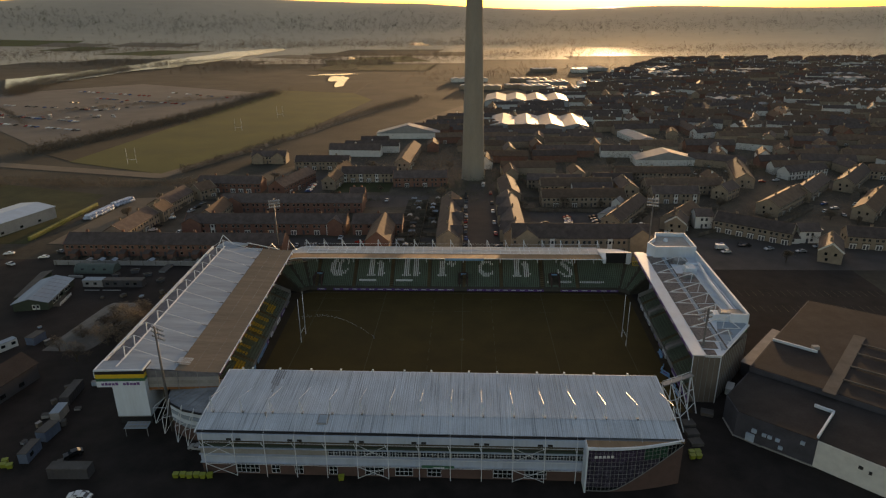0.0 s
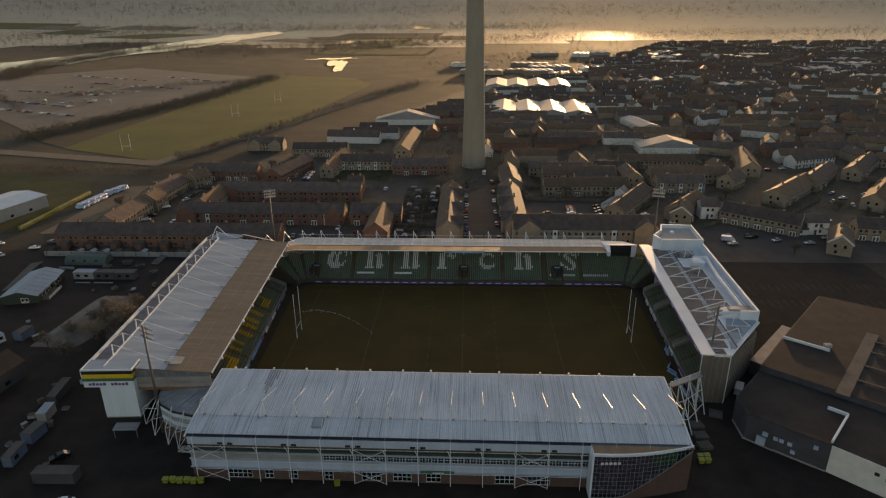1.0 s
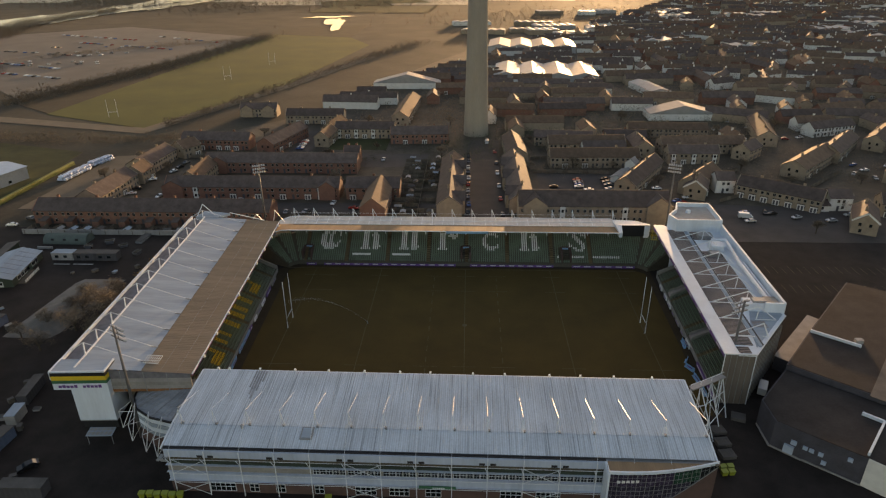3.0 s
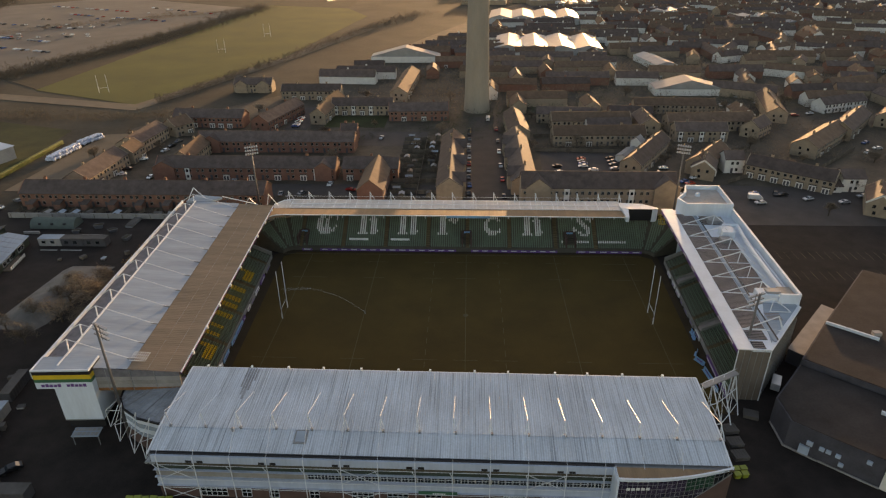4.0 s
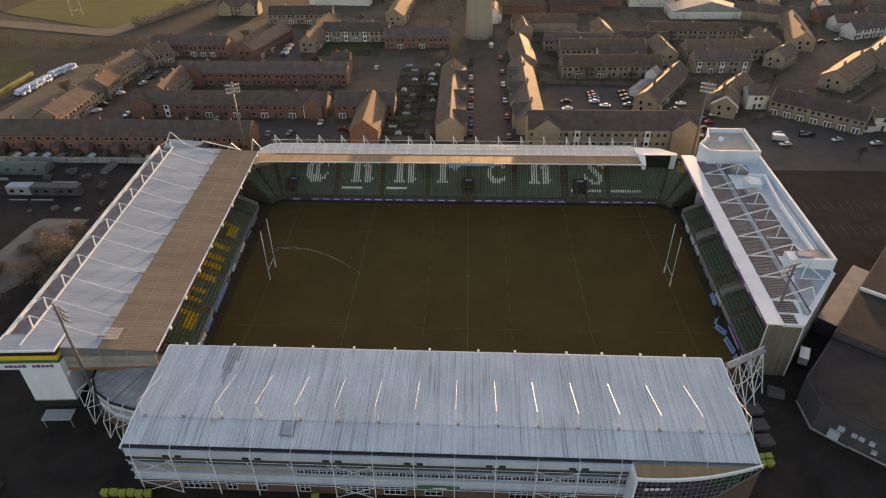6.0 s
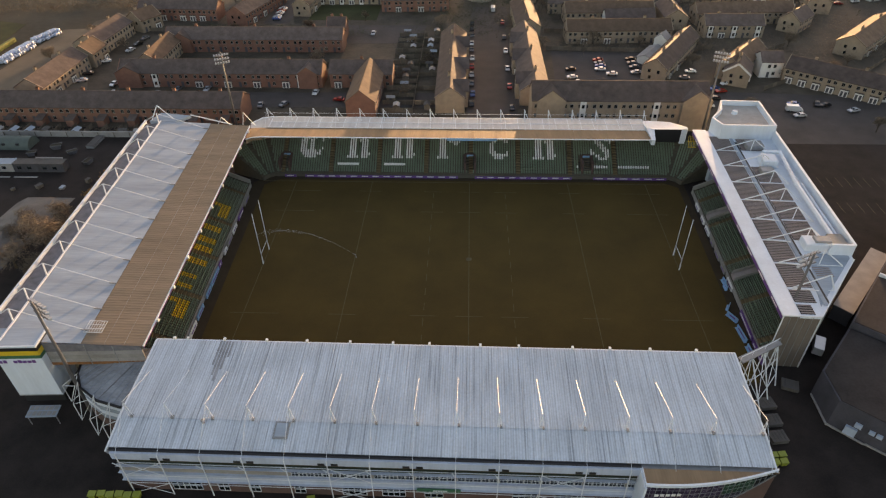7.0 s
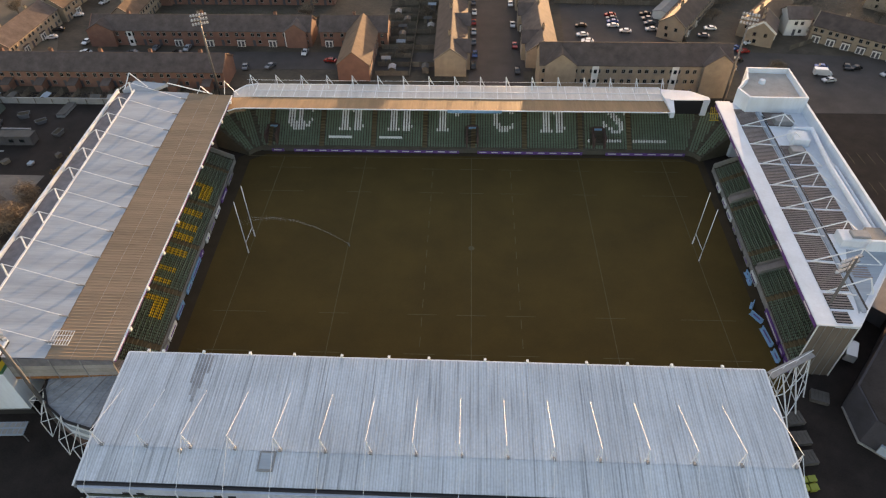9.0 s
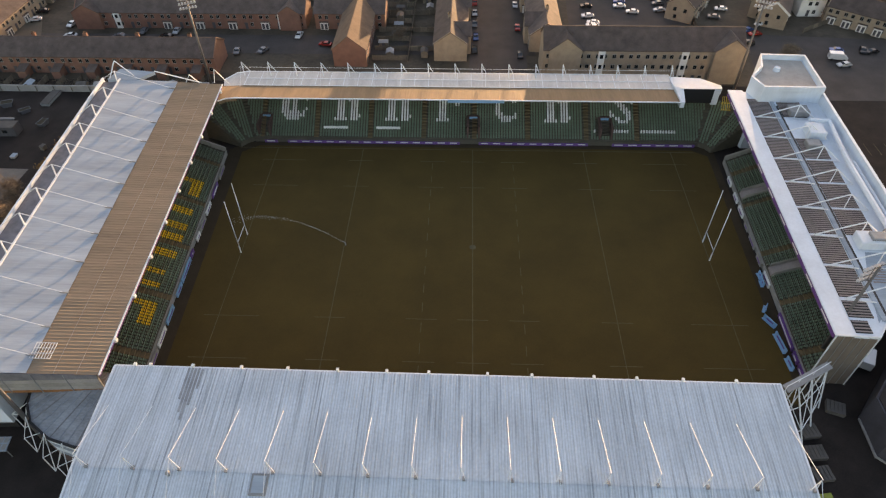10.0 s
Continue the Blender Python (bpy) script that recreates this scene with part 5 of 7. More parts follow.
floodlight(70.8, 238.5, 29.0, -25)
floodlight(-73.0, 128.0, 28.5, 150)
floodlight(60.8, 149.0, 24.5, 205)

# ---- houses ----
def gable_house(x, y, length, width, turn, eave=5.3, ridge=8.6, wall=M_BRICK, roof=M_SLATE, name="terraced_house", label="red-brick terrace with a dark slate roof", bays=None, white=(), tall=(), outriggers=0, end_windows=False, windows=True, group="houses of the town", gables=(), chimneys=0, storeys=2, barge=False):
    """A pitched-roof row along its own x axis; white: bays with a white panel; gables: cross gables at (x, width)."""
    h = thing(name, pose(x, y, 0, 0, 0, turn), label, "house", group)
    a, b = length / 2, width / 2
    bm = bmesh.new()
    vs = [[(sx * a, -b, 0), (sx * a, b, 0), (sx * a, b, eave), (sx * a, 0, ridge - 0.12), (sx * a, -b, eave)] for sx in (-1, 1)]
    r = [[bm.verts.new(p) for p in row] for row in vs]
    bm.faces.new(r[0])
    bm.faces.new(r[1][::-1])
    for k in range(5):
        j = (k + 1) % 5
        bm.faces.new((r[0][k], r[0][j], r[1][j], r[1][k]))
    for gx, gw in gables:
        p = [(gx - gw / 2, -b - 1.2, 0), (gx + gw / 2, -b - 1.2, 0), (gx + gw / 2, -b - 1.2, eave + 0.4), (gx, -b - 1.2, ridge - 0.4), (gx - gw / 2, -b - 1.2, eave + 0.4)]
        f0 = [bm.verts.new(q) for q in p]
        f1 = [bm.verts.new((q[0], 0, q[2])) for q in p]
        bm.faces.new(f0)
        for k in range(5):
            j = (k + 1) % 5
            bm.faces.new((f0[k], f1[k], f1[j], f0[j]))
    part("wall", bm, wall, h)
    o, t = 0.35, 0.18
    drop = (ridge - eave) / b * o
    prof = [(-b - o, eave - drop), (0, ridge), (b + o, eave - drop), (b + o, eave - drop + t), (0.12, ridge + t), (0.12, ridge + t + 0.12), (-0.12, ridge + t + 0.12), (-0.12, ridge + t), (-b - o, eave - drop + t)]
    bm = bmesh.new()
    v = loft(bm, [[(sx * (a + 0.25), y_, z_) for y_, z_ in prof] for sx in (-1, 1)], closed=True)
    bm.faces.new(v[0])
    bm.faces.new(v[1][::-1])
    part("roof", bm, roof, h)
    for gx, gw in gables:
        g = gw / 2 + 0.3
        prof = [(gx - g, eave + 0.22), (gx, ridge - 0.42), (gx + g, eave + 0.22), (gx + g, eave + 0.40), (gx, ridge - 0.22), (gx - g, eave + 0.40)]
        bm = bmesh.new()
        v = loft(bm, [[(x_, y_, z_) for x_, z_ in prof] for y_ in (-b - 1.5, -0.02)], closed=True)
        bm.faces.new(v[0])
        bm.faces.new(v[1][::-1])
        part("gable_roof", bm, roof, h)
    if barge:
        for sy in (-1, 1):
            bm = bmesh.new()
            beam(bm, (-a - 0.32, sy * (b + o), eave - drop - 0.12), (-a - 0.32, 0, ridge - 0.12), 0.14, 0.7)
            part("bargeboard", bm, M_RENDER, h, "white bargeboard on the gable")
    for k in range(chimneys):
        cx = -a + length * (k + 0.5) / chimneys
        bm = bmesh.new()
        box(bm, cx - 0.5, cx + 0.5, 0.2, 1.0, ridge - 0.9, ridge + 1.1)
        box(bm, cx - 0.56, cx + 0.56, 0.14, 1.06, ridge + 0.95, ridge + 1.1)
        st = part("chimney", bm, wall, h)
        bm = bmesh.new()
        for d in (-0.22, 0.22):
            tube(bm, (cx + d, 0.6, ridge + 1.1), (cx + d, 0.6, ridge + 1.5), 0.13, 0.11, 6)
        part("chimney_pot", bm, M_TILE, st)
    n = bays or max(1, int(length / 4.6))
    for k in white:
        cx = -a + length * (k + 0.5) / n
        bm = bmesh.new()
        box(bm, cx - 1.3, cx + 1.3, -b - 0.5, -b + 0.05, 0, 2.5)
        porch = part("porch", bm, M_RENDER, h, "white ground-floor porch")
        for d in (-0.62, 0.62):
            bm = bmesh.new()
            box(bm, cx + d - 0.4, cx + d + 0.4, -b - 0.54, -b - 0.46, 0.15, 1.95)
            part("door", bm, M_DARKBRICK, porch)
        bm = bmesh.new()
        box(bm, cx - 1.5, cx + 1.5, -b - 0.75, -b + 0.05, 2.5, 2.68)
        part("porch_roof", bm, roof, porch)
    for k in tall:
        cx = -a + length * (k + 0.5) / n
        bm = bmesh.new()
        box(bm, cx - 0.95, cx + 0.95, -b - 0.3, -b + 0.05, 0, eave - 0.35)
        panel = part("white_panel", bm, M_RENDER, h, "white rendered panel")
        for s in range(storeys):
            z = 1.0 + s * (eave - 0.4) / storeys
            bm = bmesh.new()
            box(bm, cx - 0.45, cx + 0.45, -b - 0.34, -b - 0.25, z, z + 1.2)
            part("window", bm, M_GLASS, panel)
    for k in range(outriggers):
        cx = -a + length * (k + 0.5) / outriggers
        bm = bmesh.new()
        prism(bm, [(cx - 1.3, -b - 3.4), (cx + 1.3, -b - 3.4), (cx + 1.3, -b), (cx - 1.3, -b)], 0, [2.3, 2.3, 3.0, 3.0])
        ext = part("outrigger", bm, wall, h)
        bm = bmesh.new()
        prism(bm, [(cx - 1.45, -b - 3.6), (cx + 1.45, -b - 3.6), (cx + 1.45, -b), (cx - 1.45, -b)], [2.28, 2.28, 3.02, 3.02], [2.42, 2.42, 3.16, 3.16])
        part("outrigger_roof", bm, roof, ext)
    if chimneys > 1:
        for sx in (-1, 1):
            bm = bmesh.new()
            for sy in (-1, 1):
                beam(bm, (sx * (a + 0.12), sy * (b + 0.3), eave - drop + 0.22), (sx * (a + 0.12), 0, ridge + 0.28), 0.3, 0.22)
            part("gable_coping", bm, wall, h)
    if windows:
        bm = bmesh.new()
        box(bm, -0.5, 0.5, -0.05, 0.03, 0, 1.2)
        pane = mesh_of("window", bm, M_GLASS)
        bm = bmesh.new()
        for xx in (-0.5, 0, 0.5):
            box(bm, xx - 0.025, xx + 0.025, -0.08, 0.0, 0, 1.2)
        for z in (0, 1.2):
            box(bm, -0.56, 0.56, -0.10, 0.0, z - 0.05, z + 0.05)
        frame_me = mesh_of("window_frame", bm, M_CONC)
        bm = bmesh.new()
        box(bm, -0.48, 0.48, -0.07, 0.0, 0, 2.1)
        door_me = mesh_of("door", bm, M_DARKBRICK)
        for k in range(n):
            cx = -a + length * (k + 0.5) / n
            for s in range(storeys):
                z = 1.0 + s * (eave - 0.4) / storeys
                for d in ((-1.05, 1.05) if s else (1.05,)):
                    w = piece("window", pane, h, pose(cx + d, -b, z))
                    piece("window_frame", frame_me, w, pose(0, 0, 0))
            piece("door", door_me, h, pose(cx - 0.9, -b, 0.1))
        if end_windows:
            for d, z in ((-1.7, 3.3), (1.7, 3.3), (1.2, 0.9)):
                piece("window", pane, h, pose(-a, d, z, 0, 0, -90))
    return h


BUFFL = "buff-brick terrace with a brown tiled roof"
gable_house(-125.5, 252.6, 94, 11, 0, 5.4, 8.7, bays=18, chimneys=6, outriggers=9, label="long red-brick terrace with a dark slate roof")
gable_house(-95, 281.2, 76, 10, 0, 5.4, 8.7, bays=14, white=(5, 7, 9, 11), tall=(2, 12), gables=((-34, 9), (33, 7)), chimneys=3)
gable_house(-42.5, 281.4, 23, 10, 0, 5.4, 8.7, bays=4, white=(0,), chimneys=1)
gable_house(-92, 316.5, 74, 10, 0, 5.4, 8.7, bays=14, gables=((-30, 8),), chimneys=3)
gable_house(-39.3, 266.5, 28.5, 10, 90, 5.6, 9.6, bays=6, roof=M_TILE)
gable_house(-9.2, 288, 64, 10, 90, 5.6, 9.2, wall=M_BUFF, roof=M_SLATE, label=BUFFL, bays=12, chimneys=3, gables=((-24, 7), (-4, 7), (18, 7)), white=(1, 5, 8))
gable_house(20, 293, 62, 10, -90, 5.6, 9.2, wall=M_BUFF, roof=M_SLATE, label=BUFFL, bays=12, chimneys=3, gables=((22, 7), (0, 7), (-18, 7)), white=(2, 6, 9))
gable_house(45.5, 250.6, 56, 10.6, 0, 9.8, 14.1, wall=M_BUFF, roof=M_SLATE, label="three-storey buff-brick apartment block with gabled ends", bays=12, tall=(3, 8), gables=((-22, 9), (24, 9)), storeys=3, name="apartment_block")
for x, y, l, w, t, wl, nm in ((-158.5, 278, 31, 10.5, 88, M_BUFF, 0), (-155.5, 300, 11, 9, 88, M_BUFF, 1), (-158.5, 320, 28, 11, 86, M_BUFF, 0), (-150, 341, 11, 10, 60, M_BUFF, 1), (-126.5, 299, 24, 9, 90, M_BUFF, 1), (-138.5, 356, 38, 10, -3, M_BRICK, 5), (-104, 362, 38, 10, 75, M_BRICK, 0), (-81, 366, 18, 8, 84, M_BUFF, 1), (-80, 388, 20, 8, 80, M_BUFF, 1), (-61, 380, 34, 9, 0, M_BUFF, 4), (-42, 436, 62, 10, 87, M_BUFF, 1), (-29, 370, 32, 11, 3, M_BRICK, 0), (-97, 413, 36, 9, 0, M_BUFF, 5),
                              (22, 345, 34, 10, 92, M_BUFF, 0), (76.5, 301.6, 42, 9, 58.7, M_BUFF, 0), (101.5, 295.5, 27, 9, 52, M_BUFF, 1), (96.5, 284.5, 11, 9, 66, M_BUFF, 3), (129, 277.8, 33, 9, -37.5, M_BUFF, 2), (163, 324, 42, 11, 46, M_BUFF, 1), (140.5, 342.5, 15, 9, 46, M_BUFF, 0), (164.6, 384, 45, 10, 76, M_BUFF, 0), (110, 334.5, 25, 9, 0, M_BUFF, 4), (149, 251, 17, 8.5, 62, M_BUFF, 3), (60, 328, 44, 10, 2, M_BUFF, 1), (182, 262, 40, 9, -12, M_BUFF, 2), (205, 318, 46, 10, 50, M_BUFF, 1), (190, 350, 40, 10, 50, M_BUFF, 0), (216, 280, 44, 9, -33, M_BUFF, 1), (120, 352, 44, 10, 4, M_BUFF, 1), (88, 350, 20, 10, 90, M_BUFF, 0), (240, 340, 46, 10, 50, M_BUFF, 0), (225, 372, 46, 10, 50, M_BUFF, 0), (60, 352, 40, 10, 2, M_BUFF, 1), (-60, 330, 8, 8, 0, M_BRICK, 0)):
    gable_house(x, y, l, w, t, 5.4, 8.6, wall=wl, roof=M_TILE if nm == 1 else M_SLATE, label=BUFFL if wl is M_BUFF else "red-brick terrace with a dark slate roof", white=(0, 1, 2, 3, 4, 5, 6) if nm == 2 else (1, 2, 4, 5, 6) if nm == 5 else (1, 3) if l > 30 else (1,) if nm else (), tall=(0, 2, 4) if nm == 4 else (), chimneys=2, end_windows=True, barge=nm == 3)
gable_house(-138, 431, 24, 9, 0, 5.2, 8.4, wall=M_BUFF, roof=M_SLATE, label=BUFFL, gables=((-7, 7), (7, 7)), chimneys=2)
# white-rendered houses
for x, y, l, w, t, e, r, rf in ((110.2, 291.8, 8, 8, 0, 6.0, 8.6, M_SLATE), (148.8, 271.5, 9, 8, 0, 5.6, 8.2, M_SLATE), (140.4, 269.6, 8, 6, 0, 2.7, 4.2, M_SLATE), (69.8, 306, 14, 6, 57, 2.6, 3.6, M_PALEROOF), (76.2, 316, 5, 5, 57, 5.2, 7.2, M_PALEROOF), (68, 345, 22, 8, 4, 4.8, 7.6, M_SLATE), (205, 390, 30, 9, 20, 5, 8, M_SLATE)):
    gable_house(x, y, l, w, t, e, r, wall=M_RENDER, roof=rf, label="white-rendered house with a pitched roof", chimneys=0, storeys=2 if e > 4 else 1)

# the rest of the town, row behind row
FAR_V, FAR_F, FAR_M = [], [], []


def far_house(x, y, l, turn, wall, roof, ridge):
    """One more house of the joined mass of roofs far off."""
    m = pose(x, y, 0, 0, 0, turn)
    a, b, e = l / 2, 4.4, 5.0
    base = len(FAR_V)
    for sx in (-1, 1):
        for p in ((-b, 0), (b, 0), (b, e), (0, ridge - 0.1), (-b, e), (-b - 0.4, e - 0.25), (0, ridge + 0.1), (b + 0.4, e - 0.25)):
            FAR_V.append(m @ Vector((sx * (a + (0.2 if p[1] not in (0, e, ridge - 0.1) else 0)), p[0], p[1])))
    i, j = base, base + 8
    FAR_F.extend([(i, i + 4, i + 3, i + 2, i + 1), (j, j + 1, j + 2, j + 3, j + 4), (i, i + 1, j + 1, j), (i + 1, i + 2, j + 2, j + 1), (i + 4, i, j, j + 4), (i + 5, j + 5, j + 6, i + 6), (i + 6, j + 6, j + 7, i + 7)])
    FAR_M.extend([wall] * 5 + [3 + roof] * 2)
    for cx in (-a * 0.6, a * 0.5):
        k = len(FAR_V)
        for z in (ridge - 1, ridge + 1.3):
            FAR_V.extend(m @ Vector((cx + dx, dy, z)) for dx, dy in ((-0.5, -0.4), (0.5, -0.4), (0.5, 0.4), (-0.5, 0.4)))
        FAR_F.extend([(k, k + 1, k + 5, k + 4), (k + 1, k + 2, k + 6, k + 5), (k + 2, k + 3, k + 7, k + 6), (k + 3, k, k + 4, k + 7), (k + 4, k + 5, k + 6, k + 7)])
        FAR_M.extend([wall] * 5)


rng = random.Random(5)
taken = [(TOWER_X, TOWER_Y, 16), (132, 428, 28), (134, 512, 26), (-50, 527, 34), (164.6, 384, 24), (-97, 413, 24), (-138, 431, 18), (-81, 377, 24), (-61, 380, 20), (-29, 370, 18), (-42, 436, 34), (-95, 362, 16), (-138, 356, 22), (-60, 362, 16), (163, 324, 24), (140, 342, 14), (110, 334, 16), (205, 318, 26), (190, 350, 24), (240, 340, 26), (225, 372, 26), (22, 345, 18), (-104, 362, 20), (120, 352, 24)]
for row in range(64):
    y = 366 + row * 17.5
    x = -128 + max(0, row - 2) * 9.0
    while x < 300 + min(row, 34) * 30 + max(0, row - 34) * 12:
        l = rng.uniform(18, 46)
        cx, cy = x + l / 2, y + rng.uniform(-3, 3)
        street = -4 < cx < 15 and cy < 388
        works = 14 < cx < 112 and (545 < cy < 608 or 712 < cy < 780)
        if row > 9:
            if works or rng.random() > (0.9 if row < 30 else 0.55):
                x += l + rng.uniform(2, 9)
                continue
            far_house(cx, cy, l, rng.uniform(-8, 8) + rng.choice((0, 0, 0, 90)) + (rng.uniform(-35, 35) if cx > 200 else 0), rng.randrange(3), rng.randrange(2), rng.uniform(7.4, 8.8))
        elif not street and not works and all(math.hypot(cx - a, cy - b) > c * 0.8 + l * 0.28 for a, b, c in taken) and rng.random() < 0.9:
            across = rng.random() < 0.25
            gable_house(cx, cy, min(l, 16) if across else l, 8.5, rng.uniform(-5, 5) + (88 if across else 0) + (rng.uniform(-30, 30) if cx > 150 else 0), 5.0, rng.uniform(7.6, 8.6), wall=rng.choice((M_BRICK, M_BUFF, M_BUFF, M_RENDER)), roof=rng.choice((M_SLATE, M_TILE)), label="distant brick terrace with a pitched roof", windows=row < 2, white=(1,) if rng.random() < 0.4 else (), chimneys=1 if row < 12 else 0)
        x += l + rng.uniform(2, 9)


town = fast_mesh("distant_houses", FAR_V, FAR_F, M_BRICK, None, "crowded rooftops of the far part of the town", "stuff")
tagged(town, category="houses")
for mt in (M_BUFF, M_RENDER, M_SLATE, M_TILE):
    town.data.materials.append(mt)
town.data.polygons.foreach_set("material_index", FAR_M)


def shed(x, y, w, d, h, turn, mat, bays=1, name="warehouse", label="low grey metal-clad warehouse"):
    s = thing(name, pose(x, y, 0, 0, 0, turn), label, "warehouse", "industrial sheds")
    bm = bmesh.new()
    box(bm, -w / 2, w / 2, -d / 2, d / 2, 0, h)
    part("wall", bm, mat, s)
    for k in range(bays):
        x0 = -w / 2 + w * k / bays
        bw = w / bays
        bm = bmesh.new()
        prism(bm, [(x0, -d / 2 - 0.2), (x0 + bw / 2, -d / 2 - 0.2), (x0 + bw / 2, d / 2 + 0.2), (x0, d / 2 + 0.2)], h, [h + 0.15, h + bw * 0.13, h + bw * 0.13, h + 0.15])
        prism(bm, [(x0 + bw / 2, -d / 2 - 0.2), (x0 + bw, -d / 2 - 0.2), (x0 + bw, d / 2 + 0.2), (x0 + bw / 2, d / 2 + 0.2)], h, [h + bw * 0.13, h + 0.15, h + 0.15, h + bw * 0.13])
        part("roof", bm, M_SHED, s)


shed(66, 745, 92, 60, 6, -4, M_SHED, 4)
shed(62, 575, 84, 60, 6, -4, M_SHED, 4)
shed(132, 428, 42, 16, 4, 0, M_RENDER, 1)
shed(134, 512, 16, 40, 4, 10, M_RENDER, 1)
shed(-50, 527, 52, 13, 4.5, 0, M_RENDER, 1)
for k in range(60):
    y = rng.uniform(700, 1250)
    x = rng.uniform(-0.02 * y, 0.85 * y)
    if 10 < x < 130 and y < 800:
        continue
    shed(x, y, rng.uniform(24, 60), rng.uniform(14, 30), rng.uniform(4, 6), rng.uniform(-12, 12), rng.choice((M_SHED, M_RENDER, M_BUFF)), rng.choice((3, 4, 5)))

# ---- trees and hedges ----
def tree(x, y, h, mat=None, seed=0, leaves=3200, label="bare winter tree with brown twigs", spread=0.42):
    r = random.Random(seed)
    t = thing("tree", pose(x, y, 0, 0, 0, r.uniform(0, 360)), label, "tree", "trees")
    bm = bmesh.new()
    tips = []

    def limb(p, d, l, rad, depth):
        q = p + d * l
        tube(bm, p, q, rad, rad * 0.62, 6 if depth < 2 else 4)
        if depth == 4:
            tips.append((q, d, l))
            return
        for _ in range(3 if depth else 5):
            nd = (d * 0.8 + Vector((r.uniform(-1, 1), r.uniform(-1, 1), r.uniform(-0.3, 0.55)))).normalized()
            limb(p + d * l * r.uniform(0.55, 1.0), nd, l * r.uniform(0.62, 0.92), rad * 0.55, depth + 1)

    limb(Vector((0, 0, 0)), Vector((0, 0, 1)), h * 0.24, h * 0.03, 0)
    part("trunk", bm, M_BARK, t)
    vs, fs = [], []
    for _ in range(leaves):
        q, d, l = r.choice(tips)
        c = q + Vector((r.gauss(0, 1), r.gauss(0, 1), r.gauss(0, 0.8))) * h * 0.05
        e = Vector((r.uniform(-1, 1), r.uniform(-1, 1), r.uniform(-0.4, 1))).normalized() * r.uniform(0.25, 0.7) * (h / 10)
        f = e.orthogonal().normalized() * r.uniform(0.02, 0.05) * (h / 10) * (5 if mat is not M_TWIG else 1)
        b = len(vs)
        vs += [c - e, c + f, c + e, c - f]
        fs += [(b, b + 1, b + 2, b + 3)]
    fast_mesh("crown", vs, fs, mat or M_TWIG, t, kind="")
    return t


tree(-107, 176, 15, M_TWIG, 1, 2600, "large bare tree with pale brown twigs")
tree(-102, 166, 11, M_TWIG, 2, 1400)
tree(-101, 196, 9, M_GOLD, 3, 1500, "tree with the last golden autumn leaves")
tree(-104, 206, 8, M_GOLD, 4, 1200, "tree with the last golden autumn leaves")
tree(-116, 160, 9, M_TWIG, 5, 1100)
tree(-118, 186, 10, M_TWIG, 6, 1100)
tree(-112, 170, 12, M_TWIG, 7, 1100)
tree(-110, 188, 11, M_TWIG, 8, 1100)
tree(-99, 178, 9, M_TWIG, 9, 1100)


def thicket(name, pts, h, n, mat, label, seed, flakes=11, fine=1.0):
    """A belt of scrub along a line: many small twig clumps of uneven height, as one mass."""
    r = random.Random(seed)
    vs, fs = [], []
    for _ in range(n):
        k = r.randrange(len(pts) - 1)
        (x0, y0, w0), (x1, y1, w1) = pts[k], pts[k + 1]
        t = r.random()
        x, y, w = x0 + (x1 - x0) * t, y0 + (y1 - y0) * t, w0 + (w1 - w0) * t
        x, y = x + r.gauss(0, 0.4) * w, y + r.gauss(0, 0.4) * w
        top = h * r.uniform(0.35, 1.0) * (0.6 + 0.6 * abs(noise.noise(Vector((x / 14, y / 14, seed)))))
        g = ground_height(x, y)
        for _ in range(flakes):
            c = Vector((x + r.gauss(0, 0.24) * top, y + r.gauss(0, 0.24) * top, g + r.uniform(0.08, 1) * top))
            e = Vector((r.uniform(-1, 1), r.uniform(-1, 1), r.uniform(0, 1.2))).normalized() * top * r.uniform(0.07, 0.2) * fine
            f = e.orthogonal().normalized() * top * r.uniform(0.02, 0.05) * fine
            b = len(vs)
            vs += [c - e, c + f, c + e, c - f]
            fs.append((b, b + 1, b + 2, b + 3))
    return tagged(fast_mesh(name, vs, fs, mat, None, label, "stuff"), category="trees")


thicket("hedgerow", [(-330, 462, 16), (-285, 620, 22), (-256, 860, 24)], 8, 2600, M_TWIG, "bare hedge beside the playing field", 1)
thicket("riverside_trees", [(-600, 830, 20), (-655, 1000, 22), (-670, 1160, 24), (-660, 1340, 20), (-620, 1480, 20), (-570, 1690, 25), (-590, 2330, 30)], 5, 4200, M_TWIG, "bare trees along the river bank", 2)
thicket("riverside_trees", [(-600, 840, 26), (-668, 960, 30), (-676, 1110, 26), (-660, 1260, 20)], 13, 1500, M_TWIG, "tall bare trees along the near river bank", 33, 18, 0.7)
thicket("hedgerow", [(-470, 640, 8), (-400, 720, 8), (-330, 790, 8)], 7, 380, M_TWIG, "row of bare trees across the car park", 34, 16, 0.7)
thicket("hedgerow", [(-420, 590, 6), (-520, 700, 6), (-640, 760, 8)], 5, 500, M_TWIG, "bare hedge across the car park", 3)
thicket("hedgerow", [(-440, 700, 5), (-330, 780, 5), (-280, 830, 5)], 5, 450, M_TWIG, "bare hedge across the car park", 4)
thicket("hedgerow", [(-188, 400, 6), (-150, 520, 10), (-100, 690, 14), (-60, 800, 24)], 6, 1500, M_TWIG, "bare hedge along the track", 5)
thicket("hedgerow", [(-300, 372, 12), (-210, 366, 10), (-160, 375, 10)], 5, 800, M_TWIG, "dark scrub beside the town", 6)
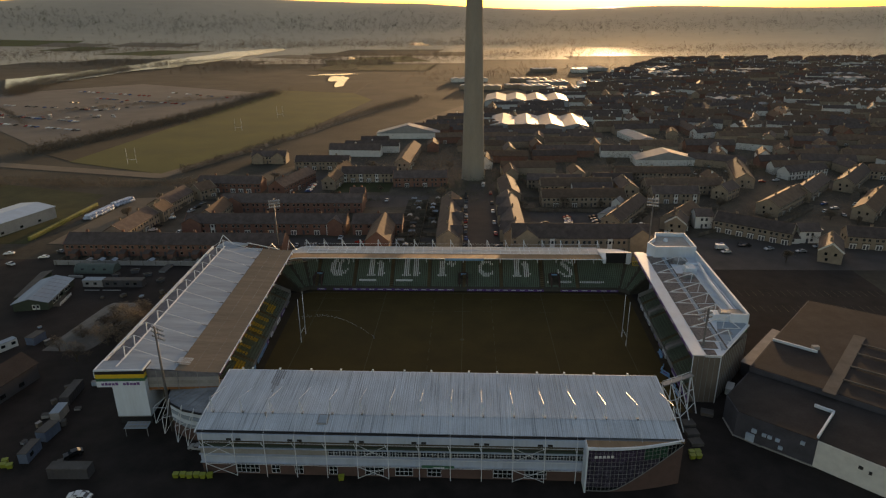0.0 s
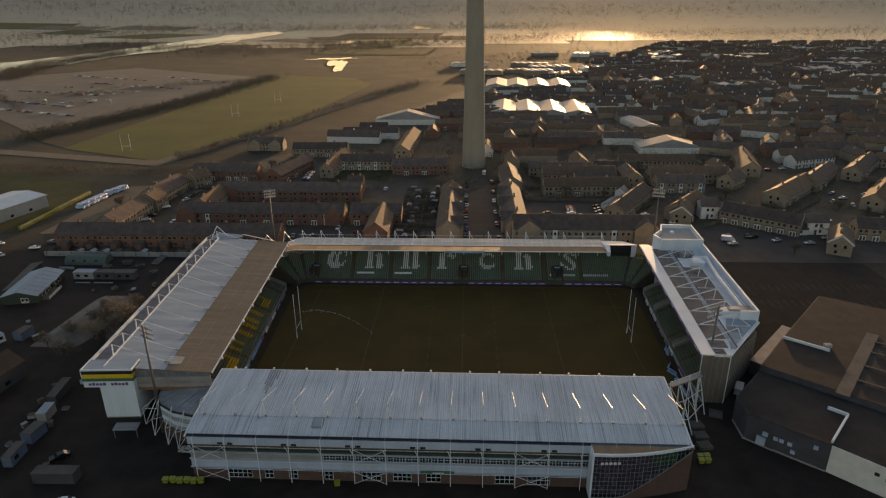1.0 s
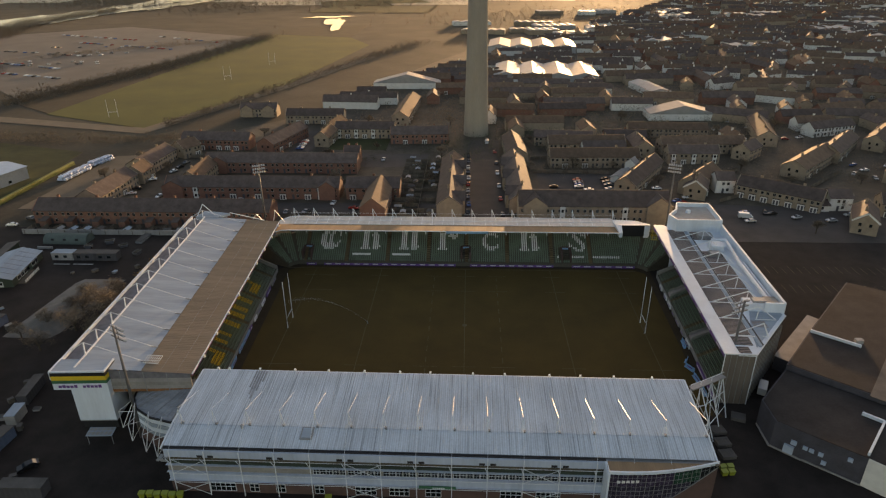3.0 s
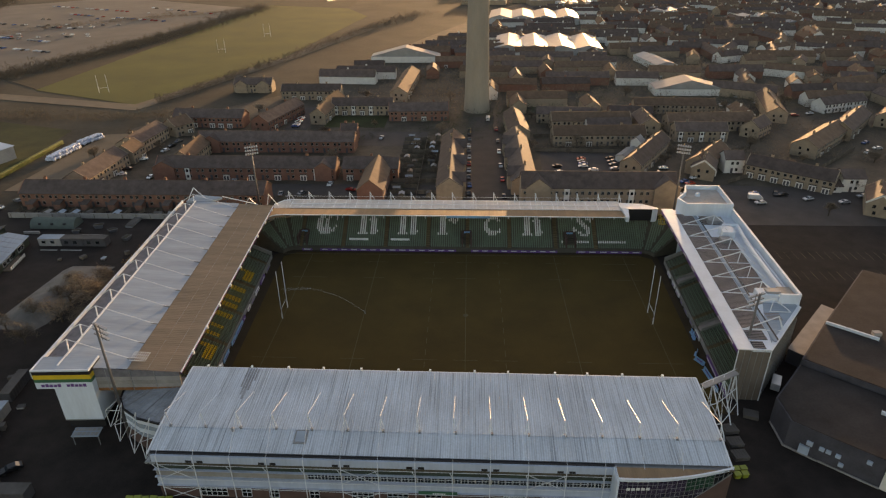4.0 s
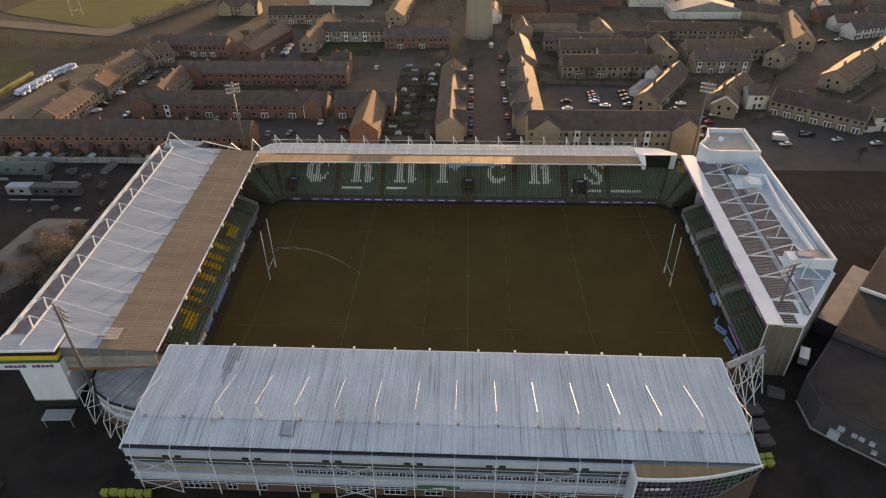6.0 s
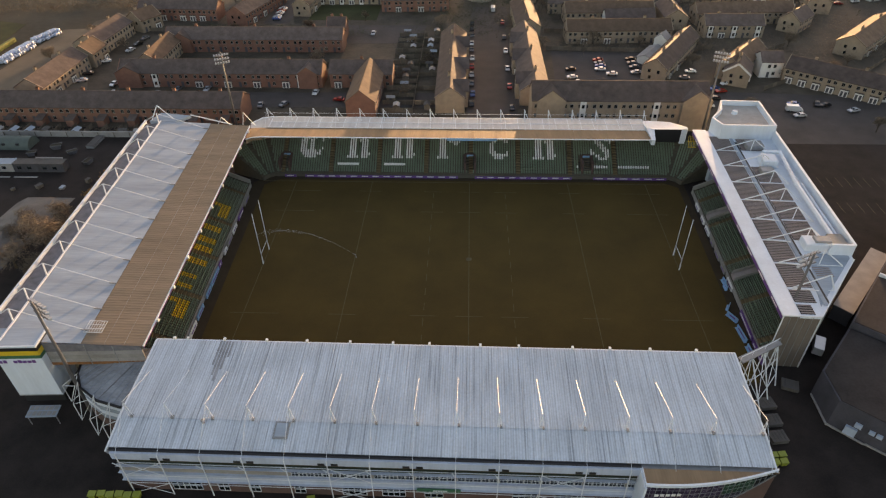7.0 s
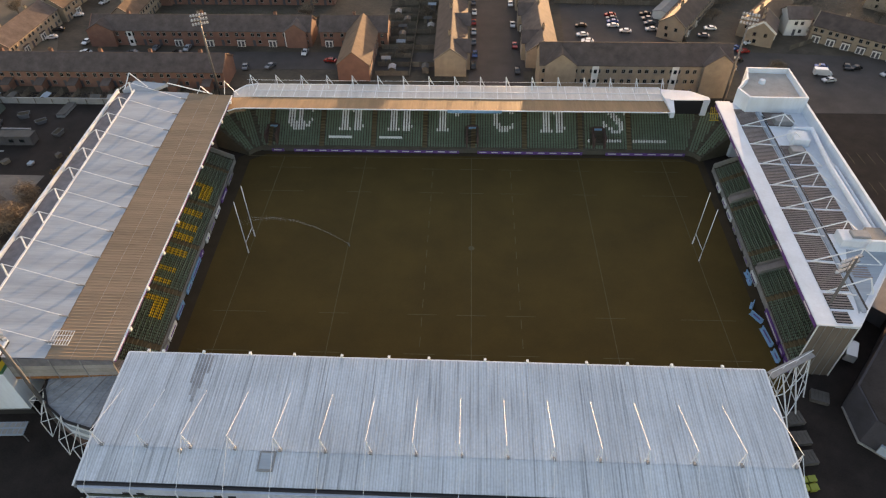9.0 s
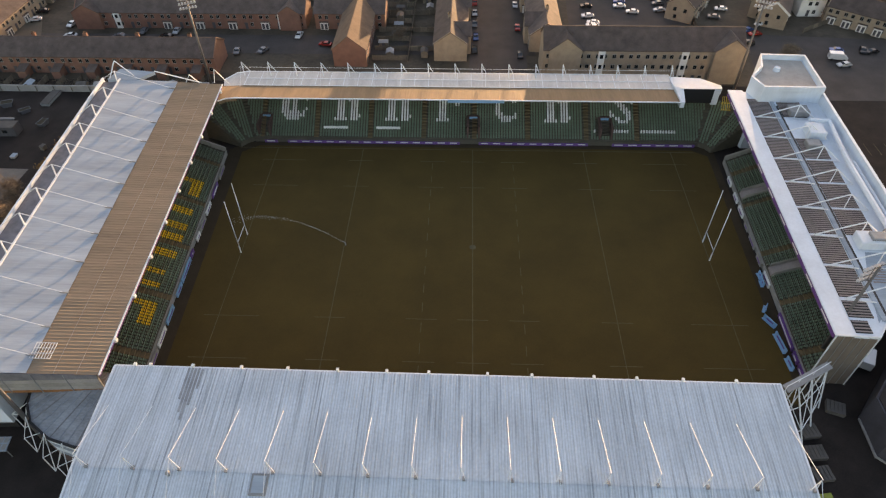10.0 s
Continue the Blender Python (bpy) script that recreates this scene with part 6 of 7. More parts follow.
thicket("valley_woods", [(-900, 1500, 150), (-500, 1300, 200), (-200, 1500, 250), (100, 1700, 250), (700, 1900, 300), (1300, 2000, 300)], 14, 5200, M_TWIG, "bare woodland of the valley", 7)
thicket("hill_woods", [(-2600, 2700, 500), (-1200, 3000, 500), (0, 3200, 500), (1500, 3000, 500), (2600, 2700, 500)], 22, 5200, M_EVER, "dark woods on the far hills", 8)
thicket("garden_bushes", [(-28, 262, 8), (-24, 300, 10), (-24, 330, 10)], 2.6, 420, M_EVER, "bushes in the back gardens", 9, 40, 0.55)
thicket("valley_woods", [(-2300, 1300, 350), (-1300, 1700, 450), (-900, 2300, 400), (-300, 2300, 350), (300, 2400, 350)], 17, 5200, M_TWIG, "bare woodland of the valley", 18)
thicket("garden_bushes", [(-170, 240.5, 3), (-120, 240.5, 3), (-85, 240.5, 3)], 2.4, 620, M_TWIG, "scrubby gardens of the terrace", 10, 36, 0.6)
thicket("garden_bushes", [(35, 318, 8), (120, 318, 14), (230, 300, 14)], 4.5, 900, M_TWIG, "shrubs between the houses", 11, 26, 0.7)
thicket("garden_bushes", [(80, 380, 14), (200, 400, 30), (260, 480, 40)], 6, 1500, M_TWIG, "shrubs between the houses", 12, 22, 0.75)

thicket("garden_bushes", [(-20, 345, 30), (60, 390, 50), (180, 420, 60), (320, 470, 80)], 5, 2600, M_EVER, "gardens and shrubs among the houses", 13)
thicket("garden_bushes", [(-60, 480, 30), (100, 480, 60), (300, 560, 90), (520, 640, 120)], 6, 2600, M_TWIG, "bare garden trees among the houses", 14)
thicket("valley_woods", [(0, 1050, 200), (500, 1250, 320), (1100, 1500, 420), (300, 1700, 500)], 10, 6000, M_TWIG, "bare woodland beyond the town", 22)
thicket("street_trees", [(-40, 420, 40), (120, 470, 90), (260, 600, 160), (420, 760, 220), (600, 1000, 300)], 9, 3600, M_TWIG, "bare trees among the far houses", 19, 16, 0.8)
thicket("street_trees", [(40, 345, 30), (140, 345, 50), (230, 320, 40)], 6, 700, M_TWIG, "bare trees between the houses", 20, 34, 0.6)
thicket("street_trees", [(100, 620, 80), (350, 760, 150), (700, 900, 200)], 8, 2200, M_TWIG, "bare trees among the far houses", 15)
thicket("garden_bushes", [(-135, 338, 8), (-90, 336, 10), (-50, 334, 8)], 3, 500, M_EVER, "hedges behind the terraces", 16, 36, 0.6)
thicket("garden_bushes", [(-130, 299, 5), (-90, 299, 5), (-50, 299, 5)], 2.6, 450, M_EVER, "back gardens between the terraces", 17, 36, 0.6)

# bare trees in the streets and gardens
trng = random.Random(77)
spots = [(-26, 270), (-20, 300), (-27, 318), (-16, 340), (30, 318), (48, 322), (70, 322), (84, 300), (92, 318), (112, 300), (118, 284), (134, 288), (146, 300), (150, 268), (176, 300), (186, 292), (128, 318), (112, 338), (148, 352), (178, 330), (205, 300), (212, 345), (236, 318), (66, 266), (78, 262), (90, 256), (128, 246), (150, 250), (-60, 300), (-72, 336), (-108, 336), (-136, 334), (-146, 312), (-172, 300), (-170, 330), (-50, 350), (-84, 374), (-120, 380), (34, 372), (66, 372), (100, 378), (140, 392), (180, 400), (220, 400), (44, 410), (92, 420), (-14, 404), (-66, 410)]
for k, (x, y) in enumerate(spots):
    tree(x + trng.uniform(-2, 2), y + trng.uniform(-2, 2), trng.uniform(6, 10), M_TWIG, 100 + k, 2000)
for k, (x, y, h) in enumerate(((-98, 188, 11), (-100, 203, 10), (-97, 212, 9), (-104, 198, 8))):
    tree(x, y, h, M_GOLD, 200 + k, 1500, "tree with the last golden autumn leaves")
for k, (x, y, h) in enumerate(((-114, 178, 10), (-121, 172, 9), (-106, 184, 11), (-119, 181, 8), (-125, 166, 7))):
    tree(x, y, h, M_TWIG, 300 + k, 900)


# ---- back gardens: board fences, sheds ----
def fence(x0, y0, x1, y1):
    f = thing("garden_fence", pose(x0, y0, 0.02, 0, 0, math.degrees(math.atan2(y1 - y0, x1 - x0))), "weathered board fence between back gardens", "fence", "garden fences")
    l = math.hypot(x1 - x0, y1 - y0)
    n = max(1, round(l / 2.4))
    for k in range(n + 1):
        bm = bmesh.new()
        box(bm, l * k / n - 0.06, l * k / n + 0.06, -0.06, 0.06, 0, 1.9)
        part("post", bm, M_FENCE, f)
    for k in range(n):
        bm = bmesh.new()
        prof = []
        for j in range(8):
            a = l * k / n + 0.07 + (l / n - 0.14) * j / 8
            e = (l / n - 0.14) / 8
            prof += [(a, 0.02), (a + e * 0.8, 0.0), (a + e * 0.8, 0.03)]
        prism(bm, prof + [(prof[-1][0], -0.03), (prof[0][0], -0.03)], 0.08, 1.75)
        part("panel", bm, M_FENCE, f)


def garden_shed(x, y, turn, mat):
    g = thing("garden_shed", pose(x, y, 0.02, 0, 0, turn), "small weathered garden shed", "shed", "garden sheds")
    bm = bmesh.new()
    v = loft(bm, [[(s * 1.4, -1.0, 0), (s * 1.4, -1.0, 1.9), (s * 1.4, 0, 2.35), (s * 1.4, 1.0, 1.9), (s * 1.4, 1.0, 0)] for s in (-1, 1)])
    bm.faces.new(v[0])
    bm.faces.new(v[1][::-1])
    part("wall", bm, M_FENCE, g)
    for s in (-1, 1):
        bm = bmesh.new()
        prism(bm, [(-1.55, s * 1.2), (1.55, s * 1.2), (1.55, 0), (-1.55, 0)][::s], [1.82, 1.82, 2.36, 2.36][::s], [1.9, 1.9, 2.44, 2.44][::s])
        part("roof", bm, mat, g)
    bm = bmesh.new()
    box(bm, -0.4, 0.4, -1.05, -0.99, 0.05, 1.75)
    part("door", bm, M_DARKBRICK, g)


for k in range(13):
    y = 256 + 6.2 * k
    fence(-33, y, -22.4, y + trng.uniform(-.3, .3))
    if k % 2:
        fence(-21.8, y, -14.6, y)
    if trng.random() < 0.75:
        garden_shed(-31.4 + trng.uniform(0, 7), y + 2.6, trng.choice((0, 90)), trng.choice((M_FELT2, M_PALEROOF, M_ROOFD, M_ROOF_L)))
    if trng.random() < 0.7:
        garden_shed(-19.5 + trng.uniform(0, 3), y + 3.2, trng.choice((0, 90)), trng.choice((M_FELT2, M_PALEROOF, M_ROOF_L)))
fence(-22.2, 255, -22.2, 334)
for k in range(14):
    fence(-130 + 5.6 * k, 287, -130 + 5.6 * k, 296)
    if trng.random() < 0.5:
        garden_shed(-127 + 5.6 * k, 294.4, 0, trng.choice((M_FELT2, M_PALEROOF, M_ROOFD)))
fence(-131, 297.2, -52, 297.2)
for k in range(18):
    fence(-170 + 5.22 * k, 236.4, -170 + 5.22 * k, 243.2)
    if trng.random() < 0.5:
        garden_shed(-167.4 + 5.22 * k, 238.2, trng.choice((0, 90)), trng.choice((M_FELT2, M_PALEROOF, M_ROOF_L, M_ROOFD)))
for x0, y0, x1, y1 in ((29, 315, 70, 313), (26, 262, 26, 310), (70, 270, 72, 312), (84, 312, 98, 318), (104, 276, 118, 285), (-146, 336, -100, 337), (-98, 336, -76, 336), (30, 336, 80, 337), (110, 306, 128, 320), (150, 294, 176, 318)):
    fence(x0, y0, x1, y1)

frng = random.Random(21)
for k in range(26):
    x, y = frng.uniform(-1900, -60), frng.uniform(960, 2300)
    if -860 < x < -520 and y < 2400:
        x += 420 if x > -690 else -420
    w, d, a = frng.uniform(110, 300), frng.uniform(90, 240), frng.uniform(-25, 25)
    m = pose(x, y, 0, 0, 0, a)
    n = 6
    bm = bmesh.new()
    loft(bm, [[(*(m @ Vector((w * (i / n - 0.5), d * (j / n - 0.5), 0))).xy, 0) for i in range(n + 1)] for j in range(n + 1)])
    for v in bm.verts:
        v.co.z = ground_height(v.co.x, v.co.y) + 0.5 + 0.01 * k
    setting("ground_meadow_%d" % k, bm, frng.choice((M_FIELD, M_SCRUB, M_PATH, M_MEADOW)), "distant winter meadow in the valley", "field")
    c = [m @ Vector((sx * w / 2, sy * d / 2, 0)) for sx, sy in ((-1, -1), (1, -1), (1, 1), (-1, 1))]
    thicket("hedgerow", [(p.x, p.y, 5) for p in c], 7, 240, M_TWIG, "bare hedge round a distant meadow", 40 + k)

# ---- vehicles ----
def car_meshes(paint):
    bm = bmesh.new()
    prof = [(-2.1, 0.35), (-2.15, 0.75), (-1.9, 0.9), (-1.0, 0.98), (-0.45, 1.42), (0.9, 1.45), (1.6, 1.0), (2.05, 0.92), (2.12, 0.4)]
    rows = [[(x, s * w * (0.82 if z > 1.1 else 1.0), z) for x, z in prof] for s, w in ((-1, 0.86), (1, 0.86))]
    v = loft(bm, rows)
    bm.faces.new(v[0])
    bm.faces.new(v[1][::-1])
    bm.faces.new((v[0][0], v[0][-1], v[1][-1], v[1][0]))
    bmesh.ops.bevel(bm, geom=bm.edges[:], offset=0.06, segments=1, affect="EDGES")
    body = mesh_of("body", bm, paint)
    bm = bmesh.new()
    prism(bm, [(-0.98, -0.72), (-0.5, -0.7), (-0.5, 0.7), (-0.98, 0.72)], [1.0, 1.43, 1.43, 1.0], [1.03, 1.46, 1.46, 1.03])
    prism(bm, [(0.95, -0.7), (1.55, -0.72), (1.55, 0.72), (0.95, 0.7)], [1.44, 1.04, 1.04, 1.44], [1.47, 1.07, 1.07, 1.47])
    for s in (-1, 1):
        beam(bm, (-0.5, s * 0.79, 1.2), (1.0, s * 0.79, 1.2), 0.06, 0.3)
    glass = mesh_of("glass", bm, M_GLASS)
    bm = bmesh.new()
    tube(bm, (0, -0.12, 0), (0, 0.12, 0), 0.32, 0.32, 12)
    wheel = mesh_of("wheel", bm, M_TYRE)
    return body, glass, wheel


CAR_ME = [car_meshes(p) for p in CAR_PAINTS]
CAR_NAMES = ("white", "silver", "black", "red", "blue", "grey")


def car(x, y, turn, k):
    c = thing("car", pose(x, y, 0.06, 0, 0, turn), "parked %s hatchback car" % CAR_NAMES[k], "car", "parked cars")
    body, glass, wheel = CAR_ME[k]
    b = piece("body", body, c, pose(0, 0, 0))
    piece("glass", glass, c, pose(0, 0, 0))
    for wx in (-1.3, 1.3):
        for wy in (-0.78, 0.78):
            piece("wheel", wheel, c, pose(wx, wy, 0.32))


spots = [(36.6, 293.5, 0), (36.2, 286, 4), (36.8, 279, -4), (48, 293.7, 2), (51.7, 289.3, -6), (61.1, 290.8, 3), (109.6, 263.6, -12), (108.4, 254.8, 10), (117.7, 263.8, 70), (86.3, 276.5, 30), (-149.8, 299.7, 20), (-151, 287, 15), (-150.4, 280.6, 20), (-136.3, 277.5, 80), (-110.2, 273, 85), (-99.4, 273.2, 88), (-76, 260.1, 95), (-67.9, 260.8, 60), (-58.5, 270.8, 85), (-64, 334, 88), (-45, 333, 88)]
for k in range(11):
    spots.append((-1.6 + rng.uniform(-.2, .2), 262 + 8.5 * k + rng.uniform(-1, 1), 90))
    if k % 2 == 0:
        spots.append((12.2, 258 + 9 * k + rng.uniform(-2, 2), 90))
for k in range(2):
    spots.append((37 + rng.uniform(-.4, .4), 278 + 3.1 * k, rng.uniform(-6, 6)))
for k in range(3):
    spots.append((48.5, 297 + 3.0 * k, rng.uniform(-6, 6)))
    spots.append((61.5, 296 + 4.0 * k, rng.uniform(-10, 10)))
for k in range(3):
    spots.append((-132 + 15 * k + rng.uniform(-2, 2), 269.5, rng.uniform(-4, 4)))
for k in range(3):
    spots.append((-145 + 0.3 * k, 312 + 7 * k, 65))
for x, y in ((-205, 240), (-198, 248), (-189, 236), (-180, 244), (-177, 251), (-192, 214), (-49, 265), (120, 263), (128, 259), (140, 256), (150, 262), (80, 262), (84, 268), (88, 274), (92, 281), (-82, 104), (66, 250), (78, 286), (82, 292)):
    spots.append((x, y, rng.uniform(-25, 25)))
for k in range(34):
    spots.append((rng.uniform(120, 230), rng.uniform(280, 420), rng.uniform(0, 180)))
for k in range(38):
    spots.append((-420 + rng.uniform(-60, 60), 640 + rng.choice((0, 16, 60, 76, 120)) + rng.uniform(-3, 3), rng.uniform(-10, 10)))
for k in range(6):
    spots.append((-93 + rng.uniform(-.3, .3), 352 + 3.0 * k, rng.uniform(-5, 5)))
for k in range(4):
    spots.append((-33 + 2.8 * k, 395 + rng.uniform(-2, 2), 80))
for x, y, a in spots:
    car(x, y, a, rng.choice((0, 0, 0, 0, 1, 1, 1, 5, 5, 2, 2, 4, 3)))


# rows of cars on the far overflow car park, too many and too small to count
lot = random.Random(64)
vs, fs, paints = [], [], []
for x0, y0, x1, y1, n in ((-470, 606, -350, 560, 26), (-520, 668, -380, 610, 30), (-560, 742, -400, 690, 24), (-470, 800, -330, 740, 26), (-540, 880, -360, 800, 22), (-400, 860, -300, 800, 16)):
    for k in range(n):
        if lot.random() < 0.35:
            continue
        t = (k + 0.5) / n
        m = pose(x0 + (x1 - x0) * t, y0 + (y1 - y0) * t, 0.1, 0, 0, 64 + lot.uniform(-5, 5))
        b = len(vs)
        for z, a, e, w in ((0.3, -2.1, 2.1, 0.85), (0.95, -2.15, 2.1, 0.85), (1.45, -0.6, 1.0, 0.65)):
            vs += [m @ Vector(v) for v in ((a, -w, z), (e, -w, z), (e, w, z), (a, w, z))]
        for r in (0, 4):
            fs += [(b + r + i, b + r + (i + 1) % 4, b + r + 4 + (i + 1) % 4, b + r + 4 + i) for i in range(4)]
        fs.append((b + 8, b + 9, b + 10, b + 11))
        paints += [lot.randrange(6)] * 9
far_cars = tagged(fast_mesh("parked_cars", vs, fs, CAR_PAINTS[0], None, "rows of small parked cars on the gravel lot", "stuff"), category="cars")
for mt in CAR_PAINTS[1:]:
    far_cars.data.materials.append(mt)
far_cars.data.polygons.foreach_set("material_index", paints)


# ---- big flat-roofed building beside the stadium ----
hall = thing("leisure_hall", pose(85, 140, 0), "large flat-roofed brown hall with white parapets", "building")
LOW = [(-21.8, -3.3), (-21.8, -10.3), (-17.0, -14.4), (-8.6, -21.0), (-3.6, -25.5), (18, -46), (36, -32), (1.2, -2.4), (-11.8, 8.0)]
UP = [(-11.6, 8.3), (1.4, -2.2), (36.2, -31.8), (75, -5), (62, 26), (24.2, 50.3), (0.6, 23.0)]
for plan, mid, z in ((LOW, (3, -18), 6.6), (UP, (24, 10), 7.9)):
    bm = bmesh.new()
    prism(bm, plan, 0, z)
    part("wall", bm, M_BLUESLATE, hall)
    bm = bmesh.new()
    prism(bm, [(x + (mid[0] - x) * 0.012, y + (mid[1] - y) * 0.012) for x, y in plan], z + 0.01, z + 0.15)
    part("roof", bm, M_FELT, hall)
for p, q, z in (((0.6, 22.6), (9.5, 15.7), 7.9), ((0.2, -10.6), (-8.3, -20.2), 6.6), ((0.2, -10.6), (-2.9, -7.9), 6.6)):
    bm = bmesh.new()
    beam(bm, (*p, z + 0.5), (*q, z + 0.5), 0.5, 0.9)
    part("parapet", bm, M_WHITE, hall)
for p, q in zip(LOW[:3], LOW[1:4]):
    bm = bmesh.new()
    d = (Vector(q) - Vector(p)).normalized() * 0.3
    beam(bm, (p[0] - d.y * 0.8 - 0.3, p[1] - 0.3, 0.25), (q[0] - 0.3, q[1] - 0.4, 0.25), 0.35)
    part("kerb", bm, M_PALEROOF, hall)
p, q = Vector((-8.6, -21.0)), Vector((14, -42.2))
nrm = Vector((q.y - p.y, p.x - q.x)).normalized()
bm = bmesh.new()
prism(bm, [tuple(v) for v in (p + nrm * 0.05, q + nrm * 0.05, q + nrm * 0.25, p + nrm * 0.25)], 0, 6.8)
side = part("white_wall", bm, M_RENDER, hall, "white rendered end wall")
for t, z, w in ((0.28, 4.6, 0.9), (0.34, 4.2, 0.6), (0.55, 2.6, 1.4)):
    c = p + (q - p) * t + nrm * 0.3
    bm = bmesh.new()
    box(bm, -w / 2, w / 2, -0.06, 0.06, z - 0.4, z + 0.4, pose(c.x, c.y, 0, 0, 0, math.degrees(math.atan2(q.y - p.y, q.x - p.x))))
    part("vent", bm, M_VOID_SHADE, side)
# pale door and small windows in the long grey wall
p, q = Vector((-21.8, -10.3)), Vector((-8.6, -21.0))
nrm = Vector((q.y - p.y, p.x - q.x)).normalized()
for t, z, w, hh in ((0.21, 1.2, 1.9, 2.2), (0.25, 3.4, 1.1, 0.9), (0.38, 3.3, 0.9, 0.7), (0.45, 3.3, 0.9, 0.7), (0.55, 3.3, 0.9, 0.7), (0.60, 1.6, 0.9, 0.7), (0.84, 4.9, 0.9, 0.7)):
    c = p + (q - p) * t + nrm * (0.12 if 0.3 < t < 0.7 else 0.1)
    bm = bmesh.new()
    box(bm, -w / 2, w / 2, -0.5, 0.06, z - hh / 2, z + hh / 2, pose(c.x, c.y, 0, 0, 0, math.degrees(math.atan2(q.y - p.y, q.x - p.x))))
    part("wall_panel", bm, M_BLUEROOF, hall, "pale blue door or shutter")
bm = bmesh.new()
prism(bm, [(0.9, -3.4), (3.2, -5.2), (27.5, 24.6), (25.2, 26.4)], 8.06, 8.22)
part("roof_walkway", bm, M_FELT2, hall, "pale felt strip across the roof")
for x, y in ((8.8, 2.0), (14.2, 8.6), (19.8, 15.4), (24, 20.6)):
    bm = bmesh.new()
    beam(bm, (x, y, 8.3), (x + 7.2, y - 5.6, 8.3), 0.5, 0.4)
    part("roof_kerb", bm, M_FELT2, hall)
bm = bmesh.new()
box(bm, 9.2, 11.0, 17.4, 18.6, 8.06, 9.0)
part("roof_unit", bm, M_PALEROOF, hall)
annexe = thing("annexe", pose(85, 166, 0), "long low pale-roofed annexe", "building")
bm = bmesh.new()
prism(bm, [(-9.4, -8.2), (-6.8, -11.0), (10.4, 8.8), (8.0, 11.6)], 0, 3.8)
part("wall", bm, M_DARKBRICK, annexe)
bm = bmesh.new()
prism(bm, [(-9.6, -8.2), (-6.8, -11.3), (10.8, 8.8), (8.0, 11.9)], 3.81, 4.0)
part("roof", bm, M_PALEROOF, annexe)


# ---- left yard: hut, portable cabins, nissen hut, stores ----
def hut(x, y, l, w, turn, eave, ridge, wall, roof, name, label):
    h = thing(name, pose(x, y, 0, 0, 0, turn), label, "hut", "yard buildings")
    bm = bmesh.new()
    a, b = l / 2, w / 2
    rows = [[(s * a, -b, 0), (s * a, -b, eave), (s * a, 0, ridge), (s * a, b, eave), (s * a, b, 0)] for s in (-1, 1)]
    v = loft(bm, rows)
    bm.faces.new(v[0])
    bm.faces.new(v[1][::-1])
    part("wall", bm, wall, h)
    for s in (-1, 1):
        bm = bmesh.new()
        prism(bm, [(-a - .4, s * (b + .4)), (a + .4, s * (b + .4)), (a + .4, 0), (-a - .4, 0)][::s], [eave - .1, eave - .1, ridge, ridge][::s], [eave + .05, eave + .05, ridge + .15, ridge + .15][::s])
        part("roof", bm, roof, h)
    for k in range(3):
        bm = bmesh.new()
        box(bm, -a * 0.5 + k * a * 0.5 - 0.8, -a * 0.5 + k * a * 0.5 + 0.8, -b - 0.06, -b + 0.02, 0.9, 2.0)
        part("window", bm, M_GLASS, h)
    bm = bmesh.new()
    box(bm, a - 0.02, a + 0.06, -1.1, 1.1, 0.3, 2.2)
    part("door", bm, M_RENDER, h, "white double door")
    return h


club = hut(-154.1, 204.4, 21.4, 11.6, 99.7, 2.8, 4.4, M_OLIVE, M_ROOF_L, "club_hut", "dark timber clubhouse with a pale grey roof")
for j in range(1, 7):
    bm = bmesh.new()
    box(bm, -10.9 + 3.1 * j, -10.8 + 3.1 * j, -6.0, 0, 0, 0.06, Matrix.Translation((0, 0, 4.58)) @ Matrix.Rotation(math.atan2(1.6, 5.8), 4, "X"))
    part("roof_seam", bm, M_GREY, club)
for j in range(2):
    bm = bmesh.new()
    box(bm, -10.80, -10.72, -2.9 + 1.3 * j, -1.8 + 1.3 * j, 0.3, 2.1)
    leaf = part("door", bm, M_RENDER, club, "white glazed double door")
    bm = bmesh.new()
    box(bm, -10.83, -10.802, -2.7 + 1.3 * j, -2.0 + 1.3 * j, 0.9, 1.9)
    part("pane", bm, M_GLASS, leaf)
for x in (-6.5, -4.2, -1.9, 3.6, 6.0):
    bm = bmesh.new()
    box(bm, x - 0.9, x + 0.9, -5.90, -5.82, 0.7, 2.3)
    win = part("window", bm, M_RENDER, club, "white-framed window")
    for k in (0, 1):
        bm = bmesh.new()
        box(bm, x - 0.75 + 0.8 * k, x - 0.05 + 0.8 * k, -5.93, -5.902, 0.85, 2.15)
        part("pane", bm, M_GLASS, win)
bm = bmesh.new()
box(bm, -8.8, 1.2, -8.6, -5.95, 0, 0.35)
deck = part("deck", bm, M_FENCE, club, "low timber deck beside the wall")
for k in range(9):
    bm = bmesh.new()
    box(bm, -8.7 + 1.1 * k, -7.9 + 1.1 * k, -8.62, -8.55, 0.36, 1.3)
    part("screen_panel", bm, M_RENDER, deck, "white deck screen")
bm = bmesh.new()
prism(bm, [(-4, 5.9), (20.5, 5.9), (20.5, 9.6), (-4, 8.0)], 0, [2.9, 2.9, 2.3, 2.3])
part("lean_to", bm, M_OLIVE, club)
bm = bmesh.new()
prism(bm, [(-4.3, 6.25), (21, 5.4), (21, 10.0), (-4.3, 8.4)], [2.9, 2.9, 2.3, 2.3], [3.02, 3.02, 2.42, 2.42])
part("lean_to_roof", bm, M_FELT2, club, "weathered grey sheet roof of the lean-to")
nissen = thing("nissen_hut", pose(-149.3, 230.6, 0), "green arched nissen hut", "hut", "yard buildings")
bm = bmesh.new()
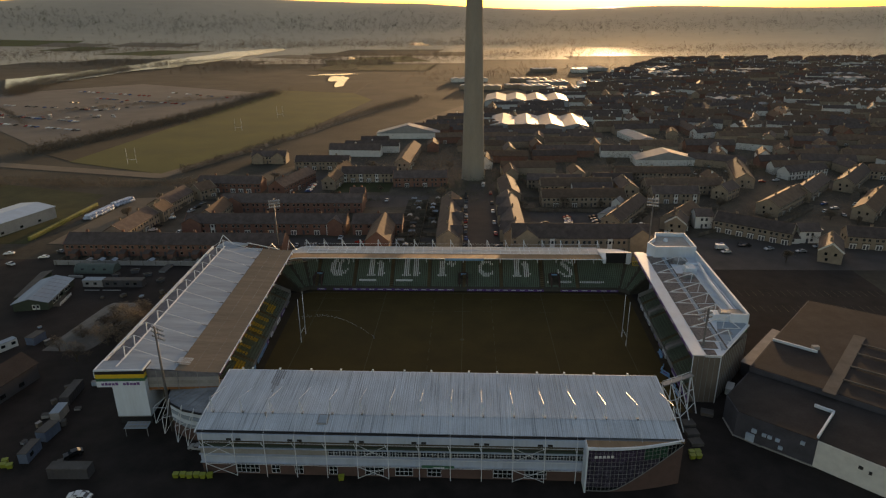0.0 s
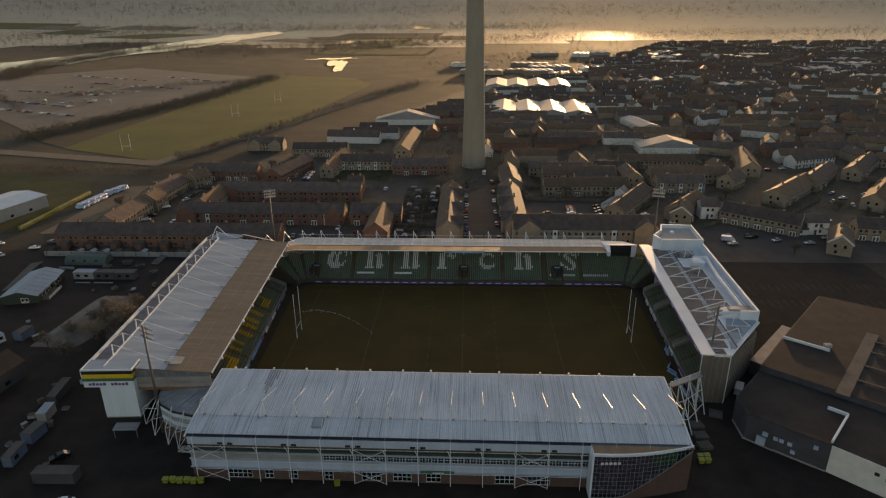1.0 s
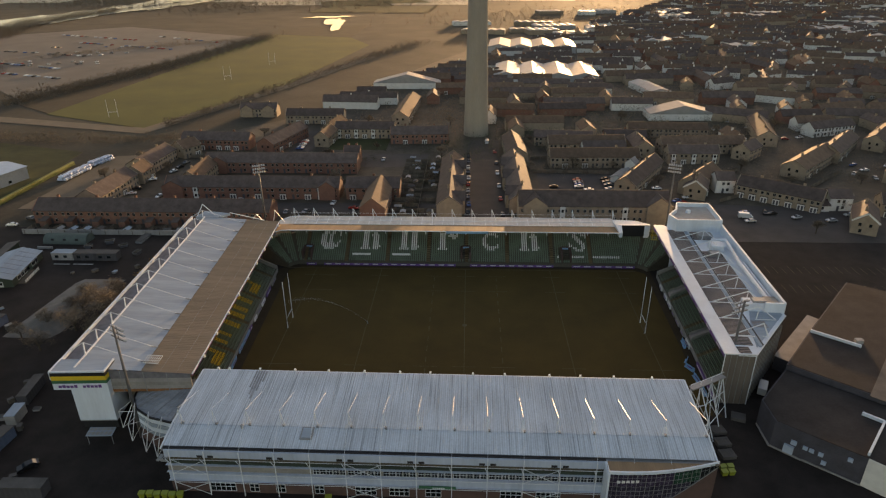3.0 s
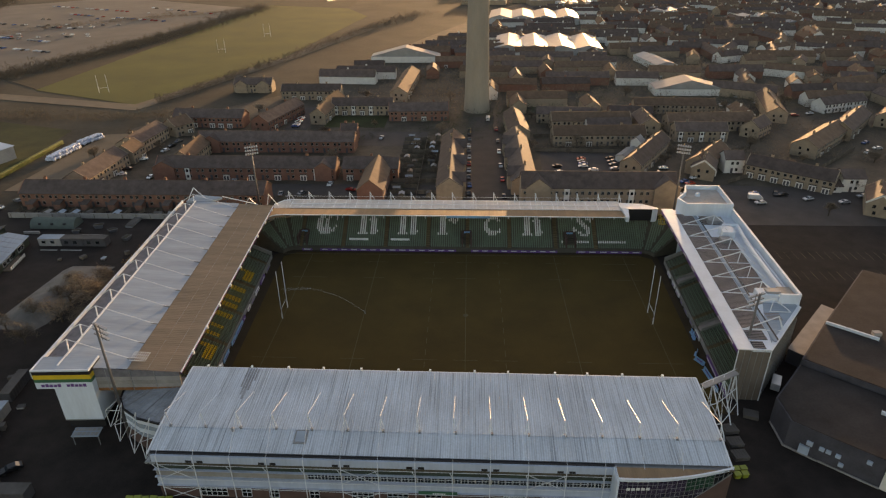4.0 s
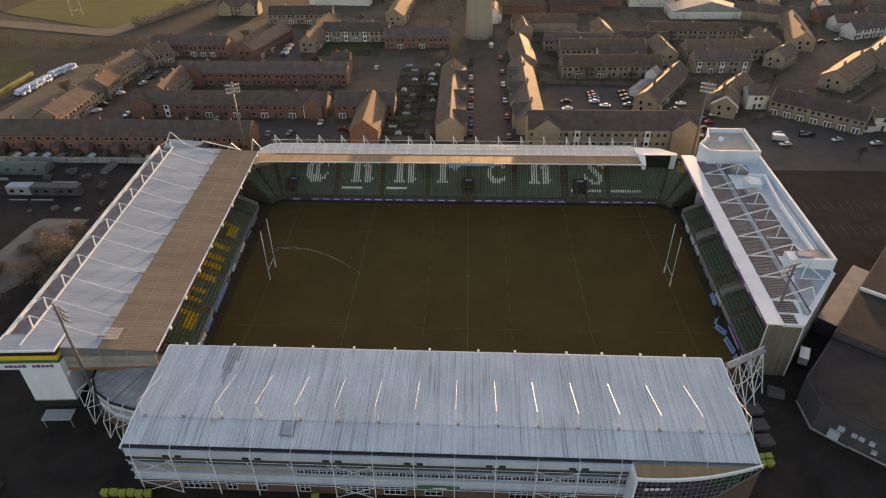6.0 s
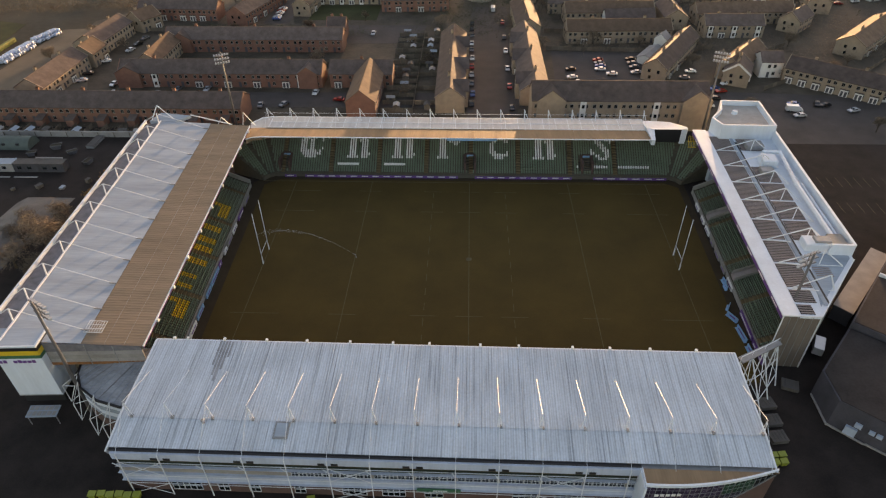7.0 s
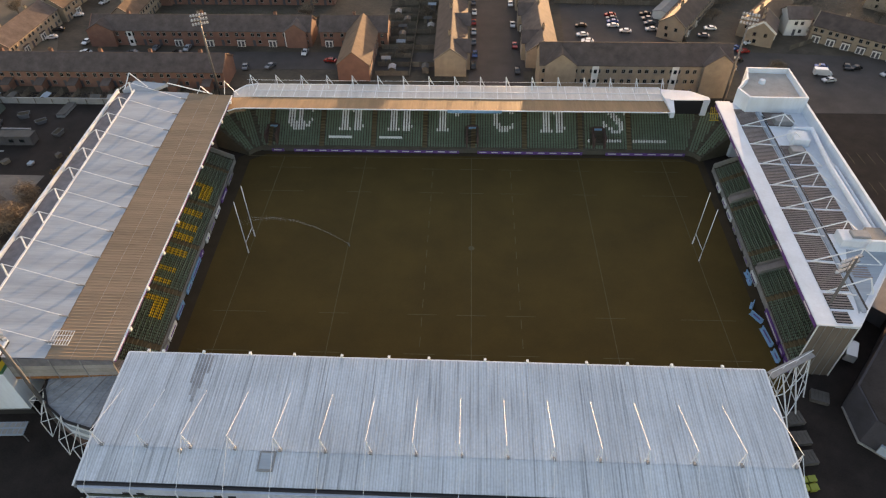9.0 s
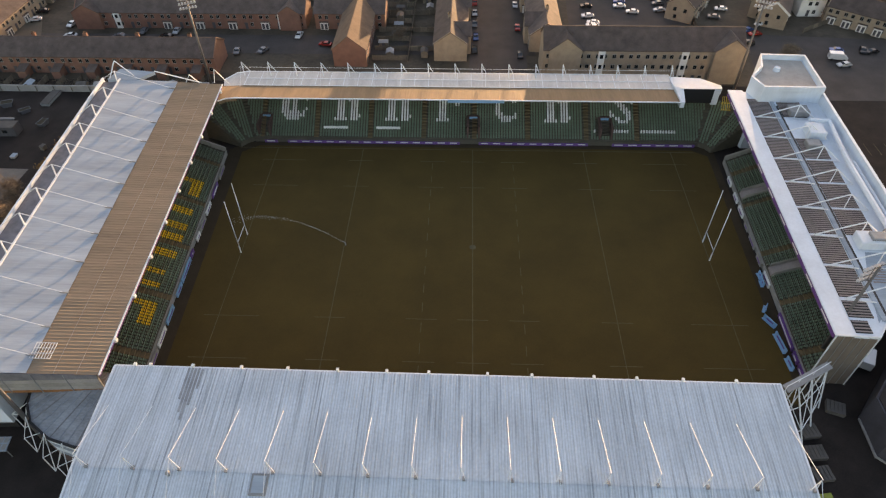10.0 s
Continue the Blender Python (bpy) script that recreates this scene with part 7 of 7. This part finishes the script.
loft(bm, [[(sx * 8, 3.1 * math.cos(t), 3.1 * math.sin(t)) for t in [math.pi * k / 12 for k in range(13)]] for sx in (-1, 1)])
part("shell", bm, M_NISSEN, nissen, smooth=True)
for sx in (-7.95, 7.95):
    bm = bmesh.new()
    bm.faces.new([bm.verts.new((sx, 3.1 * math.cos(t), 3.1 * math.sin(t))) for t in [math.pi * k / 12 for k in range(13)]])
    part("end_wall", bm, M_NISSEN, nissen)
for k in range(3):
    bm = bmesh.new()
    box(bm, -5 + 4.5 * k, -4 + 4.5 * k, -2.75, -2.1, 1.2, 2.0)
    part("window", bm, M_VOID_SHADE, nissen)


def container(x, y, l, w, h, turn, mat, label, name="portable_cabin", windows=True):
    c = thing(name, pose(x, y, 0.05, 0, 0, turn), label, "cabin", "cabins and containers")
    bm = bmesh.new()
    n = int(l / 0.5)
    lo = [(-l / 2 + l * k / n, -w / 2 + (0.06 if k % 2 else 0)) for k in range(n + 1)]
    hi = [(x_, -y_) for x_, y_ in lo[::-1]]
    prism(bm, lo + hi, 0, h)
    part("body", bm, mat, c)
    bm = bmesh.new()
    box(bm, -l / 2 - 0.05, l / 2 + 0.05, -w / 2 - 0.05, w / 2 + 0.05, h, h + 0.12)
    part("roof", bm, M_ROOF_L if mat in (M_PALEROOF, M_RENDER) else M_BLUEROOF if mat is M_BLUE else M_FELT2, c)
    if windows:
        for k in range(max(1, int(l / 3))):
            bm = bmesh.new()
            xx = -l / 2 + 1.2 + 3 * k
            box(bm, xx, xx + 1.2, -w / 2 - 0.05, -w / 2 + 0.02, 1.0, 1.9)
            part("window", bm, M_GLASS, c)
    return c


for k in range(3):
    container(-142.1 + 7.7 * k, 216, 7.5, 3.2, 2.7, 0.5, M_PALEROOF if k == 0 else M_DARKBRICK, "flat-roofed portable cabin in a row")
container(-122.2, 232.4, 7.0, 2.4, 0.8, 88, M_GREY, "pale grey flatbed road trailer", "flatbed_trailer", False)
container(-88.5, 111.4, 9, 2.7, 2.6, 1, M_DARKBRICK, "grey portable cabin in the dark yard", windows=False)
container(-102.4, 125.2, 4.9, 2.7, 2.6, 84, M_DULLBLUE, "dark blue skip container", "shipping_container", False)
container(-104.4, 133.0, 4.7, 2.3, 2.5, 96, M_PALEROOF, "grey steel container with a pale roof", "shipping_container", False)
container(-106.6, 142.1, 8.8, 2.3, 2.4, 97, M_DARKBRICK, "long dark grey steel container", "shipping_container", False)
container(-101.9, 117.6, 5.6, 2.1, 2.6, 93, M_DULLBLUE, "dull blue cabin in the dark yard")
container(-136.1, 171.9, 5.0, 3.0, 2.5, 82, M_DULLBLUE, "blue cabin in the yard", windows=False)
container(-142.6, 167.2, 6, 2.4, 2.5, 62, M_RENDER, "white cabin in the yard")
for x, y, l, w, z, a, mt, lb in ((-133, 229, 3.2, 2.0, 1.2, 20, 5, "grey"), (-138.5, 224.5, 2.6, 1.8, 1.2, 10, 5, "grey"), (-118.5, 220, 3.0, 1.8, 1.1, 80, 5, "grey"), (-126.5, 226, 3.0, 1.6, 0.9, 40, 5, "grey")):
    sk = thing("skip", pose(x, y, 0.04, 0, 0, a), "open %s steel skip in the cluttered yard" % lb, "skip", "skips in the yard")
    bm = bmesh.new()
    prism(bm, [(-l / 2, -w / 2), (l / 2, -w / 2), (l / 2, w / 2), (-l / 2, w / 2)], 0, z)
    for v in bm.verts:
        if v.co.z < 0.1:
            v.co.x *= 0.72
    part("body", bm, CAR_PAINTS[mt], sk)
    bm = bmesh.new()
    box(bm, -l / 2 + 0.12, l / 2 - 0.12, -w / 2 + 0.12, w / 2 - 0.12, z, z + 0.03)
    part("rubble", bm, M_SCRUB, sk)
    for s in (-1, 1):
        bm = bmesh.new()
        box(bm, -l / 2 - 0.05, l / 2 + 0.05, s * w / 2 - 0.05, s * w / 2 + 0.05, z, z + 0.1)
        part("rim", bm, CAR_PAINTS[mt], sk)
hut(-128, 140, 24, 9, 80, 4.6, 7.5, M_DARKBRICK, M_FELT, "yard_house", "dark brick house in the shaded yard")
hut(-226, 285, 40, 22, 75, 6, 7.2, M_SHED, M_BLUEROOF, "white_warehouse", "metal warehouse with a pale blue roof")

# long white boards stacked by the cabins
for x0, x1, y, z in ((-136.2, -127.8, 222.3, 0.5), (-143.6, -138.0, 211.4, 0.2), (-136.8, -129.8, 211.5, 0.2), (-157.0, -151.4, 223.7, 0.9)):
    bm = bmesh.new()
    box(bm, x0, x1, y - 0.3, y + 0.3, 0.03, z)
    bmesh.ops.bevel(bm, geom=bm.edges[:], offset=0.03, segments=1, affect="EDGES")
    tagged(new("board_stack", mesh_of("board_stack", bm, M_PALEROOF)), "low stack of pale boards beside the cabins", "boards", "board stacks")

# crates and loose stores along the yard's edge
crng = random.Random(41)
for k, (x, y) in enumerate(((-106.5, 122), (-107, 128.5), (-107.8, 132.5), (-109.4, 138.5), (-101.2, 129.4), (-101.6, 136), (-110, 146), (-103.4, 147.5), (-141, 181), (-147.5, 164), (-131.5, 170.5), (-133, 204.5), (-126, 206), (-119, 205.5), (-113, 209), (-93, 114.8))):
    w, d, h = crng.uniform(0.9, 2.2), crng.uniform(0.8, 1.5), crng.uniform(0.6, 1.5)
    c = thing("storage_crate", pose(x, y, 0.03, 0, 0, crng.uniform(0, 90)), "weathered storage crate in the dark yard", "crate", "crates in the yard")
    bm = bmesh.new()
    box(bm, -w / 2, w / 2, -d / 2, d / 2, 0.12, h)
    bmesh.ops.bevel(bm, geom=bm.edges[:], offset=0.05, segments=1, affect="EDGES")
    part("body", bm, crng.choice((M_FENCE, M_PALEROOF, M_FELT2, M_BLUEROOF, M_ROOFD)), c)
    bm = bmesh.new()
    box(bm, -w / 2 - 0.04, w / 2 + 0.04, -d / 2 - 0.04, d / 2 + 0.04, h, h + 0.06)
    part("lid", bm, crng.choice((M_PALEROOF, M_ROOF_L, M_FELT2)), c)
    bm = bmesh.new()
    for s in (-1, 1):
        box(bm, -w / 2, w / 2, s * d * 0.35 - 0.06, s * d * 0.35 + 0.06, 0, 0.12)
    part("skid", bm, M_FENCE, c)

# low wall between the yard and the terrace gardens
bm = bmesh.new()
box(bm, -171, -72, 236.6, 237.0, 0, 2.0)
setting("wall_yard", bm, M_PALEROOF, "long pale yard wall", "wall")
bm = bmesh.new()
prism(bm, [(-201.6, 266), (-200.4, 266), (-200.6, 323), (-201.8, 323)], 0, 1.8)
setting("wall_ivy", bm, M_IVY, "yellow-green ivy-covered wall", "wall")
thicket("ivy", [(-201, 266, 1.6), (-201.2, 323, 1.6)], 2.4, 900, M_IVY, "yellow-green ivy on the wall", 31)

# heap of sand and wrapped bales
bm = bmesh.new()
rows = []
for j in range(13):
    v = j / 12
    rows.append([(-131 + 15 * u_ + 3 * v, 166 + 35 * v, 0.02 + 3.4 * math.sin(math.pi * u_) * math.sin(math.pi * v) * (0.8 + 0.5 * noise.noise(Vector((u_ * 3, v * 3, 2))))) for u_ in [i / 12 for i in range(13)]])
loft(bm, rows)
tagged(new("sand_mound", mesh_of("sand_mound", bm, M_RUBBLE, True)), "pale heap of sand and rubble in the yard", "heap")
bm = bmesh.new()
tube(bm, (0, -0.65, 0.68), (0, 0.65, 0.68), 0.68, 0.68, 14)
bmesh.ops.bevel(bm, geom=[e for e in bm.edges if len(e.link_faces) == 2 and e.calc_face_angle() > 1], offset=0.12, segments=2, affect="EDGES")
BALE = mesh_of("wrapped_bale", bm, M_WRAP, True)
brng = random.Random(9)
for x0, y0, x1, y1, n in ((-192, 297, -190, 317, 13), (-191, 320, -187, 333, 9)):
    for k in range(n):
        for j in range(3):
            for lvl in range(2):
                if lvl and j == 2:
                    continue
                t = (k + 0.5) / n
                ob = new("wrapped_bale", BALE)
                ob.matrix_world = pose(x0 + (x1 - x0) * t + (j - 1 + 0.5 * lvl) * 1.42 + brng.uniform(-.25, .25), y0 + (y1 - y0) * t + brng.uniform(-.1, .1), 0.07 + 1.18 * lvl + brng.uniform(0, 0.12), brng.uniform(-9, 9) * lvl, 0, brng.uniform(65, 115))
                tagged(ob, "pale blue plastic-wrapped bale in a stack", "bale", "stacked bales")


# ---- bins and pallets near the stadium ----
def wheelie(x, y, turn, mat, label):
    b = thing("wheeled_bin", pose(x, y, 0.04, 0, 0, turn), label, "bin", "bins")
    bm = bmesh.new()
    prism(bm, [(-0.6, -0.45), (0.6, -0.45), (0.6, 0.45), (-0.6, 0.45)], 0.15, 1.1)
    for v in bm.verts:
        if v.co.z < 0.5:
            v.co.x *= 0.85
            v.co.y *= 0.8
    part("body", bm, mat, b)
    bm = bmesh.new()
    prism(bm, [(-0.66, -0.5), (0.66, -0.5), (0.66, 0.5), (-0.66, 0.5)], 1.1, [1.18, 1.18, 1.32, 1.32])
    part("lid", bm, mat, b)
    for wx in (-0.45, 0.45):
        bm = bmesh.new()
        tube(bm, (wx, 0.25, 0.1), (wx + 0.08, 0.25, 0.1), 0.12, 0.12, 8)
        part("wheel", bm, M_TYRE, b)


for k in range(6):
    wheelie(-64.8 + 1.5 * k, 111.2 + 0.15 * (k % 2), 4 * (k % 3), M_LIME, "lime green wheeled bin against the stand")
for x, y in ((50.4, 120.6), (51.9, 120.8), (50.6, 122.0), (52.1, 122.2), (-28.2, 111.4)):
    wheelie(x, y, 8, M_LIME, "lime green wheeled bin")
for x, y in ((-107, 113), (-105.4, 113.4), (-103.8, 113.2), (-106, 114.8)):
    wheelie(x, y, 20, M_LIME, "lime green wheeled bin")
for x, y, a in ((53.6, 133.6, 10), (53.3, 129.8, 6), (53.0, 126.2, 8), (59.8, 138.2, -20)):
    c = thing("pallet_stack", pose(x, y, 0.03, 0, 0, a), "stack of grey wrapped pallets beside the stand", "pallets", "pallet stacks")
    for lvl in range(4):
        bm = bmesh.new()
        prof = []
        for j in range(5):
            prof += [(-1.5 + 0.62 * j, 0.2), (-1.0 + 0.62 * j, 0.2), (-1.0 + 0.62 * j, 0.12), (-0.88 + 0.62 * j, 0.12)]
        prof = prof[:-2] + [(1.5, 0.2), (1.5, 0.0), (-1.5, 0.0)]
        v = loft(bm, [[(px, yy, pz + 0.21 * lvl) for px, pz in prof] for yy in (-1.2, 1.2)], closed=True)
        bm.faces.new(v[0])
        bm.faces.new(v[1][::-1])
        part("pallet", bm, M_FELT2, c)


def van(x, y, turn, k, label):
    v = thing("van", pose(x, y, 0.05, 0, 0, turn), label, "van", "parked vans")
    bm = bmesh.new()
    prof = [(-2.7, 0.4), (-2.7, 2.3), (1.2, 2.35), (1.9, 1.45), (2.7, 1.15), (2.75, 0.4)]
    vv = loft(bm, [[(a, s * 0.98, z) for a, z in prof] for s in (-1, 1)])
    bm.faces.new(vv[0])
    bm.faces.new(vv[1][::-1])
    bm.faces.new((vv[0][0], vv[0][-1], vv[1][-1], vv[1][0]))
    bmesh.ops.bevel(bm, geom=bm.edges[:], offset=0.08, segments=1, affect="EDGES")
    part("body", bm, CAR_PAINTS[k], v)
    bm = bmesh.new()
    prism(bm, [(1.28, -0.85), (1.86, -0.85), (1.86, 0.85), (1.28, 0.85)], [2.25, 1.5, 1.5, 2.25], [2.32, 1.58, 1.58, 2.32])
    part("windscreen", bm, M_GLASS, v)
    for wx in (-1.7, 1.8):
        for wy in (-0.9, 0.9):
            bm = bmesh.new()
            tube(bm, (wx, wy - 0.1, 0.35), (wx, wy + 0.1, 0.35), 0.35, 0.35, 12)
            part("wheel", bm, M_TYRE, v)


van(69.4, 148.6, 62, 0, "white van parked beside the stand")
van(8.4, 366, 88, 0, "white van on the street")
van(108, 259, -10, 0, "white van parked on the street")
for x, y, a, k in ((-83, 104.5, 8, 0), (-92, 118, 40, 2), (-64, 121.0, -5, 1), (64, 150, 62, 5)):
    car(x, y, a, k)

# sprinkler on the pitch with its jet
spr = thing("sprinkler", pose(-30.1, 176.0, 0.08), "pitch sprinkler throwing a thin arc of water", "sprinkler")
bm = bmesh.new()
tube(bm, (0, 0, 0), (0, 0, 0.9), 0.12, 0.08)
tube(bm, (0, 0, 0.85), (-0.6, 0, 1.15), 0.07, 0.05)
part("head", bm, M_GREY, spr)
vs, fs = [], []
wr = random.Random(3)
for k in range(520):
    t = wr.random() ** 0.8
    x, z = -0.6 - 22.5 * t, 1.15 + 19.5 * t - 13.4 * t * t
    sp = 0.04 + 0.45 * t * t
    c = Vector((x + wr.gauss(0, sp), wr.gauss(0, sp * 0.8), z - abs(wr.gauss(0, sp * 1.4))))
    if c.z < 0.1:
        continue
    s = 0.02 + 0.018 * wr.random()
    b = len(vs)
    vs += [c + Vector((s * 2.4, 0, s * 0.6)), c + Vector((-s, s, 0)), c + Vector((-s, -s, 0)), c + Vector((0, 0, s))]
    fs += [(b, b + 1, b + 2), (b, b + 1, b + 3), (b + 1, b + 2, b + 3), (b, b + 2, b + 3)]
fast_mesh("water_jet", vs, fs, M_SPRAY, spr, "thin arc of water drops")

# goals on the playing field
for x, y in ((-234, 426), (-205, 560), (-190, 640)):
    g = thing("rugby_goal", pose(x, y, 0.1, 0, 0, -70), "white rugby goal on the playing field", "goal", "goals on the field")
    for s in (-2.8, 2.8):
        bm = bmesh.new()
        tube(bm, (0, s, 0), (0, s, 11), 0.12, 0.1, 6)
        part("upright", bm, M_STEEL, g)
    bm = bmesh.new()
    tube(bm, (0, -2.8, 3), (0, 2.8, 3), 0.1, 0.1, 6)
    part("crossbar", bm, M_STEEL, g)
# parking bay lines on the street beside the stadium
bm = bmesh.new()
for k in range(26):
    box(bm, 95 + 2.6 * k, 95.12 + 2.6 * k, 198, 203, 0.0, 0.045)
    box(bm, 95 + 2.6 * k, 95.12 + 2.6 * k, 211, 216, 0.0, 0.045)
setting("trim_parking_lines", bm, M_LINE, "faded parking bay lines", "marking")
